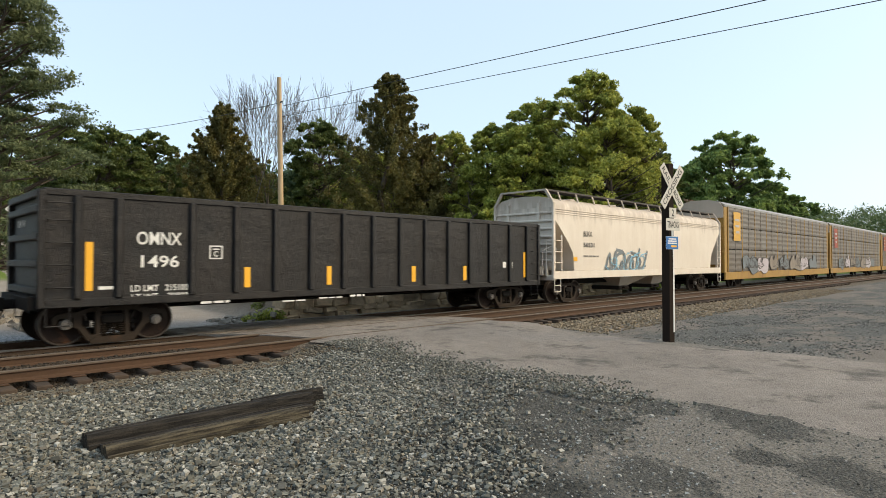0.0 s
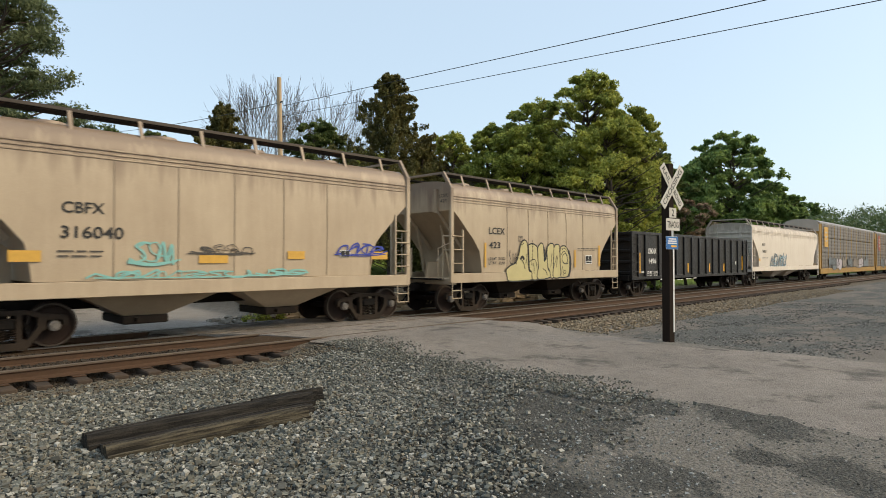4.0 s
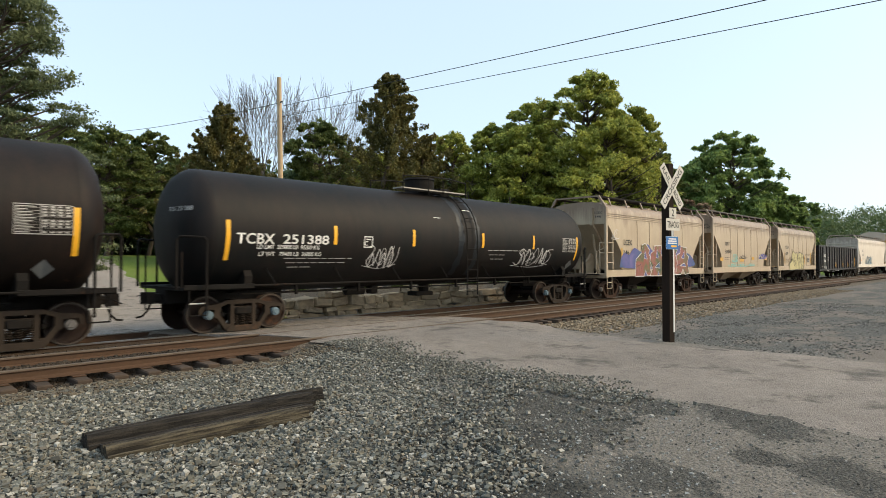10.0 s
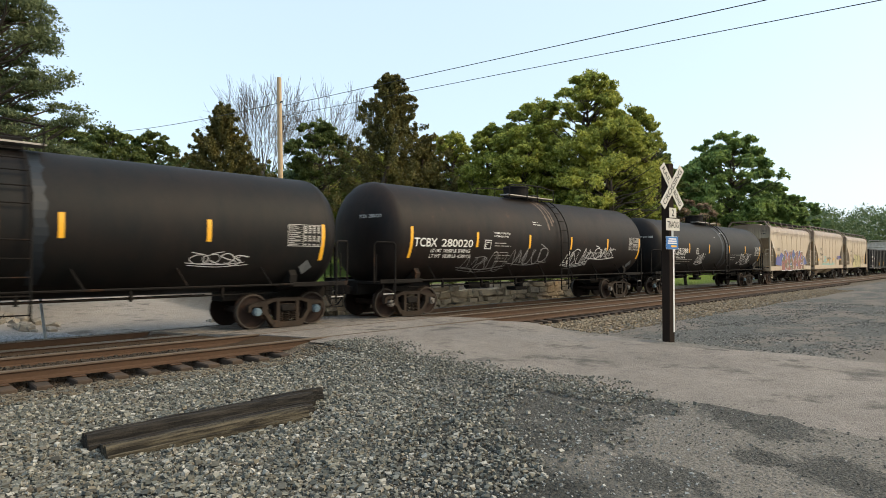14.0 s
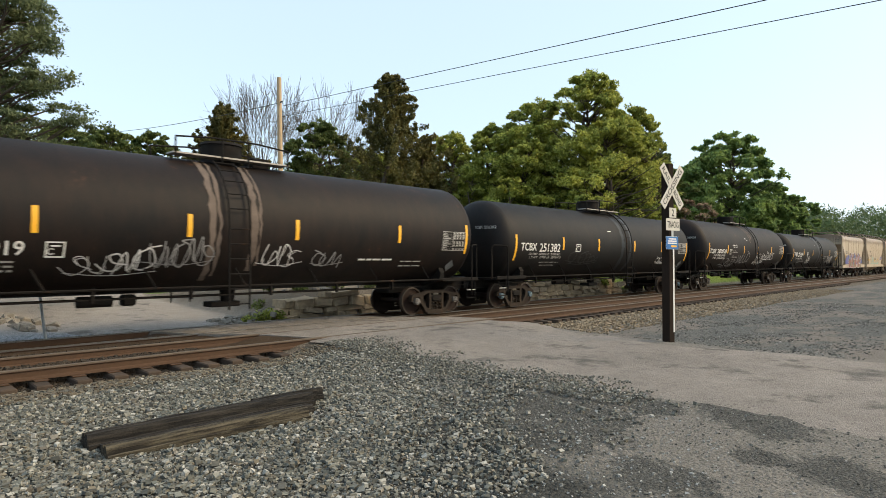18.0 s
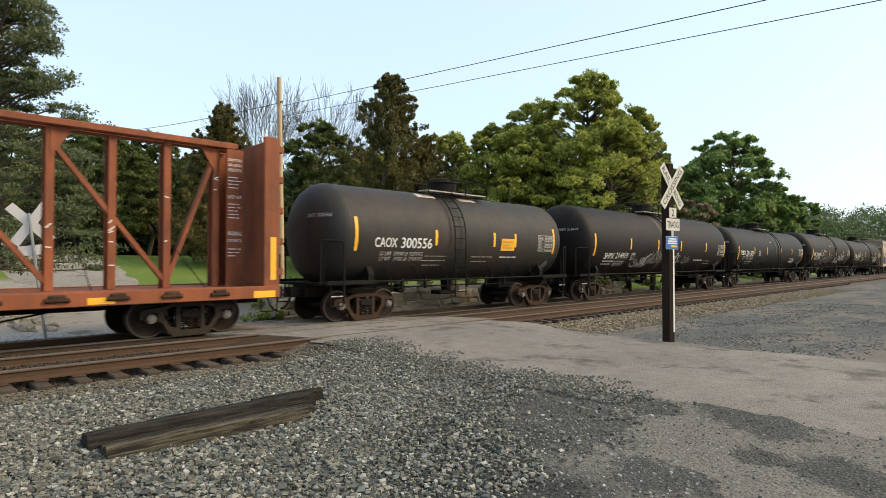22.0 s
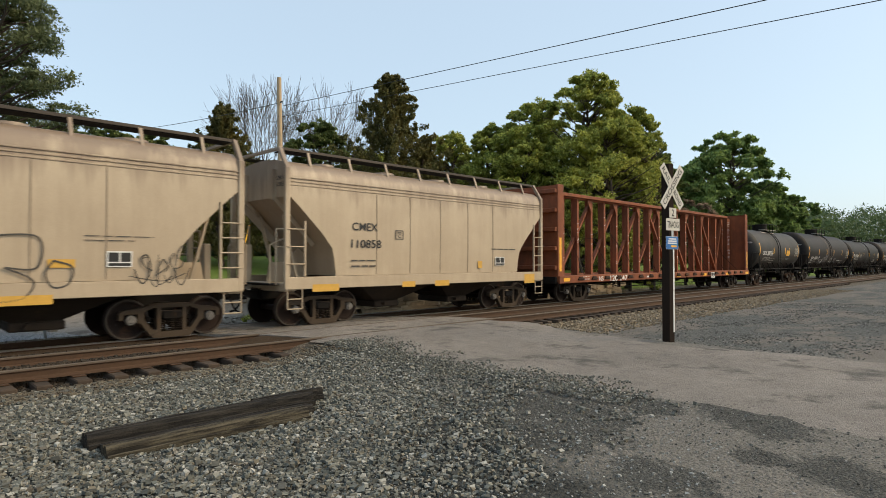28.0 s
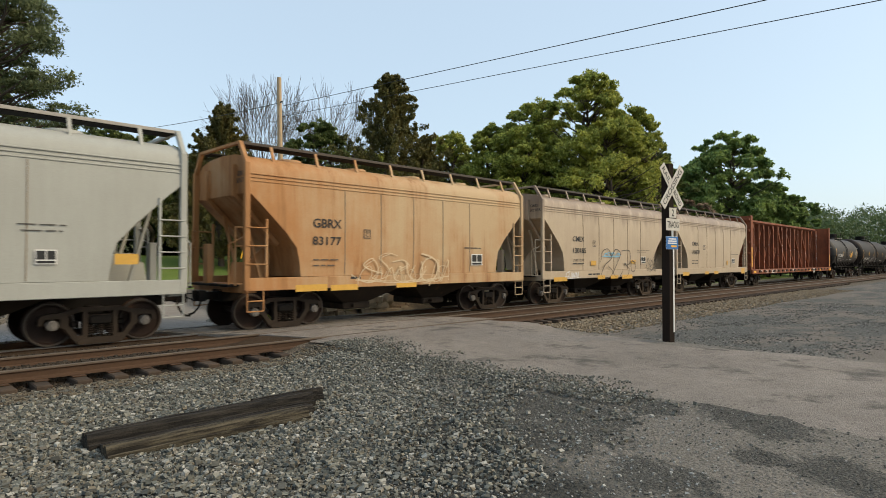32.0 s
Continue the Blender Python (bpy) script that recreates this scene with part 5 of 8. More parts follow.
def cedar(x, y, z, top, width, seed, label="dark olive cedar tree with ragged outline"):
    """Upswept sprays that thin out towards a pointed, ragged top."""
    rng = np.random.default_rng(seed)
    h = top - z
    t = thing("cedar_tree", label, "tree", pose(x, y, z), "trees behind the tracks")
    g = Geo()
    limb(g, (0, 0, -0.3), (0, 0, h * 0.97), 0.02 * h, 0.003 * h, rng, 8, 5)
    cs, rs = [], []
    for i in range(300):
        u = 0.03 + 0.94 * (i / 300)
        az = i * 2.4 + rng.normal() * 0.5
        rad = width / 2 * ((1 - u) ** 0.9 + 0.02) * rng.uniform(0.45, 1.2) + 0.06
        for k in (0.45, 0.7, 0.9, 1.05):
            cs.append((rad * k * math.cos(az), rad * k * math.sin(az), h * u - 0.15 + 0.38 * rad * k ** 1.7 + rng.normal() * 0.12))
            rs.append(max(0.10, width * 0.040 * (1.1 - u * 0.6) * (1.3 - 0.75 * k)))
        if i % 4 == 0:
            limb(g, (0, 0, h * u - 0.1), cs[-1], 0.04, 0.01, rng, 4, 2)
    part("trunk", g, M["bark"], t, smooth=60)
    part("crown", leaves("crown", rng, cs, rs, 72, 0.14, 1.3, 0.0, True, 1.1, None, 2.3), M["leaf_cedar"], t)
    return t


def bare_tree(x, y, z, top, width, seed):
    """Limbs that fan up and out from a short trunk and fork into fine twigs."""
    rng = np.random.default_rng(seed)
    h = top - z
    t = thing("bare_tree", "leafless grey tree with fine branching twigs", "tree", pose(x, y, z), "trees behind the tracks")
    g = Geo()

    def grow(p, d, length, r, depth):
        mid_ = p + d * length * 0.5 + Vector(rng.normal(size=3)) * length * 0.035
        q = p + d * length
        sides = 6 if depth < 2 else 3
        g.cyl(p, mid_, r, r * 0.86, sides, False)
        g.cyl(mid_, q, r * 0.86, r * 0.72, sides, False)
        if depth >= 7:
            return
        for k in range(5 if depth == 0 else (3 if depth < 4 else 2)):
            side = Vector(rng.normal(size=3))
            side = (side - d * side.dot(d)).normalized()
            spread = (0.55 if depth < 2 else 0.50) * rng.uniform(0.5, 1.25)
            nd = (d + side * spread + Vector((0, 0, 0.05))).normalized()
            at_ = q if k == 0 else p + d * length * rng.uniform(0.55, 1.0)
            grow(at_, nd, length * rng.uniform(0.70, 0.86), max(0.018, r * 0.60), depth + 1)
    grow(Vector((0, 0, -0.3)), Vector((0, 0, 1)), h * 0.26, 0.010 * h, 0)
    zs = [v[2] for v in g.v]
    xs = sorted(abs(v[0]) for v in g.v)
    kz, kx = (h + 0.3) / (max(zs) + 0.3), (width / 2) / xs[int(len(xs) * 0.95)]
    g.v = [(a * kx, b * kx, (c + 0.3) * kz - 0.3) for a, b, c in g.v]
    part("trunk", g, M["twig"], t, smooth=60)
    return t


TREES = [
    ("w", 3.3, 11.6, 15.6, 9.8),
    ("d", 4.2, 26.5, 15.0, 5.0),
    ("d", 14.7, 38.8, 13.0, 7.0),
    ("d", 19.0, 41.7, 13.9, 5.7),
    ("d", 12.3, 43.5, 13.7, 7.2),
    ("c", 19.9, 28.4, 14.0, 10.5),
    ("b", 27.6, 35.6, 20.0, 8.4),
    ("b", 33.0, 34.8, 20.2, 9.6),
    ("d", 28.5, 28.2, 14.3, 5.9),
    ("c", 29.0, 19.2, 16.4, 13.5),
    ("c", 32.3, 18.9, 12.0, 8.0),
    ("d", 36.0, 19.5, 13.0, 5.8),
    ("d", 36.0, 15.0, 13.0, 5.4),
    ("d", 38.2, 12.1, 14.9, 6.0),
    ("d", 37.7, 7.4, 15.8, 7.8),
    ("d", 40.9, 5.9, 13.7, 5.9),
    ("d", 50.0, 7.6, 11.7, 4.5),
    ("s", 30.6, 8.9, 7.4, 5.6),
    ("s", 31.4, 4.3, 5.9, 4.2),
    ("s", 31.2, 12.9, 8.3, 4.4),
    ("k", 71.1, 8.5, 16.6, 11.0),
    ("k", 68.9, 11.6, 13.0, 7.2),
    ("k", 77.0, 6.6, 11.4, 6.1),
    ("k", 85.4, 6.1, 10.3, 5.8),
    ("d", 24.2, 46.1, 12.6, 7.0),
    ("d", 29.3, 43.9, 12.7, 7.2),
    ("d", 36.3, 32.5, 13.3, 7.4),
    ("d", 36.2, 5.0, 11.6, 8.5),
    ("d", 34.5, 10.5, 11.8, 8.0),
    ("d", 40.5, 3.9, 10.8, 6.0),
    ("d", 33.5, 24.0, 11.0, 6.5),
    ("s", 38.0, 4.3, 6.2, 5.0),
    ("p", 50.5, 5.6, 7.2, 5.2),
]
for i, (ty, x, y, top, w) in enumerate(TREES):
    z = gz(x, y)
    if ty == "w":
        broadleaf(x, y, z, top, w, 100 + i, "leaf_dark", "large spreading tree with fine layered foliage", 250, 64, 0.09, 0.10, True)
    elif ty == "d":
        broadleaf(x, y, z, top, w, 100 + i, "leaf_light" if 30 < x < 45 else "leaf")
    elif ty == "k":
        broadleaf(x, y, z, top, w, 100 + i, "leaf_round", "dense dark green rounded tree", 120, 75, 0.32, 0.04)
    elif ty == "s":
        broadleaf(x, y, z, top, w, 100 + i, "leaf_light", "low bright green understory tree", 34, 75, 0.2, 0.02)
    elif ty == "p":
        broadleaf(x, y, z, top, w, 100 + i, "leaf_pink", "low flowering tree with pinkish blossom", 40, 80, 0.2, 0.15)
    elif ty == "c":
        cedar(x, y, z, top, w, 100 + i)
    else:
        bare_tree(x, y, z, top, w, 100 + i)

# far woods along the horizon and the thicket that closes the lawn
rng = np.random.default_rng(77)
cs, rs = [], []
for i in range(1500):
    u = rng.random()
    near = u < 0.60
    az = radians(3 + 58 * u / 0.60) if near else radians(61 + 30 * (u - 0.60) / 0.40)
    d = rng.uniform(66, 90) if near else rng.uniform(120, 300)
    x, y = d * math.sin(az), -15 + d * math.cos(az)
    hgt = rng.uniform(0.3, 9.5) if near else rng.uniform(0.5, 17) * (d / 230)
    cs.append((x, y, gz(x, y) + hgt))
    rs.append(2.3 if near else 4.2)
woods = new("far_woods", leaves("far_woods", rng, cs, rs, 190, 0.62, 0.8))
woods.data.materials.append(M["leaf_far"])
tagged(woods, "distant green woods along the line", "woods", kind="stuff")
# ---- pole, wires, signs, discarded crossing rubber, stone wall ----
M["pole"] = plain("weathered_pale_pole_wood", (0.46, 0.33, 0.20), 0.85, 0.0, 0.2, 3.0, 0.3)
M["post"] = paint("creosoted_post_wood", (0.020, 0.014, 0.011), (0.036, 0.026, 0.019), 0.7, 0.0, 0.95, 0.06, 1.0, 0.08)
M["sign"] = plain("weathered_white_sign_sheet", (0.56, 0.52, 0.45), 0.6, 0.0, 0.22, 5.0)
M["sign_back"] = plain("bare_pale_sign_back", (0.80, 0.78, 0.74), 0.5, 0.0, 0.08, 3.0)
M["blue"] = plain("blue_sign_sheet", (0.02, 0.13, 0.36), 0.45, 0.0, 0.08)
M["galv"] = plain("galvanised_steel", (0.45, 0.46, 0.46), 0.45, 0.6, 0.15)


def streaked(name, base, dust):
    """Old rubber: mud dried in long streaks along the piece, cuts and grit."""
    n = Nodes(name)
    long_ = n.noise(5.0, n.coords((0.35, 5.0, 5.0), shift=False), 6, 0.7)
    grit = n.noise(60, n.coords(), 4, 0.7)
    col = n.mix(n.ramp(long_, 0.42, 0.62), c4(base), c4(dust))
    col = n.mix(n.math("MULTIPLY", n.ramp(grit, 0.5, 0.7), 0.5), col, c4([x * 0.35 for x in base]))
    return n.done(col, 0.85, 0.0, n.math("ADD", long_, n.math("MULTIPLY", grit, 0.4)), 0.8, 0.02, 0.2)


M["rubber"] = streaked("dusty_black_crossing_rubber", (0.011, 0.010, 0.009), (0.042, 0.036, 0.029))
M["rubber_tan"] = streaked("mud_stained_crossing_rubber", (0.020, 0.017, 0.013), (0.11, 0.092, 0.062))
M["wire"] = plain("black_cable", (0.06, 0.06, 0.06), 0.6)

pole = thing("utility_pole", "pale weathered wooden utility pole without crossarm", "utility pole", pose(16.85, 14.3, 0))
part("shaft", Geo().cyl((0.08, 0, 0.3), (-0.12, 0.08, 12.05), 0.17, 0.12, 14), M["pole"], pole, smooth=50)
part("bracket", Geo().cyl((-0.1, -0.08, 10.65), (-0.1, -0.3, 10.65), 0.04, 0.04, 8), M["wire"], pole)

part("guy_wire", Geo().cyl((-0.1, 0, 10.2), (-2.3, 0.05, 2.0), 0.014, 0.014, 6), M["wire"], pole)
part("guy_sleeve", Geo().cyl((-1.85, 0.04, 3.7), (-2.32, 0.055, 1.9), 0.045, 0.045, 8), M["yellow"], pole, "yellow plastic guy-wire sleeve")


def cable(a, b, sag, r, label):
    a, b = Vector(a), Vector(b)
    pts = [a.lerp(b, k / 24) - Vector((0, 0, sag * 4 * (k / 24) * (1 - k / 24))) for k in range(25)]
    return solid("overhead_cable", Geo().rings([[(q.x, q.y + r * math.cos(k * 1.257), q.z + r * math.sin(k * 1.257)) if abs((b - a).x) > abs((b - a).y) else (q.x + r * math.cos(k * 1.257), q.y, q.z + r * math.sin(k * 1.257)) for k in range(5)] for q in pts], True, True), M["wire"], label, "cable", group="overhead cables")


cable((16.75, 14.0, 10.39), (17.65, -30.0, 7.53), 0.0, 0.015, "thin black overhead cable crossing above the tracks")
cable((16.75, 14.0, 9.80), (18.43, -30.0, 7.18), 0.0, 0.013, "thin black overhead cable crossing above the tracks")
cable((16.75, 14.2, 10.62), (16.75, 75.0, 18.5), 0.9, 0.02, "black overhead cable running off over the lawn")


def flat_text(text, w, h, material, parent, m, name="lettering"):
    """Letters in the xz plane of m, centred, facing -y."""
    cu = bpy.data.curves.new("text", "FONT")
    cu.body, cu.resolution_u, cu.offset = text, 3, 0.012
    ob = new("text", cu)
    me = bpy.data.meshes.new_from_object(ob.evaluated_get(bpy.context.evaluated_depsgraph_get()))
    bpy.data.objects.remove(ob)
    co = np.array([v.co[:2] for v in me.vertices])
    lo, hi = co.min(0), co.max(0)
    for v, (a, b) in zip(me.vertices, (co - lo) / (hi - lo) - 0.5):
        v.co = m @ Vector((a * w, 0, b * h))
    me.materials.clear()
    return part(name, me, material, parent)


def crossbuck(name, label, at, near):
    c = thing(name, label, "railroad sign", at, "crossing signs")
    if near:
        part("post", Geo().box((-0.10, -0.10, -0.3), (0.10, 0.10, 4.08), 0.012), M["post"], c)
        part("reflective_strip", Geo().box((0.045, -0.106, 0.16), (0.095, -0.1005, 2.14)), M["white"], c)
        zx, blade, y0 = 3.54, 1.22, -0.115
    else:
        part("post", Geo().cyl((0, 0, -0.2), (0, 0, 3.25), 0.035, 0.035, 10), M["galv"], c)
        zx, blade, y0 = 3.0, 1.25, 0.05
    for k, (ang, txt) in enumerate(((-50, "RAILROAD"), (50, "CROSSING"))):
        y = y0 - (0.012 * k if near else -0.012 * k)
        m = pose(0, y, zx, 0, -ang, 0)
        g = Geo().box((-blade / 2, -0.005, -0.115), (blade / 2, 0.005, 0.115), 0.002, m)
        b = part("blade", g, M["sign"] if near else M["sign_back"], c)
        if near:
            if txt == "RAILROAD":
                flat_text("RAIL", 0.42, 0.13, M["black"], b, m @ pose(-0.34, -0.007, 0))
                flat_text("ROAD", 0.42, 0.13, M["black"], b, m @ pose(0.34, -0.007, 0))
            else:
                flat_text("CROSSING", 1.08, 0.13, M["black"], b, m @ pose(0, -0.007, 0))
        part("bolt", Geo().cyl((0, y - 0.02, zx), (0, y + 0.02, zx), 0.018, 0.018, 8), M["galv"], c)
    if near:
        s = part("number_panel", Geo().box((-0.11, -0.118, 2.82), (0.17, -0.112, 3.05), 0.002), M["sign"], c)
        flat_text("2", 0.10, 0.16, M["black"], s, pose(0.03, -0.1195, 2.935))
        s = part("tracks_panel", Geo().box((-0.24, -0.119, 2.52), (0.30, -0.113, 2.80), 0.002), M["sign"], c)
        flat_text("TRACKS", 0.46, 0.15, M["black"], s, pose(0.03, -0.1205, 2.66))
        part("bracket", Geo().box((-0.02, -0.112, 2.38), (0.06, -0.104, 2.54)), M["galv"], c)
        s = part("notice_panel", Geo().box((-0.24, -0.118, 2.09), (0.24, -0.112, 2.38), 0.002), M["blue"], c, "blue emergency notice with white lines")
        for z, w in ((2.325, 0.30), (2.275, 0.34), (2.225, 0.36)):
            part("stencil_bar", Geo().box((-w / 2, -0.1195, z - 0.014), (w / 2, -0.1185, z + 0.014)), M["white"], s)
        part("stencil_bar", Geo().box((-0.05, -0.1195, 2.135), (0.17, -0.1185, 2.175)), M["yellow"], s)
        part("rim", Geo().box((-0.245, -0.1125, 2.085), (0.245, -0.1105, 2.385)), M["white"], s)
    else:
        part("number_panel", Geo().box((-0.33, 0.045, 2.20), (0.33, 0.055, 2.45), 0.002), M["sign_back"], c)
    return c


crossbuck("crossbuck_sign", "white railroad crossing sign on a dark wooden post", pose(13.44, -9.28, -0.03, 0, 0, -9), True)
crossbuck("crossbuck_sign", "back of a leaning railroad crossing sign on a steel post", pose(3.47, 2.35, -0.25, 0, -7, -20), False)

# two lengths of old crossing rubber on the ballast
def strip(label, pts, w, h, mat, lip):
    g = Geo()
    prof = [(-w / 2, 0), (-w / 2, h * 0.40), (-w * 0.44, h * 0.44), (-w * 0.41, h * 0.16), (-w * 0.34, h * 0.16), (-w * 0.30, h * 0.78), (-w * 0.22, h * 0.98), (-w * 0.06, h), (-w * 0.03, h * 0.72), (w * 0.04, h * 0.72), (w * 0.07, h * 0.97), (w * 0.28, h * 0.92), (w * 0.32, h * 0.55), (w * 0.40, h * 0.5), (w / 2, h * 0.42), (w / 2, 0)]
    rws = []
    for i, p in enumerate(pts):
        a, b = Vector(pts[max(0, i - 1)]), Vector(pts[min(len(pts) - 1, i + 1)])
        t = (b - a).normalized()
        side = Vector((-t.y, t.x, 0))
        tw = lip * math.sin(i * 0.22 + 0.6)
        rws.append([tuple(Vector(p) + side * u + Vector((0, 0, z + u * tw + 0.003 * math.sin(i * 2.3 + u * 40)))) for u, z in prof])
    g.rings(rws, True, True)
    return solid("crossing_rubber_strip", g, M[mat], label, "rubber strip", group="discarded rubber strips", smooth=25)


def lay(p, q, n=14, bow=0.03, lift=0.0):
    p, q = Vector(p), Vector(q)
    return [tuple(p.lerp(q, k / n) + Vector((0, bow * math.sin(k / n * 3.14), lift * (k / n) + 0.004 * math.sin(k * 1.7)))) for k in range(n + 1)]


strip("dark dusty length of crossing rubber lying on ballast", lay((1.74, -8.22, -0.19), (4.42, -8.30, -0.15), bow=0.05), 0.30, 0.17, "rubber", 0.05)
# Added strip: its low black shape stands in for the dark gap between lengths.
strip("low black strip added as the dark gap between rubber lengths", lay((1.84, -8.45, -0.20), (4.30, -8.50, -0.18), bow=0.05), 0.22, 0.09, "rubber", -0.06)
strip("mud-stained length of crossing rubber lying on ballast", lay((1.80, -8.66, -0.21), (4.06, -8.76, -0.19), bow=0.03), 0.30, 0.15, "rubber_tan", -0.10)
strip("short dark length of crossing rubber on ballast", lay((3.7, -8.06, -0.16), (4.70, -8.14, -0.14), 6), 0.16, 0.15, "rubber", 0.0)


# ---- dry stone wall behind the train ----
def rock_material(name, a, b):
    n = Nodes(name)
    v = n.coords()
    r = n.put("ShaderNodeObjectInfo").outputs["Random"]
    big, fine = n.noise(2.2, v, 7, 0.65), n.noise(26, v, 4, 0.7)
    col = n.mix(r, c4(a), c4(b))
    col = n.mix(n.math("MULTIPLY", n.ramp(big, 0.4, 0.7), 0.6), col, c4((0.12, 0.10, 0.075)))
    col = n.mix(n.math("MULTIPLY", n.ramp(fine, 0.4, 0.8), 0.4), col, c4((0.36, 0.31, 0.24)))
    return n.done(col, 0.92, 0.0, n.math("ADD", big, n.math("MULTIPLY", fine, 0.3)), 0.7, 0.04, 0.2)


M["rock"] = rock_material("tan_grey_wall_stone", (0.60, 0.44, 0.27), (0.42, 0.32, 0.21))
M["rubble"] = rock_material("pale_rubble_stone", (0.30, 0.28, 0.245), (0.22, 0.20, 0.17))


def stone_mesh(seed):
    rng = random.Random(seed)
    bm = bmesh.new()
    bmesh.ops.create_cube(bm, size=1.0)
    bmesh.ops.bevel(bm, geom=bm.edges[:], offset=0.14, segments=1, affect="EDGES")
    for v in bm.verts:
        v.co += Vector((rng.uniform(-0.09, 0.09), rng.uniform(-0.09, 0.09), rng.uniform(-0.09, 0.09)))
    me = bpy.data.meshes.new("stone")
    bm.to_mesh(me)
    bm.free()
    return me


STONES = [stone_mesh(k) for k in range(8)]
RUBBLE = [me.copy() for me in STONES]
for me in STONES:
    me.materials.append(M["rock"])
for me in RUBBLE:
    me.materials.append(M["rubble"])
wall = solid("stone_wall", Geo().box((10.6, 3.35, -0.5), (34.0, 3.9, 0.42)), M["rock"], "low dry stone retaining wall of rough tan blocks", "stone wall", kind="structure")
rnd = random.Random(9)
z = -0.42
for course in range(4):
    x = 10.3 + rnd.uniform(0, 0.3)
    hh = (0.30, 0.22, 0.34, 0.24)[course]
    while x < 34:
        w = rnd.uniform(0.35, 1.25)
        if not (course == 3 and rnd.random() < 0.35):
            q = part("stone", STONES[rnd.randrange(8)], None, wall, at=pose(x + w / 2, 3.30 + rnd.uniform(-0.06, 0.06), z + hh / 2, rnd.uniform(-6, 6), rnd.uniform(-9, 9), rnd.uniform(-8, 8)))
            q.scale = (w * rnd.uniform(0.92, 1.1), 0.5, hh * rnd.uniform(0.85, 1.3))
        x += w
    z += hh
# loose rubble beside the far road and along the top of the bank
for k in range(46):
    if k < 26:
        x, y, s = rnd.uniform(1.2, 4.6), rnd.uniform(4.6, 8.5), rnd.uniform(0.15, 0.42)
        x = min(x, 4.6)
    else:
        x, y, s = rnd.uniform(9.9, 16.5), rnd.uniform(3.8, 5.2), rnd.uniform(0.12, 0.35)
    ob = tagged(new("boulder", RUBBLE[k % 8]), "rough pale grey boulder lying by the road" if k < 26 else "small pale stone on the bank above the wall", "boulder", "loose boulders")
    ob.matrix_basis = pose(x, y, gz(x, y) + s * 0.18, rnd.uniform(-20, 20), rnd.uniform(-20, 20), rnd.uniform(0, 180))
    ob.scale = (s, s * rnd.uniform(0.6, 0.9), s * rnd.uniform(0.45, 0.7))


for k in range(44):
    x, y, s_ = rnd.uniform(8.3, 10.3), rnd.uniform(2.9, 4.3), rnd.uniform(0.10, 0.30)
    ob = tagged(new("boulder", RUBBLE[k % 8]), "pale broken rock heaped at the end of the wall", "boulder", "loose boulders")
    ob.matrix_basis = pose(x, y, gz(x, y) + s_ * 0.2 + 0.16 * max(0.0, x - 8.9), rnd.uniform(-20, 20), rnd.uniform(-20, 20), rnd.uniform(0, 180))
    ob.scale = (s_, s_ * rnd.uniform(0.6, 0.9), s_ * rnd.uniform(0.5, 0.8))
big = tagged(new("boulder", RUBBLE[3]), "large rounded grey boulder beside the far road", "boulder", "loose boulders")
big.matrix_basis = pose(7.0, 30.0, gz(7.0, 30.0) + 0.45, 5, 8, 30)
big.scale = (1.7, 1.4, 1.5)


# weeds at the foot of the wall and along the bank
def weeds(name, label, spots, seed, size, mat):
    rng = np.random.default_rng(seed)
    cs = [(x, y, gz(x, y) + h * 0.4) for x, y, r, h in spots]
    ob = new(name, leaves(name, rng, cs, [r for x, y, r, h in spots], 160, size, 0.8))
    ob.data.materials.append(M[mat])
    return tagged(ob, label, "weeds", kind="stuff")


weeds("weeds", "green weeds at the foot of the wall", [(9.7, 3.0, 0.30, 0.5), (10.0, 3.1, 0.32, 0.6), (10.35, 3.0, 0.25, 0.5), (9.3, 3.2, 0.2, 0.3)], 3, 0.09, "leaf_light")
weeds("bank_weeds", "straggling weeds along the top of the bank", [(10.5 + 0.55 * k, 4.6 + 0.5 * math.sin(k * 2.1), 0.35, 0.3 + 0.3 * ((k * 7) % 3)) for k in range(42)], 4, 0.10, "leaf")
# ---- lettering, reflectors and graffiti on the cars ----
def on_side(y, tank, z, lift=0.0):
    return (y if tank is None else -math.sqrt(max(0.01, tank[1] ** 2 - (z - tank[0]) ** 2)) - 0.010) - lift


def decal(box, material, parent, y=None, tank=None, name="reflective_decal"):
    x0, z0, x1, z1 = box
    g = Geo()
    zz = np.linspace(z0, z1, 5 if tank else 2)
    g.rings([[(x0, on_side(y, tank, z), z), (x1, on_side(y, tank, z), z)] for z in zz], False)
    return part(name, g, material, parent)


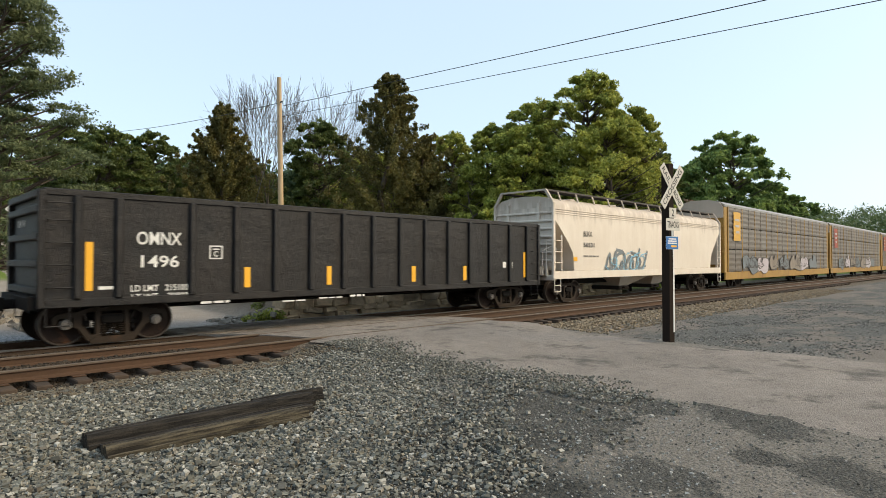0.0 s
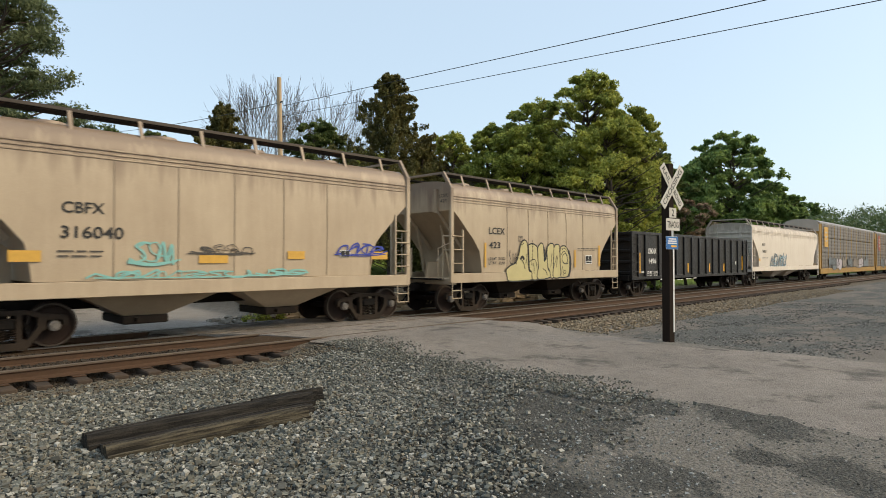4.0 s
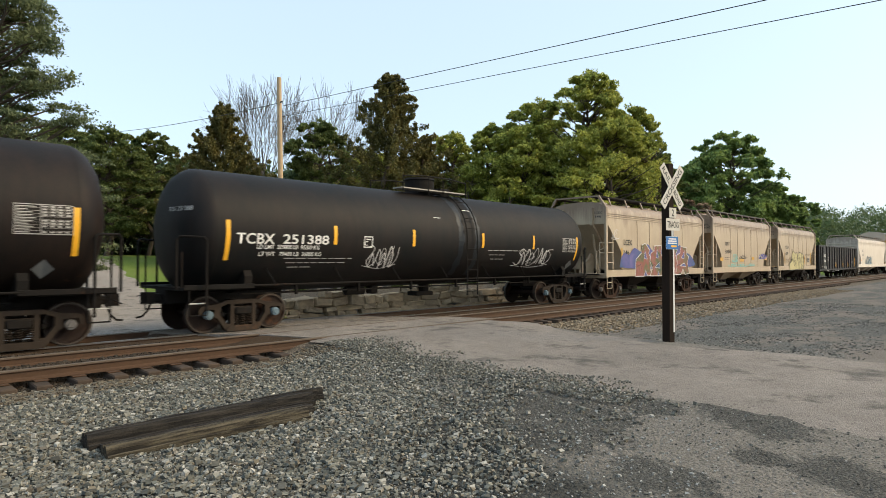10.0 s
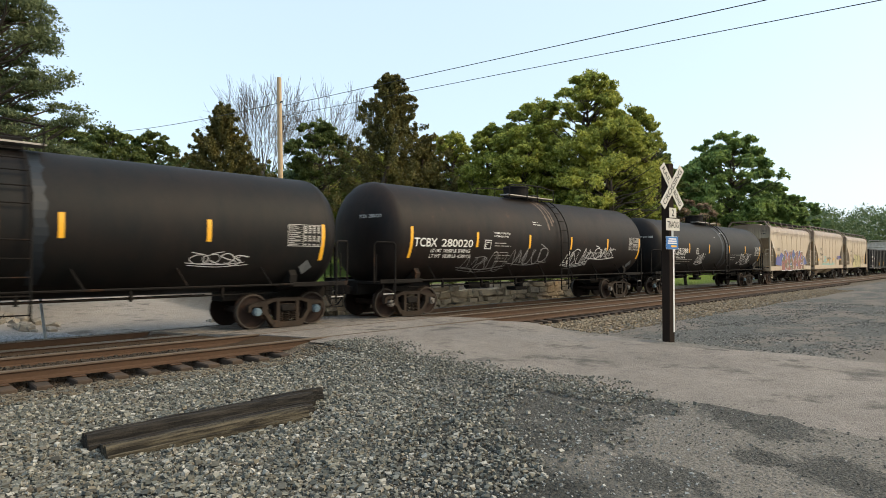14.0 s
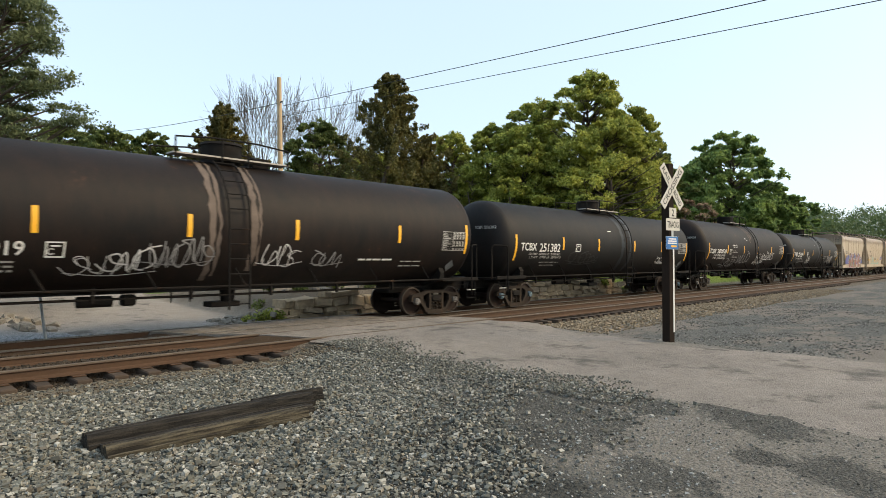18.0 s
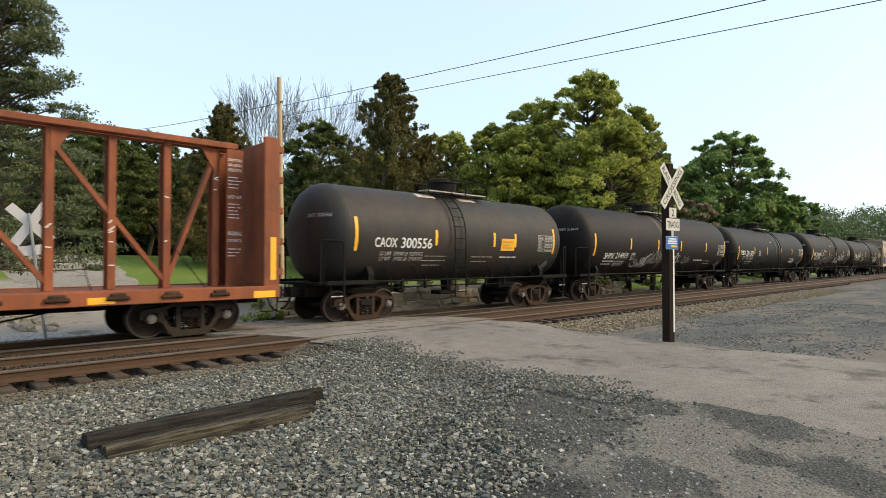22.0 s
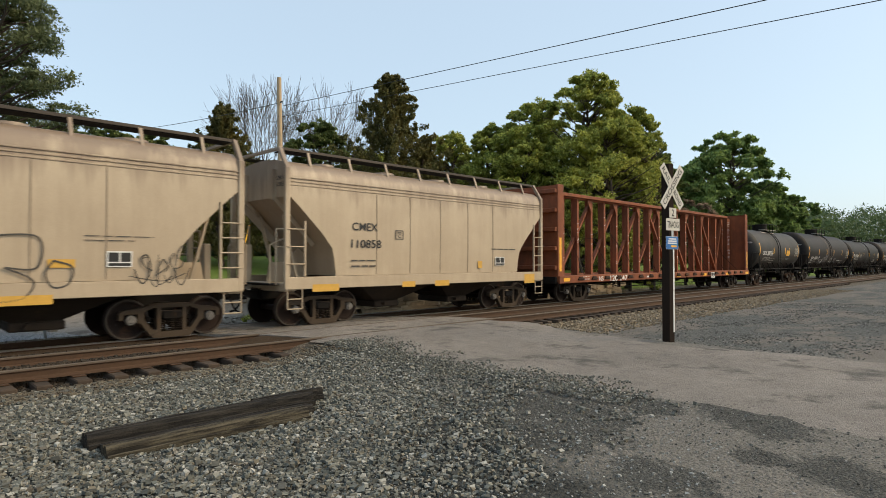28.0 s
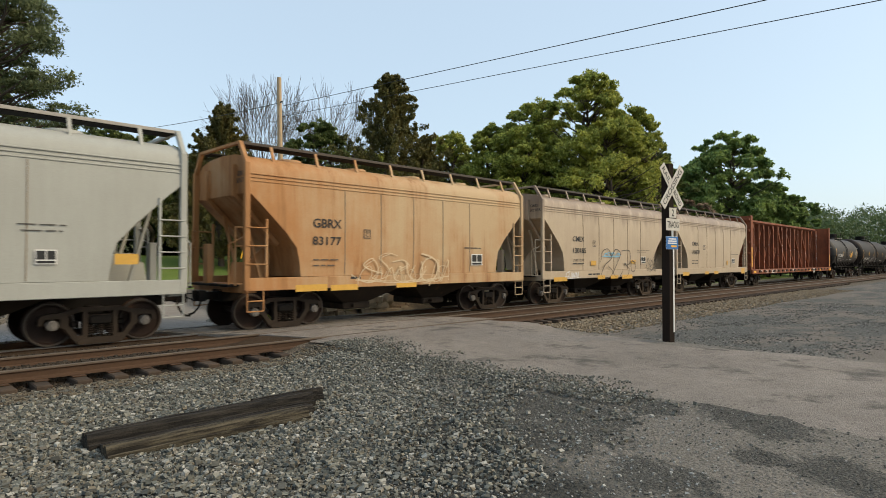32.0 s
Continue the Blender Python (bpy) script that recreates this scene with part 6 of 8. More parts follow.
def plate(kind, box, parent, y=None, tank=None):
    x0, z0, x1, z1 = box
    w, h = x1 - x0, z1 - z0

    def rect(a, b, c, d, lift=0.0):
        if tank:
            lift += ((d - b) * h) ** 2 / (8 * tank[1])   # clear of the shell between the edges
        za, zb = z0 + b * h, z0 + d * h
        return [(x0 + a * w, on_side(y, tank, za, lift), za), (x0 + c * w, on_side(y, tank, za, lift), za), (x0 + c * w, on_side(y, tank, zb, lift), zb), (x0 + a * w, on_side(y, tank, zb, lift), zb)]

    def quads(rs, m, name, par, lift=0.0):
        g = Geo()
        for r in rs:
            g.add(rect(*r, lift), [(0, 1, 2, 3)])
        return part(name, g, M[m], par)
    if kind == "q":
        m = "white" if tank or parent is GON else "dark_grey"
        p = quads([(0, 0, 1, 0.09), (0, 0.91, 1, 1), (0, 0.09, 0.09, 0.91), (0.91, 0.09, 1, 0.91), (0.25, 0.68, 0.75, 0.78)], m, "stencil_frame", parent)
        bx = (x0 + 0.33 * w, z0 + 0.18 * h, x0 + 0.67 * w, z0 + 0.58 * h)
        written("C", bx, M[m], p, y=y, tank=tank)
    elif kind == "p":
        p = quads([(0, 0, 1, 1)], "white", "data_stencil", parent)
        quads([(0.06, 0.32, 0.48, 0.92), (0.54, 0.32, 0.94, 0.92), (0.06, 0.06, 0.94, 0.24)], "black", "stencil_block", p, 0.003)
    elif kind == "P":
        p = quads([(0, 0, 1, 1)], "white", "data_plate", parent)
        quads([(0.08, 0.38, 0.45, 0.9), (0.55, 0.38, 0.92, 0.9), (0.15, 0.1, 0.85, 0.25)], "black", "stencil_block", p, 0.003)
    elif kind == "g":
        p = quads([(0, 0, 1, 0.025), (0, 0.975, 1, 1), (0, 0.025, 0.01, 0.975), (0.99, 0.025, 1, 0.975), (0.44, 0.025, 0.452, 0.975)], "white_faint", "data_table", parent)
        rnd = random.Random(int(x0 * 100))
        for k in range(10):
            zk = 0.90 - 0.094 * k
            cells = [(0.03, zk, 0.03 + rnd.uniform(0.15, 0.34), zk + 0.03)] + [(a, zk, a + rnd.uniform(0.07, 0.10), zk + 0.05) for a in (0.47, 0.60, 0.73, 0.86) if k not in (4, 8)]
            quads(cells + [(0.0, zk - 0.030, 1.0, zk - 0.022)], "white_faint", "stencil_bar", p)
    else:
        p = quads([(0, 0, 1, 1)], "yellow", "warning_plate", parent)
        quads([(0.1, 0.7, 0.9, 0.85), (0.1, 0.4, 0.6, 0.55), (0.1, 0.15, 0.8, 0.3)], "ochre", "stencil_bar", p, 0.020 if tank else 0.003)


M["g_yellow"] = plain("pale_yellow_spray_paint", (0.50, 0.43, 0.21), 0.55, 0.0, 0.15, 2.0)
M["g_black"] = plain("black_spray_paint", (0.02, 0.02, 0.02), 0.5)
M["g_white"] = plain("white_spray_paint", (0.62, 0.60, 0.58), 0.55, 0.0, 0.3, 5.0)
M["g_thin"] = plain("thin_white_spray_paint", (0.26, 0.25, 0.245), 0.55, 0.0, 0.4, 4.0)
M["g_soft"] = plain("lavender_white_spray_paint", (0.46, 0.41, 0.43), 0.55, 0.0, 0.15, 3.0)
M["g_lightblue"] = plain("light_blue_spray_paint", (0.20, 0.42, 0.55), 0.55, 0.0, 0.2)
M["g_pale"] = plain("faded_blue_grey_spray_paint", (0.16, 0.18, 0.19), 0.6, 0.0, 0.4, 2.0)
M["g_grey"] = plain("faded_cream_spray_paint", (0.24, 0.20, 0.16), 0.6, 0.0, 0.4, 2.0)
M["placard_red"] = plain("faded_red_placard", (0.35, 0.08, 0.05), 0.6, 0.0, 0.3, 2.0)
M["g_navy"] = plain("blue_marker_paint", (0.03, 0.05, 0.30), 0.5)
M["g_teal"] = plain("faded_teal_spray_paint", (0.22, 0.46, 0.42), 0.6, 0.0, 0.2)


def spray(name, stops, scale):
    n = Nodes(name)
    v = n.coords(shift=False)
    f = n.put("ShaderNodeTexNoise", {"Vector": v, "Scale": scale, "Detail": 3.0, "Roughness": 0.55, "Distortion": 0.6}).outputs["Fac"]
    r = n.put("ShaderNodeValToRGB", {"Fac": f})
    e = r.color_ramp.elements
    e[0].position, e[0].color = stops[0][0], c4(stops[0][1])
    e[1].position, e[1].color = stops[-1][0], c4(stops[-1][1])
    for p, c in stops[1:-1]:
        e.new(p).color = c4(c)
    return n.done(r.outputs["Color"], 0.55)


M["g_cream"] = plain("chalky_cream_spray", (0.60, 0.47, 0.31), 0.8, 0.0, 0.3, 12.0)
M["g_wild"] = spray("red_green_orange_spray_paint", [(0.34, (0.060, 0.080, 0.035)), (0.44, (0.15, 0.115, 0.055)), (0.50, (0.235, 0.075, 0.050)), (0.57, (0.27, 0.095, 0.095)), (0.63, (0.20, 0.135, 0.055)), (0.70, (0.085, 0.115, 0.050))], 1.5)
M["g_cloud"] = spray("blue_violet_spray_cloud", [(0.30, (0.040, 0.085, 0.17)), (0.50, (0.075, 0.080, 0.23)), (0.68, (0.13, 0.11, 0.27))], 1.3)


def shape(pts, material, parent, y, name, lift):
    g = Geo()
    g.add([(x, y - lift, z) for x, z in pts], [tuple(range(len(pts)))])
    return part(name, g, material, parent)


def stroke(pts, width, material, parent, y=None, tank=None, name="paint_stroke", lift=0.0):
    """A painted line; it follows the tank's shell where there is one."""
    g = Geo()
    rws = []
    for i, (x, z) in enumerate(pts):
        a, b = pts[max(0, i - 1)], pts[min(len(pts) - 1, i + 1)]
        d = math.hypot(b[0] - a[0], b[1] - a[1]) or 1.0
        nx, nz = -(b[1] - a[1]) / d * width / 2, (b[0] - a[0]) / d * width / 2
        rws.append([(x - nx, on_side(y, tank, z - nz, lift), z - nz), (x + nx, on_side(y, tank, z + nz, lift), z + nz)])
    g.rings(rws, False)
    return part(name, g, material, parent)


def curve(pts, n=8):
    """A smooth line through the points."""
    out = []
    for i in range(len(pts) - 1):
        p0, p1, p2, p3 = pts[max(0, i - 1)], pts[i], pts[i + 1], pts[min(len(pts) - 1, i + 2)]
        for k in range(n):
            t = k / n
            out.append(tuple(0.5 * (2 * b + (c - a) * t + (2 * a - 5 * b + 4 * c - d) * t * t + (3 * b - a - 3 * c + d) * t ** 3) for a, b, c, d in zip(p0, p1, p2, p3)))
    out.append(pts[-1])
    return out


def graffiti(parent, label):
    g = new("graffiti")
    g.empty_display_size = 0.2
    g.parent = parent
    return tagged(g, label)


def scrawl(parent, box, material, seed, letters=5, width=0.04, y=None, tank=None, label="scrawled tag"):
    """Unreadable tag: slanted hooks, arches and loops that run into one another."""
    rnd = random.Random(seed)
    x0, z0, x1, z1 = box
    g = graffiti(parent, label)
    w, H = (x1 - x0) / letters, z1 - z0
    forms = [[(0.9, 0.9), (0.5, 1.0), (0.25, 0.78), (0.55, 0.52), (0.7, 0.22), (0.35, 0.0), (0.0, 0.18)],
             [(0.0, 0.35), (0.5, 0.5), (0.72, 0.8), (0.42, 0.95), (0.15, 0.55), (0.3, 0.08), (0.7, 0.05), (1.1, 0.4)],
             [(0.0, 0.0), (0.12, 0.7), (0.4, 1.0), (0.55, 0.6), (0.5, 0.05), (0.75, 0.5), (1.0, 0.75), (1.05, 0.1)],
             [(0.25, 1.05), (0.15, 0.45), (0.25, 0.02), (0.6, 0.1), (0.8, 0.5), (0.85, 0.95)],
             [(0.1, 0.1), (0.3, 1.1), (0.5, 0.15), (0.75, 1.0), (0.95, -0.1)],
             [(0.45, 0.95), (0.1, 0.7), (0.15, 0.2), (0.55, 0.05), (0.85, 0.4), (0.7, 0.85), (0.4, 0.95), (0.9, 1.1)]]
    for k in range(letters):
        a = x0 + k * w
        f = forms[rnd.randrange(len(forms))]
        tall, low_ = rnd.uniform(0.62, 1.0), rnd.uniform(0.0, 0.14)
        mirror = rnd.random() < 0.5
        pts = [(a + w * (1.7 * ((1 - u) if mirror else u) - 0.35 + 0.25 * (v - 0.3) + rnd.uniform(-0.08, 0.08)), z0 + H * (low_ + tall * v * 0.88 + rnd.uniform(-0.05, 0.05))) for u, v in f]
        stroke(curve(pts), width * rnd.uniform(0.45, 1.0), M[material], g, y, tank)
        if rnd.random() < 0.6:
            stroke(curve([(p[0] + w * 0.12, p[1] - 0.03) for p in pts[1:4]]), width * 0.5, M[material], g, y, tank)
    for k in range(rnd.randint(1, 3)):
        zz = z0 + H * rnd.uniform(-0.04, 0.22)
        stroke(curve([(x0 - rnd.uniform(0, 0.3), zz + 0.06 * H), ((x0 + x1) / 2, zz - 0.05 * H), (x1 + rnd.uniform(0, 0.25), zz + 0.1 * H)]), width * 0.55, M[material], g, y, tank)
    return g


def bubble(parent, box, y):
    """Fat rounded letters that lean on one another, on a grid of 86 by 35."""
    x0, z0, x1, z1 = box
    g = graffiti(parent, "pale yellow bubble graffiti with black outlines")

    def at_(pts):
        return [(x0 + (x1 - x0) * u / 86, z0 + (z1 - z0) * v / 35) for u, v in pts]
    fills = [
        [(0, 10), (5, 13), (12, 16), (16, 24), (18, 31), (22, 35), (26, 33), (27, 27), (28, 10), (32, 7), (33, 1), (24, 0), (4, 0), (1, 4)],
        [(28, 31), (32, 32), (37, 31), (40, 27), (41, 11), (40, 1), (33, 1), (32, 7), (29, 11)],
        [(41, 11), (40, 27), (42, 31), (45, 33), (48, 30), (49, 18), (50, 17), (52, 20), (53, 27), (54, 11), (57, 7), (57, 2), (40, 1)],
        [(54, 11), (53, 27), (56, 32), (59, 33), (63, 30), (62, 12), (62, 2), (58, 2), (57, 7)],
        [(62, 12), (63, 29), (66, 32), (69, 32), (71, 29), (72, 12), (73, 7), (73, 2), (62, 2)],
        [(72, 12), (72, 28), (76, 31), (81, 30), (85, 24), (86, 14), (85, 5), (82, 2), (73, 2), (73, 7)]]
    for k, f in enumerate(fills):
        ring = curve(at_(f + f[:1]), 4)
        shape(ring[:-1], M["g_yellow"], g, y, "letter_fill", 0.0012 * k)
        stroke(ring, 0.05, M["g_black"], g, y, None, "outline", 0.0012 * k + 0.0008)
    thin = [[(24, 14), (25, 18), (25, 23)], [(32, 13), (33, 24), (33, 35)], [(28, 15), (32, 18), (36, 18), (38, 15), (39, 11)], [(34, 15), (35, 11), (35, 6)],
            [(47, 10), (51, 8), (53, 4)], [(58, 11), (59, 18), (60, 24)], [(62, 11), (65, 17), (67, 22)], [(66, 11), (67, 17), (68, 22)],
            [(73, 22), (77, 26), (81, 23), (83, 16)], [(74, 27), (78, 29), (82, 26)], [(75, 12), (76, 7), (76, 3)], [(76, 16), (80, 14), (84, 15)],
            [(17, 19), (20, 17), (22, 14), (23, 10)], [(4, 18), (4.5, 16), (6, 14.5), (8, 16), (8, 24)], [(10, 15), (10.5, 19), (11, 24)], [(12, 14), (12.5, 19), (13, 24)], [(10, 19), (13, 20)], [(5, 18), (4, 22), (4.5, 26)]]
    for f in thin:
        stroke(curve(at_(f)), 0.032, M["g_black"], g, y, None, "inner_line", 0.009)
    for u, v, r in ((79, 19, 4.5), (78.5, 6.5, 1.5)):
        stroke(at_([(u + r * math.cos(t), v + r * 1.05 * math.sin(t)) for t in np.linspace(0, 6.28, 18)]), 0.03, M["g_black"], g, y, None, "inner_line", 0.010)
    for u, v in ((19.5, 31), (21, 32), (74.5, 28.5), (17.5, 30.5)):
        shape(at_([(u + 0.6 * math.cos(t), v + 0.6 * math.sin(t)) for t in np.linspace(0, 5.5, 8)]), M["g_black"], g, y, "paint_dot", 0.010)
    for f, wd in (([(84, 27), (87, 19), (87, 9), (84, 2)], 0.13), ([(48.5, 29), (49.3, 22), (50.5, 18)], 0.10), ([(17, 18.5), (20, 20.5), (22, 18)], 0.10)):
        stroke(curve(at_(f)), wd, M["g_black"], g, y, None, "outline", 0.011)
    return g


def wildstyle(parent, box, y):
    x0, z0, x1, z1 = box
    w, h = x1 - x0, z1 - z0
    g = graffiti(parent, "large red, green and blue block-letter graffiti with white outlines")
    cloud = [(0.0, 0.22), (0.02, 0.52), (0.06, 0.66), (0.11, 0.60), (0.17, 0.82), (0.26, 0.70), (0.33, 0.95), (0.40, 0.74), (0.50, 0.70), (0.56, 1.0), (0.63, 0.72), (0.72, 0.78), (0.78, 0.97), (0.85, 0.72), (0.93, 0.66), (1.0, 0.42), (0.99, 0.22), (0.6, 0.16), (0.2, 0.16)]
    shape([(x0 - 1.15 + a * (w + 1.75), z0 + (0.08 + b * 0.92) * h) for a, b in curve(cloud, 4)], M["g_cloud"], g, y, "paint_cloud", 0.0)
    forms = [
        ([(-0.05, 0.0), (0.0, 0.52), (0.36, 0.72), (0.40, 0.97), (0.60, 1.02), (0.88, 0.82), (0.83, 0.72), (1.03, 0.40), (0.92, 0.24), (1.0, 0.02), (0.74, 0.0), (0.64, 0.16), (0.50, 0.0)], [[(0.52, 0.55), (0.57, 0.84), (0.72, 0.52)], [(0.50, 0.0), (0.62, 0.2), (0.72, 0.0)]]),
        ([(0.0, 0.0), (0.14, 0.24), (-0.02, 0.46), (0.06, 0.72), (0.26, 0.80), (0.28, 0.95), (0.76, 0.97), (0.72, 0.70), (0.86, 0.55), (1.05, 0.24), (1.0, 0.02), (0.62, -0.01)], [[(0.38, 0.58), (0.46, 0.86), (0.56, 0.56)], [(0.30, 0.26), (0.60, 0.42), (0.66, 0.24)], [(0.48, 0.0), (0.56, 0.16), (0.60, 0.0)]]),
        ([(0.02, 0.0), (-0.06, 0.34), (0.06, 0.62), (0.32, 0.76), (0.30, 0.90), (0.70, 1.0), (0.92, 0.84), (0.80, 0.66), (1.0, 0.30), (1.0, 0.0), (0.66, 0.02), (0.50, 0.24), (0.30, 0.0)], [[(0.44, 0.46), (0.58, 0.80), (0.64, 0.60)], [(0.42, 0.22), (0.58, 0.44), (0.74, 0.18)]]),
        ([(-0.04, 0.02), (0.08, 0.40), (0.02, 0.66), (0.30, 0.74), (0.36, 0.96), (0.82, 0.94), (0.84, 0.70), (1.0, 0.62), (0.90, 0.40), (1.04, 0.04), (0.70, 0.0), (0.52, 0.2), (0.36, 0.0)], [[(0.40, 0.58), (0.66, 0.82), (0.62, 0.54)], [(0.30, 0.30), (0.62, 0.40), (0.80, 0.28)]]),
    ]
    for k, (a, b) in enumerate(((0.07, 0.31), (0.29, 0.54), (0.53, 0.78), (0.74, 0.98))):
        body, gaps = forms[k]

        def at_(u, v):
            return (x0 + w * (a + (b - a) * u), z0 + h * (0.01 + 0.95 * v))
        pts = [at_(u, v) for u, v in body]
        lift = 0.002 + 0.004 * k
        shape(pts, M["g_wild"], g, y, "letter_fill", lift)
        stroke(pts + pts[:1], 0.042, M["g_white"], g, y, None, "outline", lift + 0.001)
        for tri in gaps:
            q = [at_(u, v) for u, v in tri]
            shape(q, M["g_cloud"], g, y, "letter_gap", lift + 0.0015)
            stroke(q + q[:1], 0.03, M["g_white"], g, y, None, "inner_line", lift + 0.002)
        stroke([at_(0.05, 0.30), at_(0.30, 0.36), at_(0.36, 0.22)], 0.03, M["g_black"], g, y, None, "inner_line", lift + 0.002)
    return g


def loops(parent, box, y, material, label):
    """Big thin outlined figures."""
    x0, z0, x1, z1 = box
    w, h = x1 - x0, z1 - z0
    g = graffiti(parent, label)
    figs = [[(0.0, 0.55), (0.05, 0.9), (0.2, 1.0), (0.3, 0.7), (0.12, 0.45), (0.02, 0.1), (0.2, 0.0), (0.33, 0.2), (0.2, 0.42)],
            [(0.3, 0.75), (0.42, 1.0), (0.55, 0.85), (0.45, 0.5), (0.35, 0.15), (0.5, 0.0), (0.62, 0.25)],
            [(0.58, 0.95), (0.82, 0.95), (0.82, 0.5), (0.66, 0.5)], [(0.66, 0.5), (0.8, 0.3), (0.75, 0.05), (0.6, 0.0)],
            [(0.9, 0.6), (1.0, 0.5), (0.98, 0.25), (0.9, 0.2), (0.86, 0.4), (0.9, 0.6)]]
    for f in figs:
        stroke(curve([(x0 + a * w, z0 + b * h) for a, b in f]), 0.035, M[material], g, y)
    return g


written("OMNX", (-6.5, 2.14, -5.55, 2.43), M["white"], GON, y=-1.53)
written("1496", (-6.41, 1.64, -5.6, 1.91), M["white"], GON, y=-1.53)
written("LD LMT   215100", (-6.61, 1.12, -5.39, 1.26), M["white"], GON, y=-1.53)
written("LT WT    70900", (-6.59, 0.96, -5.39, 1.07), M["white"], GON, y=-1.53)
decal((-7.48, 1.17, -7.34, 2.18), M["yellow"], GON, y=-1.53)
decal((-4.02, 1.13, -3.86, 1.63), M["yellow"], GON, y=-1.53)
decal((-1.61, 1.13, -1.46, 1.64), M["yellow"], GON, y=-1.53)
decal((1.54, 1.13, 1.71, 1.62), M["yellow"], GON, y=-1.53)
decal((3.91, 1.12, 4.08, 1.61), M["yellow"], GON, y=-1.53)
decal((7.29, 1.15, 7.53, 2.11), M["yellow"], GON, y=-1.53)
bars([(-8.15, 0.96, -7.22, 1.03)], M["white"], GON, y=-1.53)
bars([(-5.09, 0.89, -4.37, 0.95)], M["white"], GON, y=-1.53)
bars([(-5.09, 0.76, -4.4, 0.86)], M["white"], GON, y=-1.53)
bars([(-7.23, 1.16, -6.93, 1.28)], M["white"], GON, y=-1.53)
bars([(6.05, 1.45, 6.28, 1.83)], M["white"], GON, y=-1.53)
bars([(6.39, 1.45, 6.62, 1.83)], M["white"], GON, y=-1.53)
bars([(-2.52, 0.82, -2.21, 0.96)], M["white"], GON, y=-1.53)
bars([(4.64, 0.89, 5.0, 1.03)], M["white"], GON, y=-1.53)
bars([(5.57, 0.91, 7.97, 1.0)], M["white"], GON, y=-1.53)
bars([(-2.97, 0.71, -2.3, 0.77)], M["white"], GON, y=-1.53)
bars([(-1.86, 0.74, -1.11, 0.8)], M["white"], GON, y=-1.53)
bars([(-0.82, 0.74, -0.32, 0.84)], M["white"], GON, y=-1.53)
plate("q", (-4.9, 1.83, -4.58, 2.15), GON, y=-1.53)
written("BLKX", (-6.86, 2.85, -6.16, 3.07), M["black"], BLKX, y=-1.58)
written("56531", (-6.87, 2.38, -5.98, 2.58), M["black"], BLKX, y=-1.58)
decal((-7.68, 1.78, -7.37, 1.95), M["yellow"], BLKX, y=-1.58)
bars([(-6.87, 1.96, -5.59, 2.03)], M["dark_grey"], BLKX, y=-1.58)
written("LCEX", (-3.66, 2.75, -2.77, 2.99), M["black"], LC423, y=-1.578)
written("423", (-3.66, 2.24, -3.04, 2.47), M["black"], LC423, y=-1.578)
written("LD LMT  232300", (-3.69, 1.81, -2.76, 1.92), M["dark_grey"], LC423, y=-1.578)
written("LT WT   63300", (-3.69, 1.65, -2.76, 1.76), M["dark_grey"], LC423, y=-1.578)
decal((-3.92, 1.55, -3.82, 2.43), M["ochre"], LC423, y=-1.578)
decal((1.9, 1.51, 2.03, 2.25), M["ochre"], LC423, y=-1.578)
decal((3.87, 1.55, 4.03, 2.47), M["ochre"], LC423, y=-1.578)
plate("p", (2.79, 1.66, 3.32, 2.03), LC423, y=-1.578)
bars([(2.17, 2.3, 3.87, 2.34)], M["dark_grey"], LC423, y=-1.578)
bars([(2.17, 2.23, 3.54, 2.26)], M["dark_grey"], LC423, y=-1.578)
plate("q", (-1.95, 2.52, -1.71, 2.73), LC423, y=-1.578)
written("CBFX", (-3.62, 2.76, -2.85, 2.99), M["black"], CBFX, y=-1.578)
written("316040", (-3.64, 2.25, -2.48, 2.5), M["black"], CBFX, y=-1.578)
decal((-4.49, 1.77, -3.96, 1.99), M["ochre"], CBFX, y=-1.578)
decal((-0.87, 1.73, -0.17, 1.92), M["ochre"], CBFX, y=-1.578)
decal((1.44, 1.83, 1.95, 2.04), M["ochre"], CBFX, y=-1.578)
decal((4.2, 1.83, 4.8, 2.06), M["ochre"], CBFX, y=-1.578)
bars([(-3.69, 1.96, -2.83, 2.01)], M["dark_grey"], CBFX, y=-1.578)
bars([(-3.69, 1.86, -2.9, 1.91)], M["dark_grey"], CBFX, y=-1.578)
plate("p", (3.09, 1.89, 3.42, 2.09), CBFX, y=-1.578)
written("LCEX", (-4.05, 2.53, -3.22, 2.8), M["black"], LC146, y=-1.578)
written("146", (-4.05, 2.08, -3.53, 2.29), M["black"], LC146, y=-1.578)
written("LD LMT  228900", (-4.16, 1.64, -3.2, 1.77), M["dark_grey"], LC146, y=-1.578)
written("LT WT   57100", (-4.16, 1.46, -3.2, 1.58), M["dark_grey"], LC146, y=-1.578)
decal((-4.3, 1.41, -4.17, 2.39), M["ochre"], LC146, y=-1.578)
plate("p", (3.34, 1.59, 4.06, 1.94), LC146, y=-1.578)
written("CMEX", (-3.57, 2.66, -2.64, 2.89), M["black"], CM110, y=-1.578)
written("110858", (-3.6, 2.16, -2.51, 2.4), M["black"], CM110, y=-1.578)
bars([(-3.6, 1.77, -2.72, 1.83)], M["dark_grey"], CM110, y=-1.578)
bars([(-3.6, 1.6, -2.72, 1.67)], M["dark_grey"], CM110, y=-1.578)
plate("p", (2.79, 1.62, 3.31, 1.93), CM110, y=-1.578)
plate("q", (-1.96, 2.44, -1.63, 2.72), CM110, y=-1.578)
bars([(2.57, 2.18, 3.95, 2.24)], M["dark_grey"], CM110, y=-1.578)
decal((1.84, 1.53, 2.05, 1.78), M["ochre"], CM110, y=-1.578)
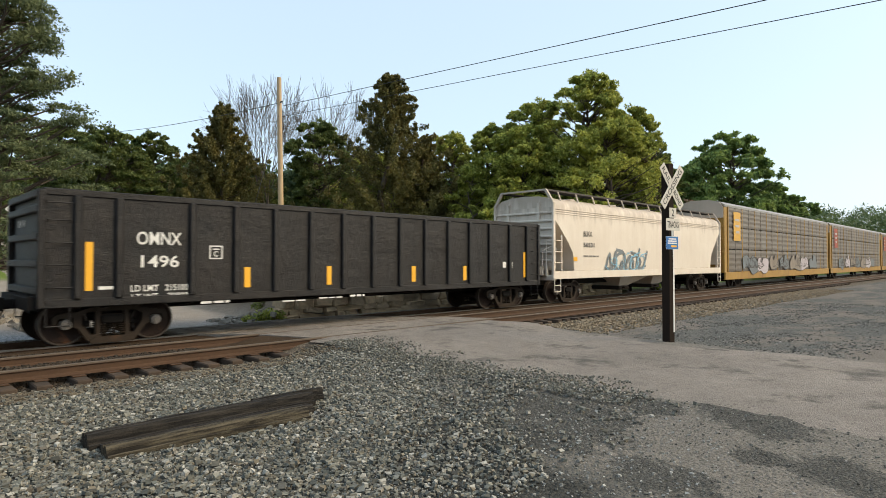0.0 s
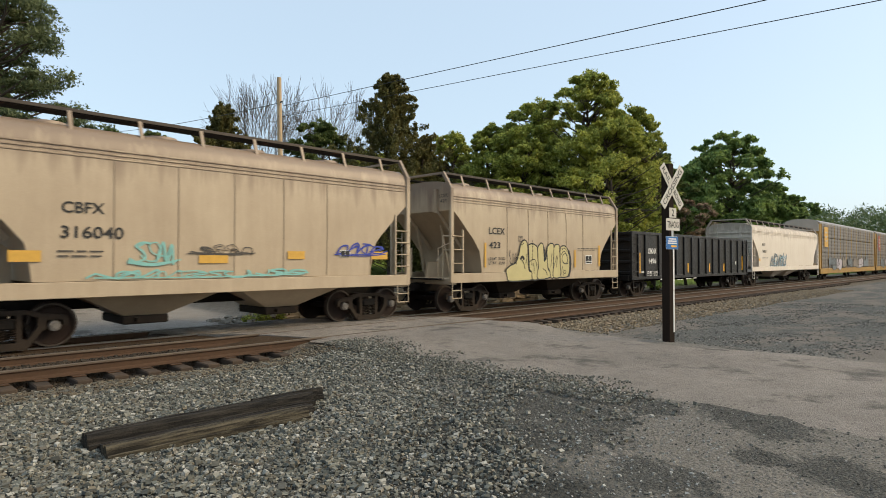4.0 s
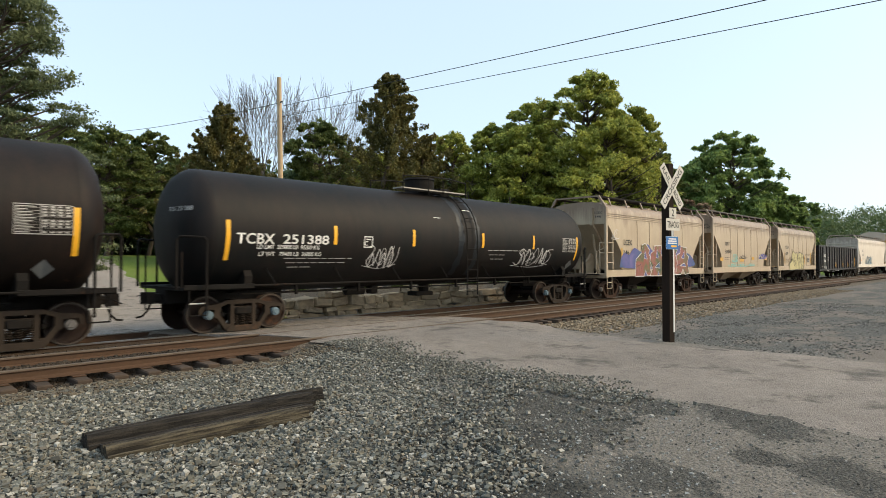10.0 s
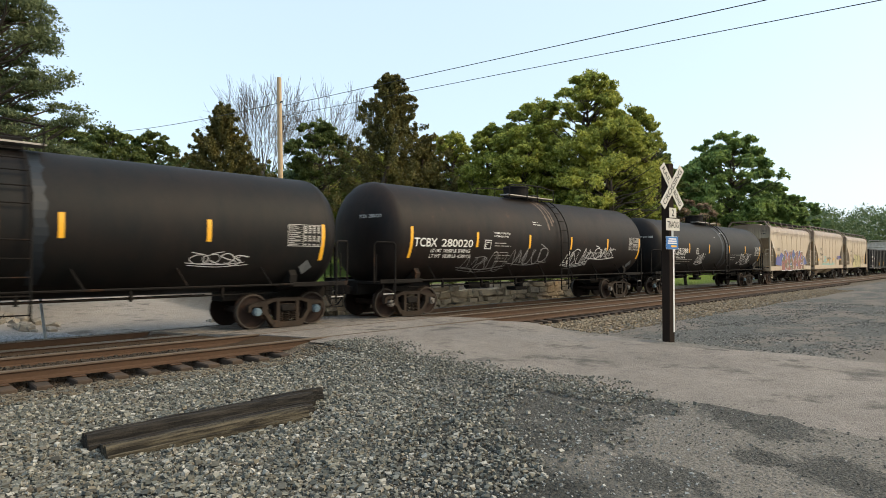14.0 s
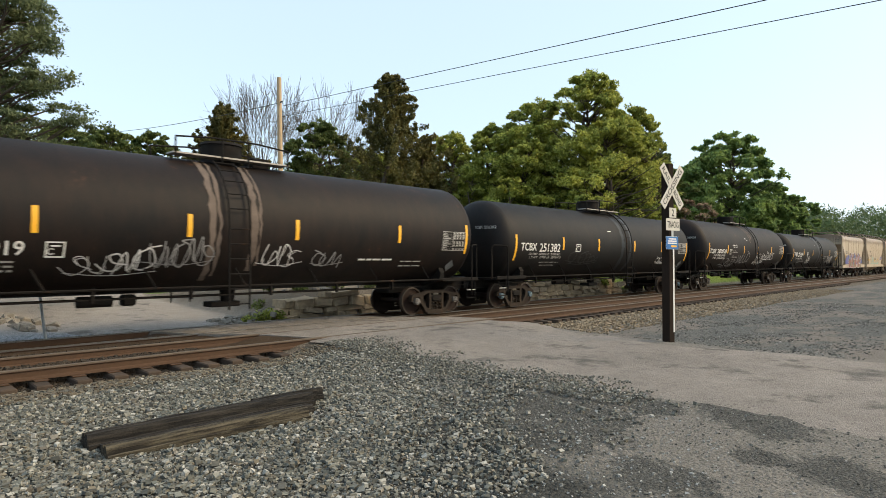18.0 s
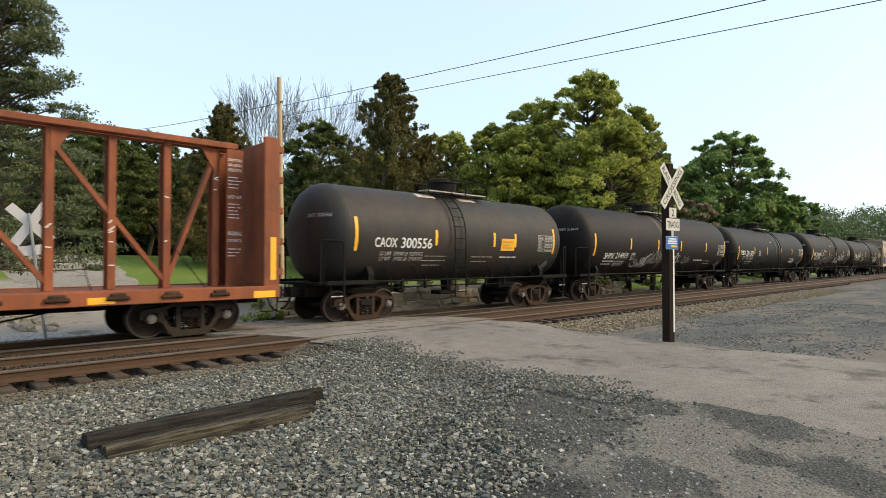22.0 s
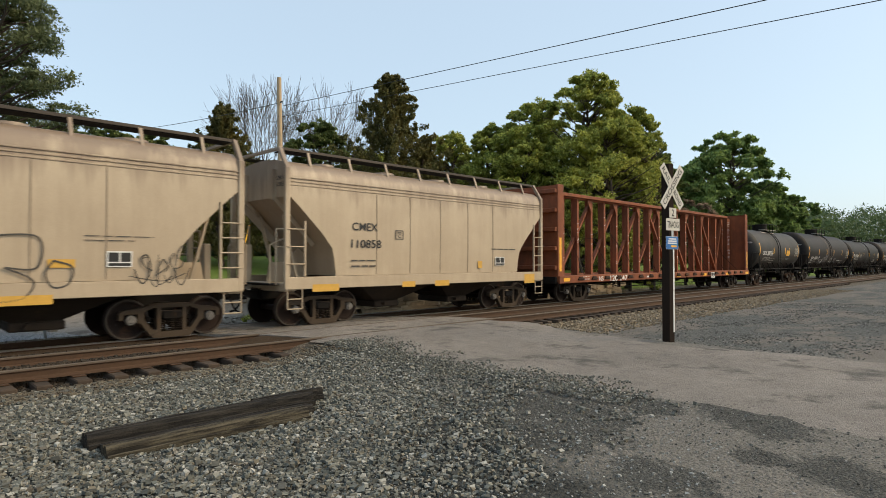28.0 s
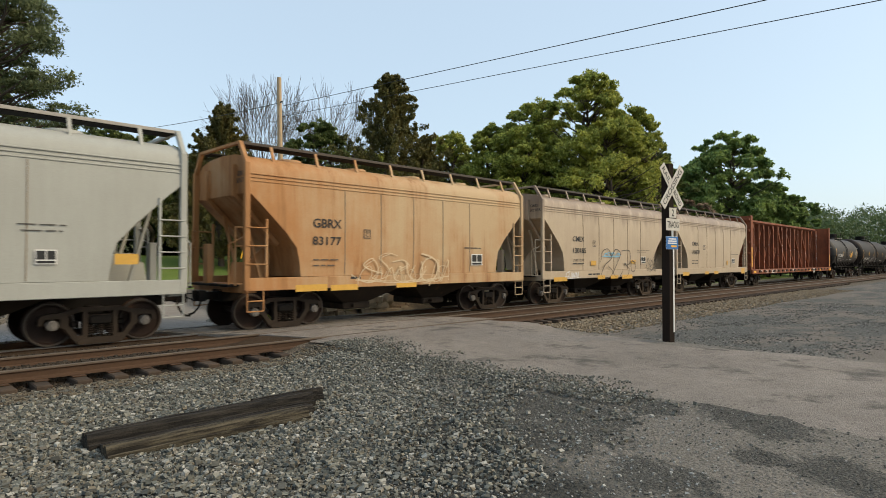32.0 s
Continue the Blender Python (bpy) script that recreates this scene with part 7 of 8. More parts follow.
written("CMEX", (-3.51, 2.61, -2.59, 2.83), M["black"], CM130, y=-1.578)
written("130185", (-3.48, 2.11, -2.47, 2.34), M["black"], CM130, y=-1.578)
written("LD LMT  223100", (-3.51, 1.76, -2.61, 1.87), M["dark_grey"], CM130, y=-1.578)
bars([(-3.51, 1.63, -2.65, 1.71)], M["dark_grey"], CM130, y=-1.578)
decal((-2.06, 1.58, -1.61, 1.79), M["ochre"], CM130, y=-1.578)
plate("p", (2.67, 1.66, 3.17, 1.99), CM130, y=-1.578)
plate("q", (-1.89, 2.41, -1.65, 2.68), CM130, y=-1.578)
bars([(2.25, 2.29, 3.62, 2.32)], M["dark_grey"], CM130, y=-1.578)
bars([(2.25, 2.2, 3.26, 2.23)], M["dark_grey"], CM130, y=-1.578)
decal((1.62, 1.65, 2.1, 1.82), M["ochre"], CM130, y=-1.578)
written("GBRX", (-3.67, 2.69, -2.75, 2.94), M["black"], GBRX, y=-1.578)
written("83177", (-3.69, 2.22, -2.76, 2.45), M["black"], GBRX, y=-1.578)
bars([(-3.68, 1.79, -2.85, 1.84)], M["dark_grey"], GBRX, y=-1.578)
bars([(-3.68, 1.64, -2.98, 1.69)], M["dark_grey"], GBRX, y=-1.578)
plate("p", (2.68, 1.63, 3.25, 2.02), GBRX, y=-1.578)
plate("q", (-1.97, 2.44, -1.72, 2.7), GBRX, y=-1.578)
bars([(2.34, 2.2, 3.2, 2.26)], M["dark_grey"], GBRX, y=-1.578)
bars([(2.51, 2.48, 3.33, 2.52)], M["dark_grey"], GREY, y=-1.578)
bars([(2.57, 2.36, 3.27, 2.4)], M["dark_grey"], GREY, y=-1.578)
plate("p", (2.8, 1.72, 3.17, 2.01), GREY, y=-1.578)
decal((4.21, 1.71, 4.68, 1.94), M["ochre"], GREY, y=-1.578)
decal((-4.89, 0.95, -4.03, 1.15), M["ochre"], CM110, y=-1.592)
decal((-0.28, 0.97, 0.38, 1.15), M["ochre"], CM110, y=-1.592)
decal((-1.69, 0.98, -1.15, 1.15), M["ochre"], CM110, y=-1.592)
decal((4.49, 0.93, 5.14, 1.28), M["ochre"], CM110, y=-1.592)
decal((-4.94, 0.94, -3.97, 1.11), M["ochre"], CM130, y=-1.592)
decal((-1.51, 0.96, -0.87, 1.13), M["ochre"], CM130, y=-1.592)
decal((-0.36, 0.96, 0.35, 1.11), M["ochre"], CM130, y=-1.592)
decal((0.72, 0.93, 1.72, 1.12), M["ochre"], CM130, y=-1.592)
bars([(-2.3, 1.14, -1.29, 1.25)], M["black"], CM130, y=-1.592)
decal((-4.21, 0.97, -3.23, 1.15), M["ochre"], GBRX, y=-1.592)
decal((-3.11, 0.96, -2.19, 1.12), M["ochre"], GBRX, y=-1.592)
bars([(-2.44, 1.25, -2.09, 1.36)], M["black"], GBRX, y=-1.592)
decal((-0.73, 0.97, 0.09, 1.11), M["ochre"], GBRX, y=-1.592)
written("NS", (-8.48, 0.88, -8.09, 1.08), M["white"], CBEAM, y=-1.526)
written("120 247", (-7.46, 0.85, -5.83, 1.11), M["white"], CBEAM, y=-1.526)
decal((-11.31, 0.92, -10.84, 1.07), M["yellow"], CBEAM, y=-1.526)
bars([(-10.14, 1.06, -9.31, 1.11)], M["white"], CBEAM, y=-1.526)
bars([(-9.84, 0.96, -9.3, 1.01)], M["white"], CBEAM, y=-1.526)
bars([(-3.79, 0.92, -3.12, 1.05)], M["white"], CBEAM, y=-1.526)
bars([(-1.68, 1.02, -0.68, 1.09)], M["white"], CBEAM, y=-1.526)
bars([(-1.68, 0.91, -0.68, 0.98)], M["white"], CBEAM, y=-1.526)
plate("P", (4.8, 0.73, 5.34, 1.09), CBEAM, y=-1.526)
decal((-0.19, 0.9, 0.31, 1.05), M["yellow"], CBEAM, y=-1.526)
decal((3.52, 0.89, 4.02, 1.05), M["yellow"], CBEAM, y=-1.526)
decal((7.2, 0.88, 7.72, 1.02), M["yellow"], CBEAM, y=-1.526)
decal((10.87, 0.86, 11.46, 1.03), M["yellow"], CBEAM, y=-1.526)
written("TCBX", (-7.45, 2.21, -6.42, 2.48), M["white"], T1388, tank=SHELL[T1388])
written("251388", (-6.18, 2.23, -4.78, 2.48), M["white"], T1388, tank=SHELL[T1388])
written("LD LMT  209800 LB  95200 KG", (-6.89, 2.09, -5.06, 2.2), M["white"], T1388, tank=SHELL[T1388])
written("LT WT   79400 LB  36000 KG", (-6.82, 1.91, -4.97, 2.02), M["white"], T1388, tank=SHELL[T1388])
bars([(-6.08, 1.84, -3.91, 1.87)], M["white_faint"], T1388, tank=SHELL[T1388])
bars([(-6.0, 1.72, -4.07, 1.75)], M["white_faint"], T1388, tank=SHELL[T1388])
bars([(-5.9, 1.6, -5.22, 1.64)], M["white_faint"], T1388, tank=SHELL[T1388])
plate("q", (-3.65, 2.17, -3.33, 2.5), T1388, tank=SHELL[T1388])
plate("g", (6.60, 2.15, 7.64, 2.72), T1388, tank=SHELL[T1388])
bars([(1.98, 2.14, 4.33, 2.18)], M["white_faint"], T1388, tank=SHELL[T1388])
bars([(2.1, 1.98, 2.97, 2.02)], M["white_faint"], T1388, tank=SHELL[T1388])
bars([(2.24, 1.83, 2.94, 1.87)], M["white_faint"], T1388, tank=SHELL[T1388])
bars([(0.88, 3.52, 1.29, 3.57)], M["white"], T1388, tank=SHELL[T1388])
bars([(-0.65, 3.18, -0.34, 3.22)], M["white"], T1388, tank=SHELL[T1388])
written("TCBX", (-7.2, 2.24, -6.19, 2.52), M["white"], T0020, tank=SHELL[T0020])
written("280020", (-5.98, 2.25, -4.46, 2.51), M["white"], T0020, tank=SHELL[T0020])
written("LD LMT  192800 LB  87400 KG", (-6.43, 2.06, -4.54, 2.18), M["white"], T0020, tank=SHELL[T0020])
written("LT WT   93200 LB  42300 KG", (-6.42, 1.88, -4.46, 2.0), M["white"], T0020, tank=SHELL[T0020])
plate("q", (-3.92, 2.2, -3.57, 2.53), T0020, tank=SHELL[T0020])
written("THERMAL PROTECTION", (-3.36, 2.75, -2.43, 2.82), M["white"], T0020, tank=SHELL[T0020])
written("SYSTEM EQUIPPED", (-3.35, 2.63, -2.51, 2.7), M["white"], T0020, tank=SHELL[T0020])
bars([(-3.31, 2.4, -2.62, 2.45)], M["white_faint"], T0020, tank=SHELL[T0020])
bars([(-3.28, 2.3, -2.37, 2.35)], M["white_faint"], T0020, tank=SHELL[T0020])
bars([(-3.23, 2.07, -2.43, 2.1)], M["white_faint"], T0020, tank=SHELL[T0020])
bars([(-3.19, 1.97, -2.29, 2.01)], M["white_faint"], T0020, tank=SHELL[T0020])
bars([(-3.12, 1.87, -2.49, 1.9)], M["white_faint"], T0020, tank=SHELL[T0020])
bars([(-3.04, 1.75, -2.29, 1.79)], M["white_faint"], T0020, tank=SHELL[T0020])
plate("g", (6.61, 2.3, 7.60, 2.89), T0020, tank=SHELL[T0020])
bars([(-0.92, 3.27, -0.60, 3.31)], M["white"], T0020, tank=SHELL[T0020])
bars([(-0.92, 3.17, -0.37, 3.21)], M["white"], T0020, tank=SHELL[T0020])
bars([(3.03, 2.12, 4.2, 2.16)], M["white_faint"], T0020, tank=SHELL[T0020])
written("TCBX", (-7.34, 2.18, -6.33, 2.48), M["white"], T1382, tank=SHELL[T1382])
written("251382", (-6.14, 2.14, -4.7, 2.48), M["white"], T1382, tank=SHELL[T1382])
written("LD LMT  209800 LB  95200 KG", (-6.77, 2.01, -4.65, 2.1), M["white_faint"], T1382, tank=SHELL[T1382])
written("LT WT   77900 LB  35300 KG", (-6.68, 1.88, -4.55, 1.97), M["white_faint"], T1382, tank=SHELL[T1382])
plate("q", (-3.6, 2.17, -3.23, 2.49), T1382, tank=SHELL[T1382])
bars([(-5.94, 1.71, -4.59, 1.75)], M["white_faint"], T1382, tank=SHELL[T1382])
bars([(-5.79, 1.59, -4.85, 1.63)], M["white_faint"], T1382, tank=SHELL[T1382])
plate("g", (6.73, 2.17, 7.76, 2.75), T1382, tank=SHELL[T1382])
bars([(-0.71, 3.12, -0.37, 3.17)], M["white"], T1382, tank=SHELL[T1382])
written("SHPX", (-6.7, 1.88, -5.79, 2.15), M["white"], SHPX, tank=SHELL[SHPX])
written("214919", (-5.64, 1.89, -4.5, 2.17), M["white"], SHPX, tank=SHELL[SHPX])
bars([(-6.69, 1.73, -5.67, 1.81)], M["white"], SHPX, tank=SHELL[SHPX])
bars([(-6.67, 1.6, -5.82, 1.67)], M["white"], SHPX, tank=SHELL[SHPX])
for z in (1.55, 1.64, 1.73):
    bars([(-5.60, z, -4.65, z + 0.07)], M["white_faint"], SHPX, tank=SHELL[SHPX])
plate("q", (-4.24, 1.85, -3.9, 2.17), SHPX, tank=SHELL[SHPX])
plate("g", (6.72, 2.13, 7.80, 2.75), SHPX, tank=SHELL[SHPX])
bars([(3.52, 1.78, 4.85, 1.87)], M["white"], SHPX, tank=SHELL[SHPX])
bars([(5.17, 1.60, 6.07, 1.66), (5.17, 1.74, 6.07, 1.80)], M["white_faint"], SHPX, tank=SHELL[SHPX])
written("CAOX", (-4.26, 2.2, -3.38, 2.49), M["white"], CAOX, tank=SHELL[CAOX])
written("300556", (-3.22, 2.18, -1.9, 2.51), M["white"], CAOX, tank=SHELL[CAOX])
written("LD LMT  203300 LB  92200 KG", (-4.0, 1.95, -2.24, 2.07), M["white_faint"], CAOX, tank=SHELL[CAOX])
written("LT WT   59700 LB  27100 KG", (-3.96, 1.79, -2.19, 1.91), M["white_faint"], CAOX, tank=SHELL[CAOX])
plate("Y", (1.55, 2.16, 2.33, 2.6), CAOX, tank=SHELL[CAOX])
plate("g", (3.82, 2.16, 4.86, 2.79), CAOX, tank=SHELL[CAOX])
bars([(-2.13, 1.92, -1.09, 1.96)], M["white_faint"], CAOX, tank=SHELL[CAOX])
bars([(-2.16, 1.77, -1.12, 1.82)], M["white_faint"], CAOX, tank=SHELL[CAOX])
bars([(-2.09, 1.62, -1.29, 1.67)], M["white_faint"], CAOX, tank=SHELL[CAOX])
bars([(0.13, 1.9, 1.25, 1.95)], M["white_faint"], CAOX, tank=SHELL[CAOX])
bars([(0.2, 1.74, 1.02, 1.79)], M["white_faint"], CAOX, tank=SHELL[CAOX])
bars([(1.67, 1.89, 2.66, 1.96)], M["white"], CAOX, tank=SHELL[CAOX])

bubble(LC423, (-2.72, 1.03, 1.50, 2.58), -1.592)
wildstyle(LC146, (-3.35, 1.00, 3.55, 2.70), -1.592)
scrawl(LC146, (-5.18, 2.82, -4.66, 3.39), "g_white", 12, 3, 0.025, y=-1.580)
scrawl(CBFX, (3.12, 1.94, 4.60, 2.32), "g_navy", 13, 4, 0.05, y=-1.580)
scrawl(CBFX, (-2.28, 1.71, -1.49, 2.29), "g_teal", 14, 3, 0.06, y=-1.580)
scrawl(CBFX, (-0.93, 1.92, 0.35, 2.22), "dark_grey", 15, 4, 0.035, y=-1.580)
scrawl(CBFX, (-2.9, 1.40, 1.9, 1.62), "g_teal", 16, 9, 0.05, y=-1.580)
scrawl(BLKX, (-4.84, 1.15, -1.1, 2.5), "g_pale", 17, 5, 0.16, y=-1.580)
scrawl(BLKX, (-4.70, 1.25, -1.2, 2.4), "g_lightblue", 18, 5, 0.05, y=-1.583)
loops(CM130, (-1.25, 1.0, 2.05, 2.32), -1.592, "dark_grey", "thin black outlined figures in spray paint")
scrawl(CM130, (-0.9, 1.95, 0.5, 2.2), "g_lightblue", 19, 5, 0.05, y=-1.580)
scrawl(CM130, (-4.03, 1.06, -3.11, 1.36), "g_white", 20, 5, 0.04, y=-1.594)
scrawl(CM130, (3.3, 1.2, 4.28, 2.27), "g_black", 21, 5, 0.03, y=-1.592)
scrawl(GBRX, (-2.09, 1.05, 1.45, 2.15), "g_cream", 22, 6, 0.05, y=-1.592, label="chalky white sprayed letters")
scrawl(GBRX, (-2.0, 1.1, 1.35, 1.75), "g_cream", 23, 7, 0.03, y=-1.594, label="chalky beige sprayed letters")
for car, box, seed, k, wd, mm in ((T1388, (-3.45, 1.55, -2.33, 2.36), 31, 5, 0.05, "g_white"), (T1388, (3.73, 1.6, 5.8, 2.34), 32, 6, 0.055, "g_white"), (T0020, (-4.73, 1.35, -2.6, 2.2), 33, 4, 0.05, "g_thin"), (T0020, (-2.26, 1.64, -0.1, 2.45), 34, 5, 0.06, "g_thin"), (T0020, (1.44, 1.58, 3.13, 2.43), 35, 4, 0.07, "g_white"), (T0020, (3.13, 1.85, 5.3, 2.45), 36, 5, 0.065, "g_white"), (T1382, (-3.92, 1.62, -1.85, 2.24), 37, 5, 0.06, "g_black"), (T1382, (4.29, 1.66, 5.6, 2.04), 38, 4, 0.05, "g_white"), (SHPX, (-3.82, 1.5, -2.2, 2.1), 39, 5, 0.05, "g_white"), (SHPX, (-2.3, 1.6, -0.9, 2.32), 40, 5, 0.05, "g_thin"), (SHPX, (0.46, 1.59, 1.4, 2.3), 41, 3, 0.05, "g_white"), (SHPX, (1.92, 1.62, 2.75, 2.2), 42, 3, 0.05, "g_thin")):
    scrawl(car, box, mm, seed, k, wd * 0.62, tank=SHELL[car])


# ---- things that set single cars apart ----
def placard(car, x, z, tank):
    g = Geo()
    g.add([(x + dx, on_side(None, tank, z + dz, 0.03), z + dz) for dx, dz in ((0, -0.20), (0.20, 0), (0, 0.20), (-0.20, 0))], [(0, 1, 2, 3)])
    part("placard", g, M["placard"], car, "grey diamond hazard placard holder")


M["placard"] = plain("dusty_placard_sheet", (0.16, 0.165, 0.165), 0.55)
M["band_blue"] = plain("dull_blue_splash_paint", (0.010, 0.014, 0.019), 0.5, 0.0, 0.5, 2.0)
M["spill"] = plain("pale_dried_spill", (0.13, 0.098, 0.078), 0.85, 0.0, 0.6, 3.0)
M["pale_strip"] = plain("pale_non_slip_strip", (0.50, 0.43, 0.36), 0.7, 0.0, 0.3, 4.0)


def shell_band(car, x0, x1, tank, a0, a1, mat, name, rag=0.06, seed=1):
    """Paint or spill that follows the shell between two angles over the horizon."""
    rng = random.Random(seed)
    rws = []
    for a in np.linspace(a0, a1, 22):
        y, z = -(tank[1] + 0.006) * math.cos(a), tank[0] + (tank[1] + 0.006) * math.sin(a)
        l, r = x0 + rng.uniform(-rag, rag), x1 + rng.uniform(-rag, rag)
        rws.append([(l, y, z), (r, y, z)])
    return part(name, Geo().rings(rws, False), M[mat], car)


for car, half in ((T1388, 7.95), (T0020, 7.7), (T1382, 7.95), (SHPX, 7.9), (CAOX, 5.2)):
    placard(car, half - 0.55, 1.62, SHELL[car])
for car in (T1388, T1382):
    shell_band(car, 0.35, 0.62, SHELL[car], -0.9, 1.3, "band_blue", "splash_band", 0.05, 3)
    shell_band(car, 1.18, 1.42, SHELL[car], -0.9, 1.3, "band_blue", "splash_band", 0.05, 4)
for k, (x0, x1) in enumerate(((-1.02, -0.86), (-0.80, -0.72), (0.05, 0.20), (0.26, 0.31))):
    shell_band(SHPX, x0, x1, SHELL[SHPX], -0.95 + 0.1 * k, 1.35, "spill", "spill_streak", 0.035, 10 + k)
for k, x in enumerate((0.0, 0.28, 0.45)):
    shell_band(T0020, x, x + 0.09, SHELL[T0020], 0.2 + 0.1 * k, 1.35, "spill", "spill_streak", 0.03, 20 + k)
shell_band(CAOX, -1.95, -1.1, SHELL[CAOX], 1.02, 1.22, "pale_strip", "non_slip_strip", 0.02, 30)
shell_band(CAOX, 0.1, 0.95, SHELL[CAOX], 1.02, 1.2, "pale_strip", "non_slip_strip", 0.02, 31)


for car, text in ((LC423, "LCEX 423"), (CBFX, "CBFX 316040"), (LC146, "LCEX 146"), (CM110, "CMEX 110858"), (CM130, "CMEX 130185"), (GBRX, "GBRX 83177")):
    hx = {LC423: 5.625, GBRX: 5.625}.get(car, 5.7)
    for word, zz in zip(text.split(), (4.02, 3.84)):
        flat_text(word, 0.10 * len(word), 0.12, M["dark_grey"], car, pose(-hx + 0.112, -1.10, zz, 0, 0, -90))
for car, half, words in ((T1388, 7.98, ("TCBX", "251388")), (T0020, 7.73, ("TCBX", "280020")), (T1382, 7.96, ("TCBX", "251382")), (SHPX, 7.93, ("SHPX", "214919")), (CAOX, 5.22, ("CAOX", "300556"))):
    axis, R = SHELL[car]
    for word, yy, w in ((words[0], -0.50, 0.36), (words[1], -0.97, 0.46)):
        mark = flat_text(word, w, 0.11, M["white_faint"], car, pose(0, yy, axis + 0.50, 0, 0, -90))
        for v in mark.data.vertices:   # wrapped on the dome
            r = math.hypot(v.co.y, v.co.z - axis) / R
            v.co.x = -half - float(np.interp(r, [0.0, 0.30, 0.56, 0.76, 0.895, 0.972, 1.0], [0.70, 0.685, 0.62, 0.50, 0.35, 0.18, 0.0])) - 0.012
flat_text("OMNX 1496", 0.8, 0.16, M["white"], GON, pose(-8.225, 0.55, 2.6, 0, 0, -90))

# bulkhead notices, scuffs and straps on the lumber car
for q in (-1, 1):
    x = q * 10.87
    for text, z, hh in (("LOADING AND", 4.40, 0.075), ("UNLOADING", 4.27, 0.075), ("INSTRUCTIONS", 4.13, 0.085), ("SAFETY FIRST", 3.42, 0.085), ("WARNING", 2.45, 0.11), ("DO NOT MOVE CAR", 2.28, 0.08)):
        written(text, (x - 0.19, z, x + 0.19, z + hh), M["white"], CBEAM, y=-0.452)
    for z0, rows_ in ((4.0, 4), (3.30, 5), (2.12, 3)):
        bars(paragraph(x - 0.18, z0, x + 0.19, rows_, 0.09, 0.045, int(z0 * 10)), M["white"], CBEAM, y=-0.452)
decal((-11.52, 1.35, -11.36, 2.75), M["yellow"], CBEAM, y=-1.452)
decal((11.36, 1.3, 11.52, 2.4), M["yellow"], CBEAM, y=-1.452)
rnd = random.Random(17)
for k in range(18):
    x = -10.5 + 1.235 * k
    for j in range(rnd.randint(2, 5)):
        z = rnd.uniform(1.6, 4.2)
        stroke([(x - 0.07, z), (x + rnd.uniform(0.0, 0.07), z + rnd.uniform(-0.06, 0.14))], 0.025, M["white"], CBEAM, y=-0.174, name="scuff_mark")
for k in range(9):
    x = -9.5 + 2.4 * k
    part("tie_down_strap", Geo().pipe([(x, -1.4, 1.16), (x + rnd.uniform(-0.7, 0.7), -0.6, 1.9 + rnd.uniform(0, 1.0)), (x + rnd.uniform(-1, 1), -0.2, 2.6 + rnd.uniform(0, 1.2))], 0.012, 4), M["under"], CBEAM)


# ---- the autoracks: placard panels and a band of old graffiti along the lower screens ----
for k, rack in enumerate(RACKS):
    pl = decal((-12.3, 3.1, -11.0, 5.0), M["ochre"] if k == 0 else M["placard_red"], rack, y=-1.60, name="placard_panel")
    for j in range(3):
        part("stencil_bar", Geo().box((-12.1 + 0.1 * j, -1.606, 4.4 - 0.4 * j), (-11.25, -1.603, 4.55 - 0.4 * j)), M["white_faint"], pl)
    for j, (x, m) in enumerate(((-10.5, "g_pale"), (-7.6, "g_soft"), (-4.8, "g_grey"), (-2.2, "g_pale"), (0.6, "g_grey"), (3.5, "g_soft"), (6.4, "g_pale"))):
        rr = random.Random(70 + 9 * k + j)
        wd = rr.uniform(2.0, 3.4)
        band = [(x + wd * u + rr.uniform(-0.15, 0.15), z + rr.uniform(-0.22, 0.22)) for u, z in ((0.02, 1.2), (0.0, 1.75), (0.25, 2.1), (0.42, 1.8), (0.6, 2.2), (0.85, 2.0), (1.0, 1.6), (0.95, 1.15), (0.6, 1.05), (0.3, 1.2))]
        gg = graffiti(rack, "faded pastel graffiti block")
        shape(curve(band + band[:1], 4)[:-1], M[m], gg, -1.60, "paint_cloud", 0.001 * j)
        stroke(curve(band + band[:1], 4), 0.04, M["dark_grey"], gg, -1.60, None, "outline", 0.001 * j + 0.002)
    for j in range(3):
        scrawl(rack, (-9.8 + 6 * j, 1.25, -6.2 + 6 * j, 2.2), "dark_grey", 300 + 10 * k + j, 4, 0.06, y=-1.612)
# ---- loose stones: real geometry over the gravel sheet ----
def stone_colours(name, stops):
    n = Nodes(name)
    isl = n.put("ShaderNodeNewGeometry").outputs["Random Per Island"]
    r = n.put("ShaderNodeValToRGB", {"Fac": isl})
    e = r.color_ramp.elements
    e[0].position, e[0].color = 0.0, c4(stops[0])
    e[1].position, e[1].color = 1.0, c4(stops[-1])
    for k, c in enumerate(stops[1:-1]):
        e.new((k + 1) / (len(stops) - 1)).color = c4(c)
    v = n.coords(shift=False)
    f = n.noise(55, v, 4, 0.7)
    col = n.mix(n.math("MULTIPLY", n.ramp(f, 0.30, 0.75), 0.5), r.outputs["Color"], c4((0.060, 0.055, 0.048)))
    return n.done(col, 0.9, 0.0, f, 0.4, 0.006, 0.25)


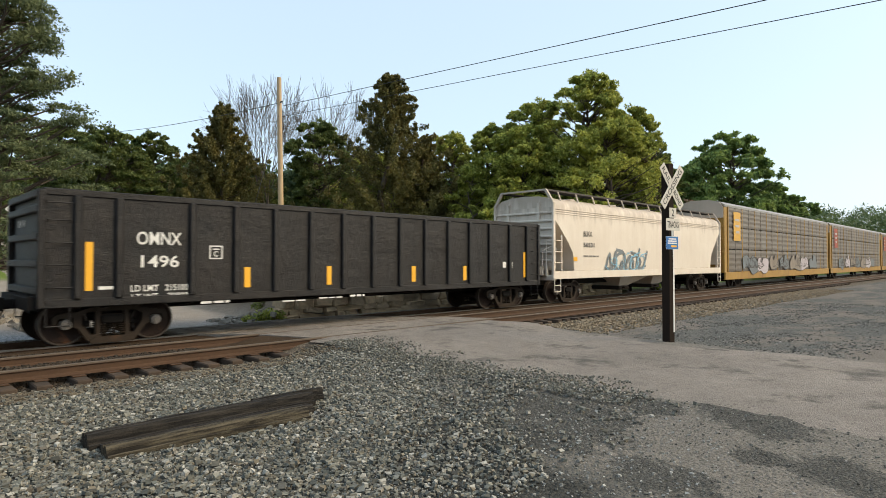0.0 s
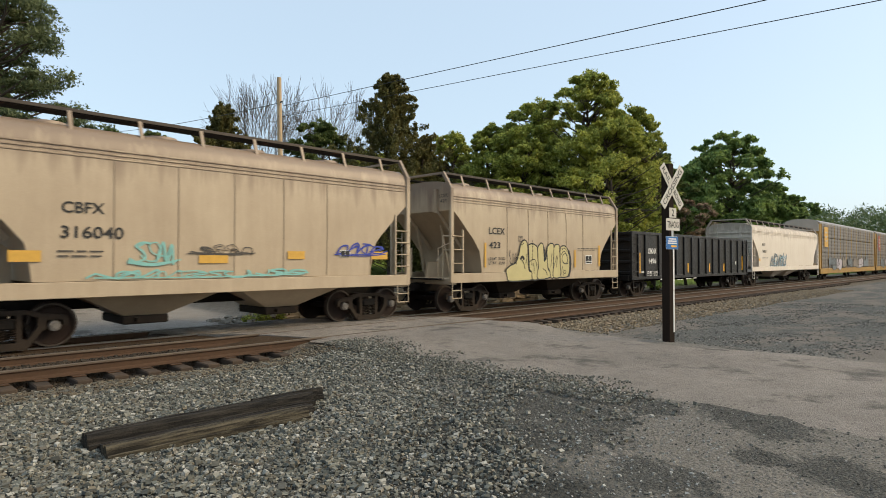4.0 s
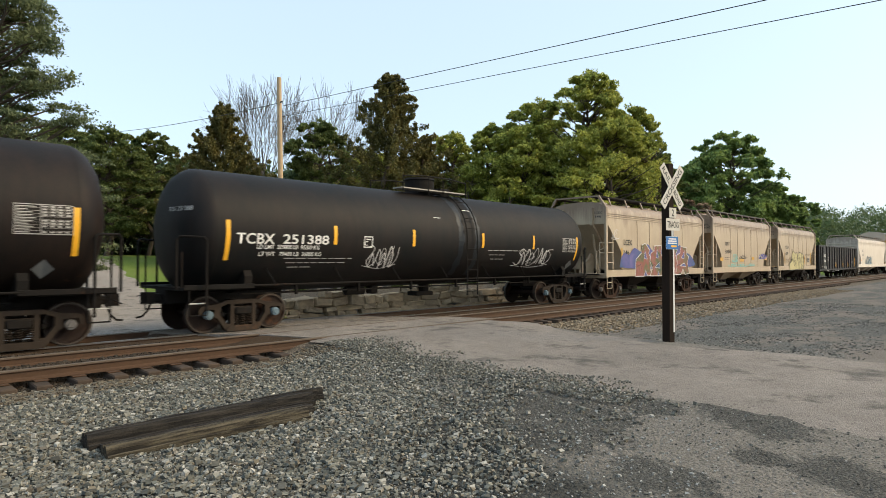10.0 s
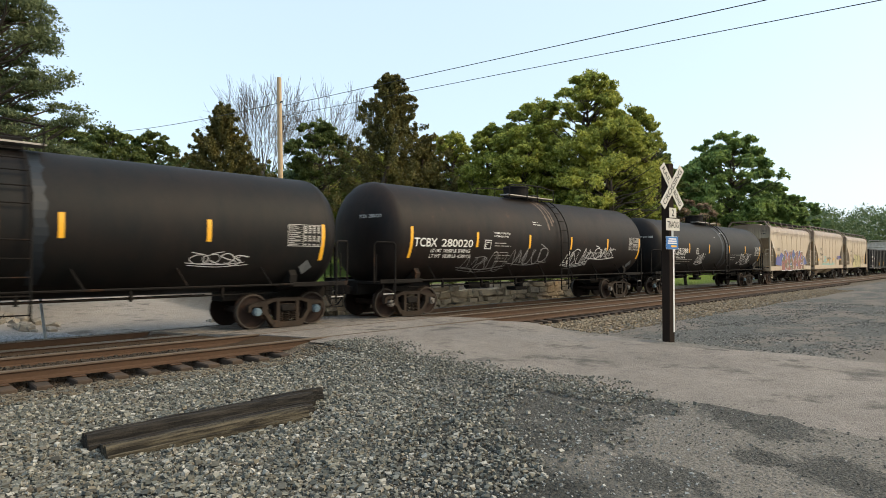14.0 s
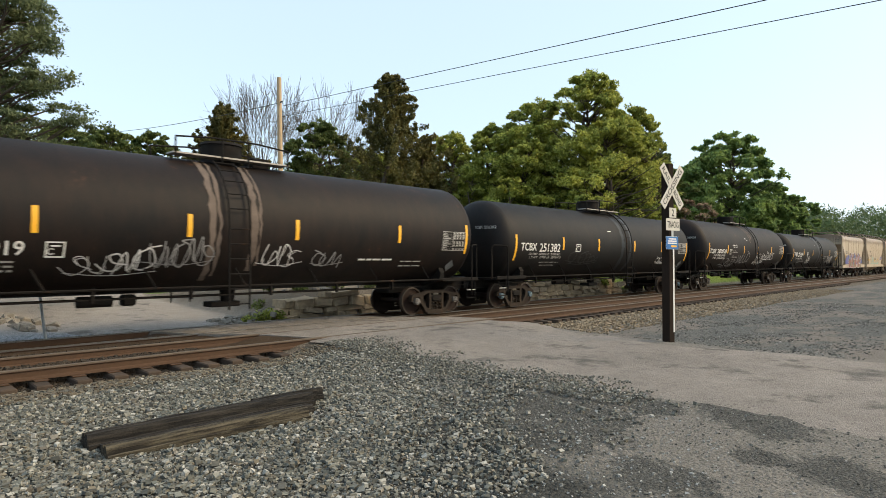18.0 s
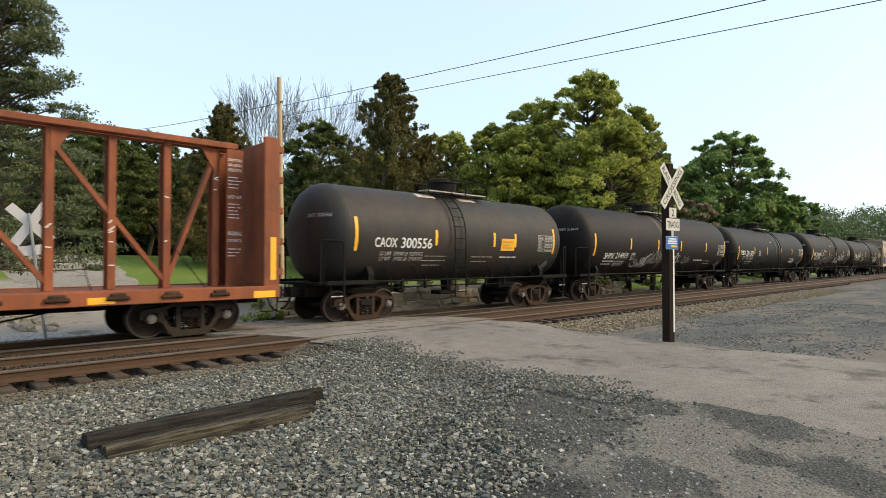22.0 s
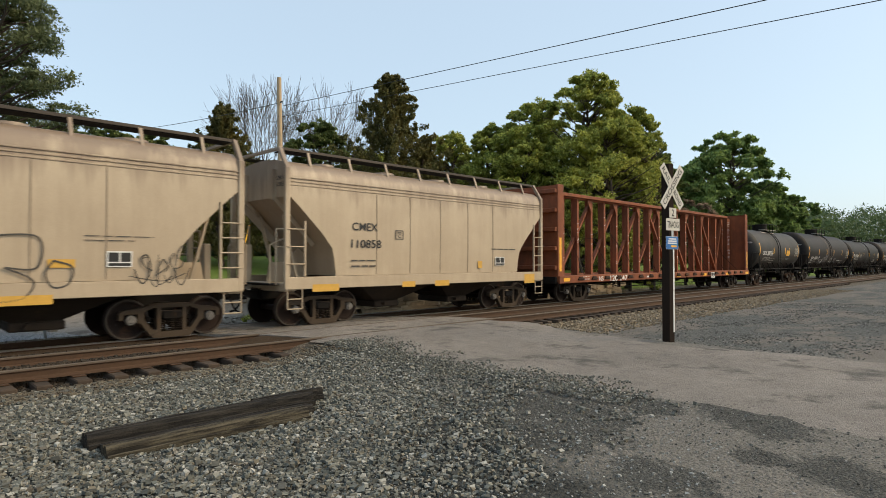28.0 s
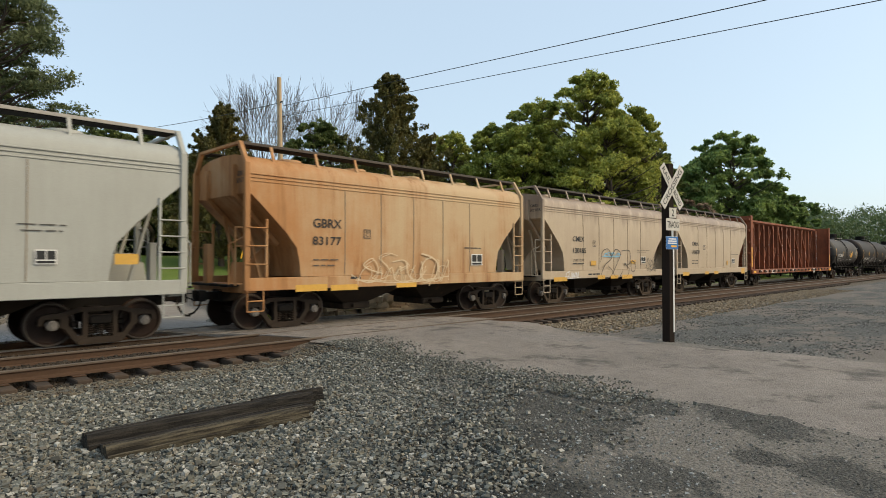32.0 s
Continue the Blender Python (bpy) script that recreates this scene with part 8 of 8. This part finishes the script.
M["ballast"] = stone_colours("mixed_ballast_stone", [(0.060, 0.059, 0.052), (0.150, 0.145, 0.120), (0.098, 0.106, 0.094), (0.31, 0.288, 0.226), (0.20, 0.210, 0.186), (0.094, 0.080, 0.061), (0.50, 0.485, 0.43), (0.190, 0.160, 0.112), (0.138, 0.148, 0.132), (0.074, 0.078, 0.070), (0.235, 0.243, 0.218)])
M["ballast_tan"] = stone_colours("tan_ballast_stone", [(0.065, 0.050, 0.036), (0.160, 0.125, 0.083), (0.110, 0.096, 0.072), (0.210, 0.178, 0.128), (0.088, 0.078, 0.062), (0.13, 0.128, 0.110)])
M["shoulder"] = stone_colours("pale_tan_shoulder_stone", [(0.13, 0.098, 0.066), (0.30, 0.222, 0.138), (0.22, 0.178, 0.122), (0.37, 0.292, 0.192), (0.18, 0.16, 0.128)])
M["ballast_dark"] = stone_colours("oily_brown_ballast_stone", [(0.020, 0.015, 0.011), (0.050, 0.036, 0.024), (0.032, 0.025, 0.018), (0.065, 0.050, 0.036)])
M["chips"] = stone_colours("grey_stone_chips", [(0.070, 0.069, 0.060), (0.15, 0.147, 0.13), (0.105, 0.103, 0.090), (0.22, 0.215, 0.19), (0.125, 0.13, 0.115), (0.40, 0.385, 0.35), (0.17, 0.165, 0.145)])
M["pale_chip"] = stone_colours("pale_stone_chip", [(0.30, 0.30, 0.28), (0.55, 0.54, 0.50), (0.20, 0.21, 0.20), (0.42, 0.40, 0.36)])
M["blue_stone"] = stone_colours("bluish_fresh_stone", [(0.15, 0.165, 0.18), (0.30, 0.315, 0.33), (0.22, 0.235, 0.25), (0.40, 0.41, 0.42)])


def scatter(name, label, mat, count, area, size, seed, keep=None, sink=0.25, height=gz):
    rng = np.random.default_rng(seed)
    x0, y0, x1, y1 = area
    p = np.stack([rng.uniform(x0, x1, count), rng.uniform(y0, y1, count)], 1)
    # only the wedge that the place shows
    az = np.degrees(np.arctan2(p[:, 0] - EYE[0], p[:, 1] - EYE[1]))
    ok = (az > 3) & (az < 88)
    if keep:
        ok &= np.array([rng.random() < keep(a, b) for a, b in p])
    p = p[ok]
    n = len(p)
    s = size * np.exp(np.clip(rng.normal(0, 0.38, n), -1.0, 0.55))
    z = np.array([height(a, b) for a, b in p]) + s * (0.5 - sink)
    cube = np.array([(x, y, q) for x in (-1, 1) for y in (-1, 1) for q in (-1, 1)], float) * 0.5
    v = cube[None] * (1 + rng.uniform(-0.55, 0.25, (n, 8, 3))) * np.stack([s * rng.uniform(0.8, 1.35, n), s * rng.uniform(0.7, 1.1, n), s * rng.uniform(0.5, 0.9, n)], 1)[:, None]
    a, b = rng.uniform(0, 6.283, n), rng.normal(0, 0.5, n)
    ca, sa, cb_, sb = np.cos(a)[:, None], np.sin(a)[:, None], np.cos(b)[:, None], np.sin(b)[:, None]
    y_, z_ = v[..., 1] * cb_ - v[..., 2] * sb, v[..., 1] * sb + v[..., 2] * cb_
    x_, y_ = v[..., 0] * ca - y_ * sa, v[..., 0] * sa + y_ * ca
    v = np.stack([x_ + p[:, :1], y_ + p[:, 1:], z_ + z[:, None]], -1).reshape(-1, 3)
    faces = np.array([(0, 1, 3, 2), (4, 6, 7, 5), (0, 4, 5, 1), (2, 3, 7, 6), (0, 2, 6, 4), (1, 5, 7, 3)])
    q = (faces[None] + 8 * np.arange(n)[:, None, None]).reshape(-1, 4)
    ob = new(name, mesh_np(name, v, q))
    ob.data.materials.append(M[mat])
    return tagged(ob, label, "gravel", kind="stuff")


def left_bank(x, y):
    if math.hypot(x - 7.2, (y + 4.55) * 1.3) < 0.62:
        return 0.12   # bare ash
    edge = min(7.2, 4.3 + 1.15 * (y + 9.9)) + 0.8 * noise.noise((x * 0.6, y * 0.6, 8.0))
    return 1.0 if x < edge else max(0.42 if x < edge + 2.6 else 0.06, 1 - (x - edge) / 1.3)


scatter("ballast_stones", "crushed grey and tan ballast stones", "ballast", 68000, (0.2, -12.2, 7.8, -4.45), 0.0275, 1, left_bank, 0.15)
scatter("loose_ballast", "paler ballast stones lying loose on top", "ballast", 6000, (0.2, -11.4, 7.6, -4.6), 0.031, 11, left_bank, -0.3)
scatter("rail_ballast", "tan ballast shoulder beside the rails", "ballast_tan", 7500, (0.0, -5.3, 7.0, -4.42), 0.034, 2, None, -0.1)
scatter("track_ballast", "brown ballast between the ties", "ballast_dark", 9000, (-1.0, -4.45, 5.2, -1.5), 0.034, 7)
scatter("lot_chips", "grey stone chips over the lot", "chips", 38000, (1.2, -14.6, 12.5, -6.6), 0.015, 3, lambda x, y: max(0.22, min(1, 1.9 - 0.30 * (x - 0.3 * (y + 10)))))
scatter("pale_chips", "pale stones among the dark fines", "pale_chip", 2600, (3.2, -13.2, 8.6, -7.6), 0.016, 12, lambda x, y: 1.0 if x < 6.0 - 0.25 * (y + 10) else 0.25)
scatter("road_edge_gravel", "gravel strewn over the ragged edge of the road", "ballast", 9000, (7.0, -11.5, 8.9, -4.6), 0.022, 13, lambda x, y: max(0.0, min(1.0, 1.25 - (x - 7.35) / 0.8 + 0.9 * noise.noise((x * 1.1, y * 1.1, 5.0)))), 0.2, road_z)
scatter("shoulder_stones", "tan and grey ballast shoulder past the crossing", "shoulder", 19000, (13.6, -7.2, 46.0, -4.42), 0.052, 4, lambda x, y: 1.0 if y > -6.2 else 0.4)
scatter("verge_chips", "grey chips on the verge by the sign", "chips", 16000, (13.4, -13.0, 32.0, -6.4), 0.024, 6, lambda x, y: 0.12 + 0.6 * smooth(-0.15, 0.25, noise.noise((x * 0.35, y * 0.7, 6.0)) + 0.5 * noise.noise((x * 1.9, y * 2.4, 2.0))))
scatter("blue_stones", "bluish fresh gravel behind the train", "blue_stone", 6000, (0.5, 1.5, 11.0, 3.3), 0.040, 5, lambda x, y: 0.1 if (y > 2.9 and 5.3 < x < 10.4) else 1.0)
def motions():
    times = [i * 1.0 for i in range(33)]
    for car in CARS:
        s0 = car["s0"]
        walk(car, [(t, pose(s0 + run(t), 0, 0)) for t in times])
    turns = [i * 0.1 for i in range(321)]
    for w in AXLES:
        x, lead = w.matrix_basis.translation.x, w["lead"]
        walk(w, [(t, pose(x, 0, WHEEL_R, 0, math.degrees(lead + run(t) / WHEEL_R), 0)) for t in turns])


motions()
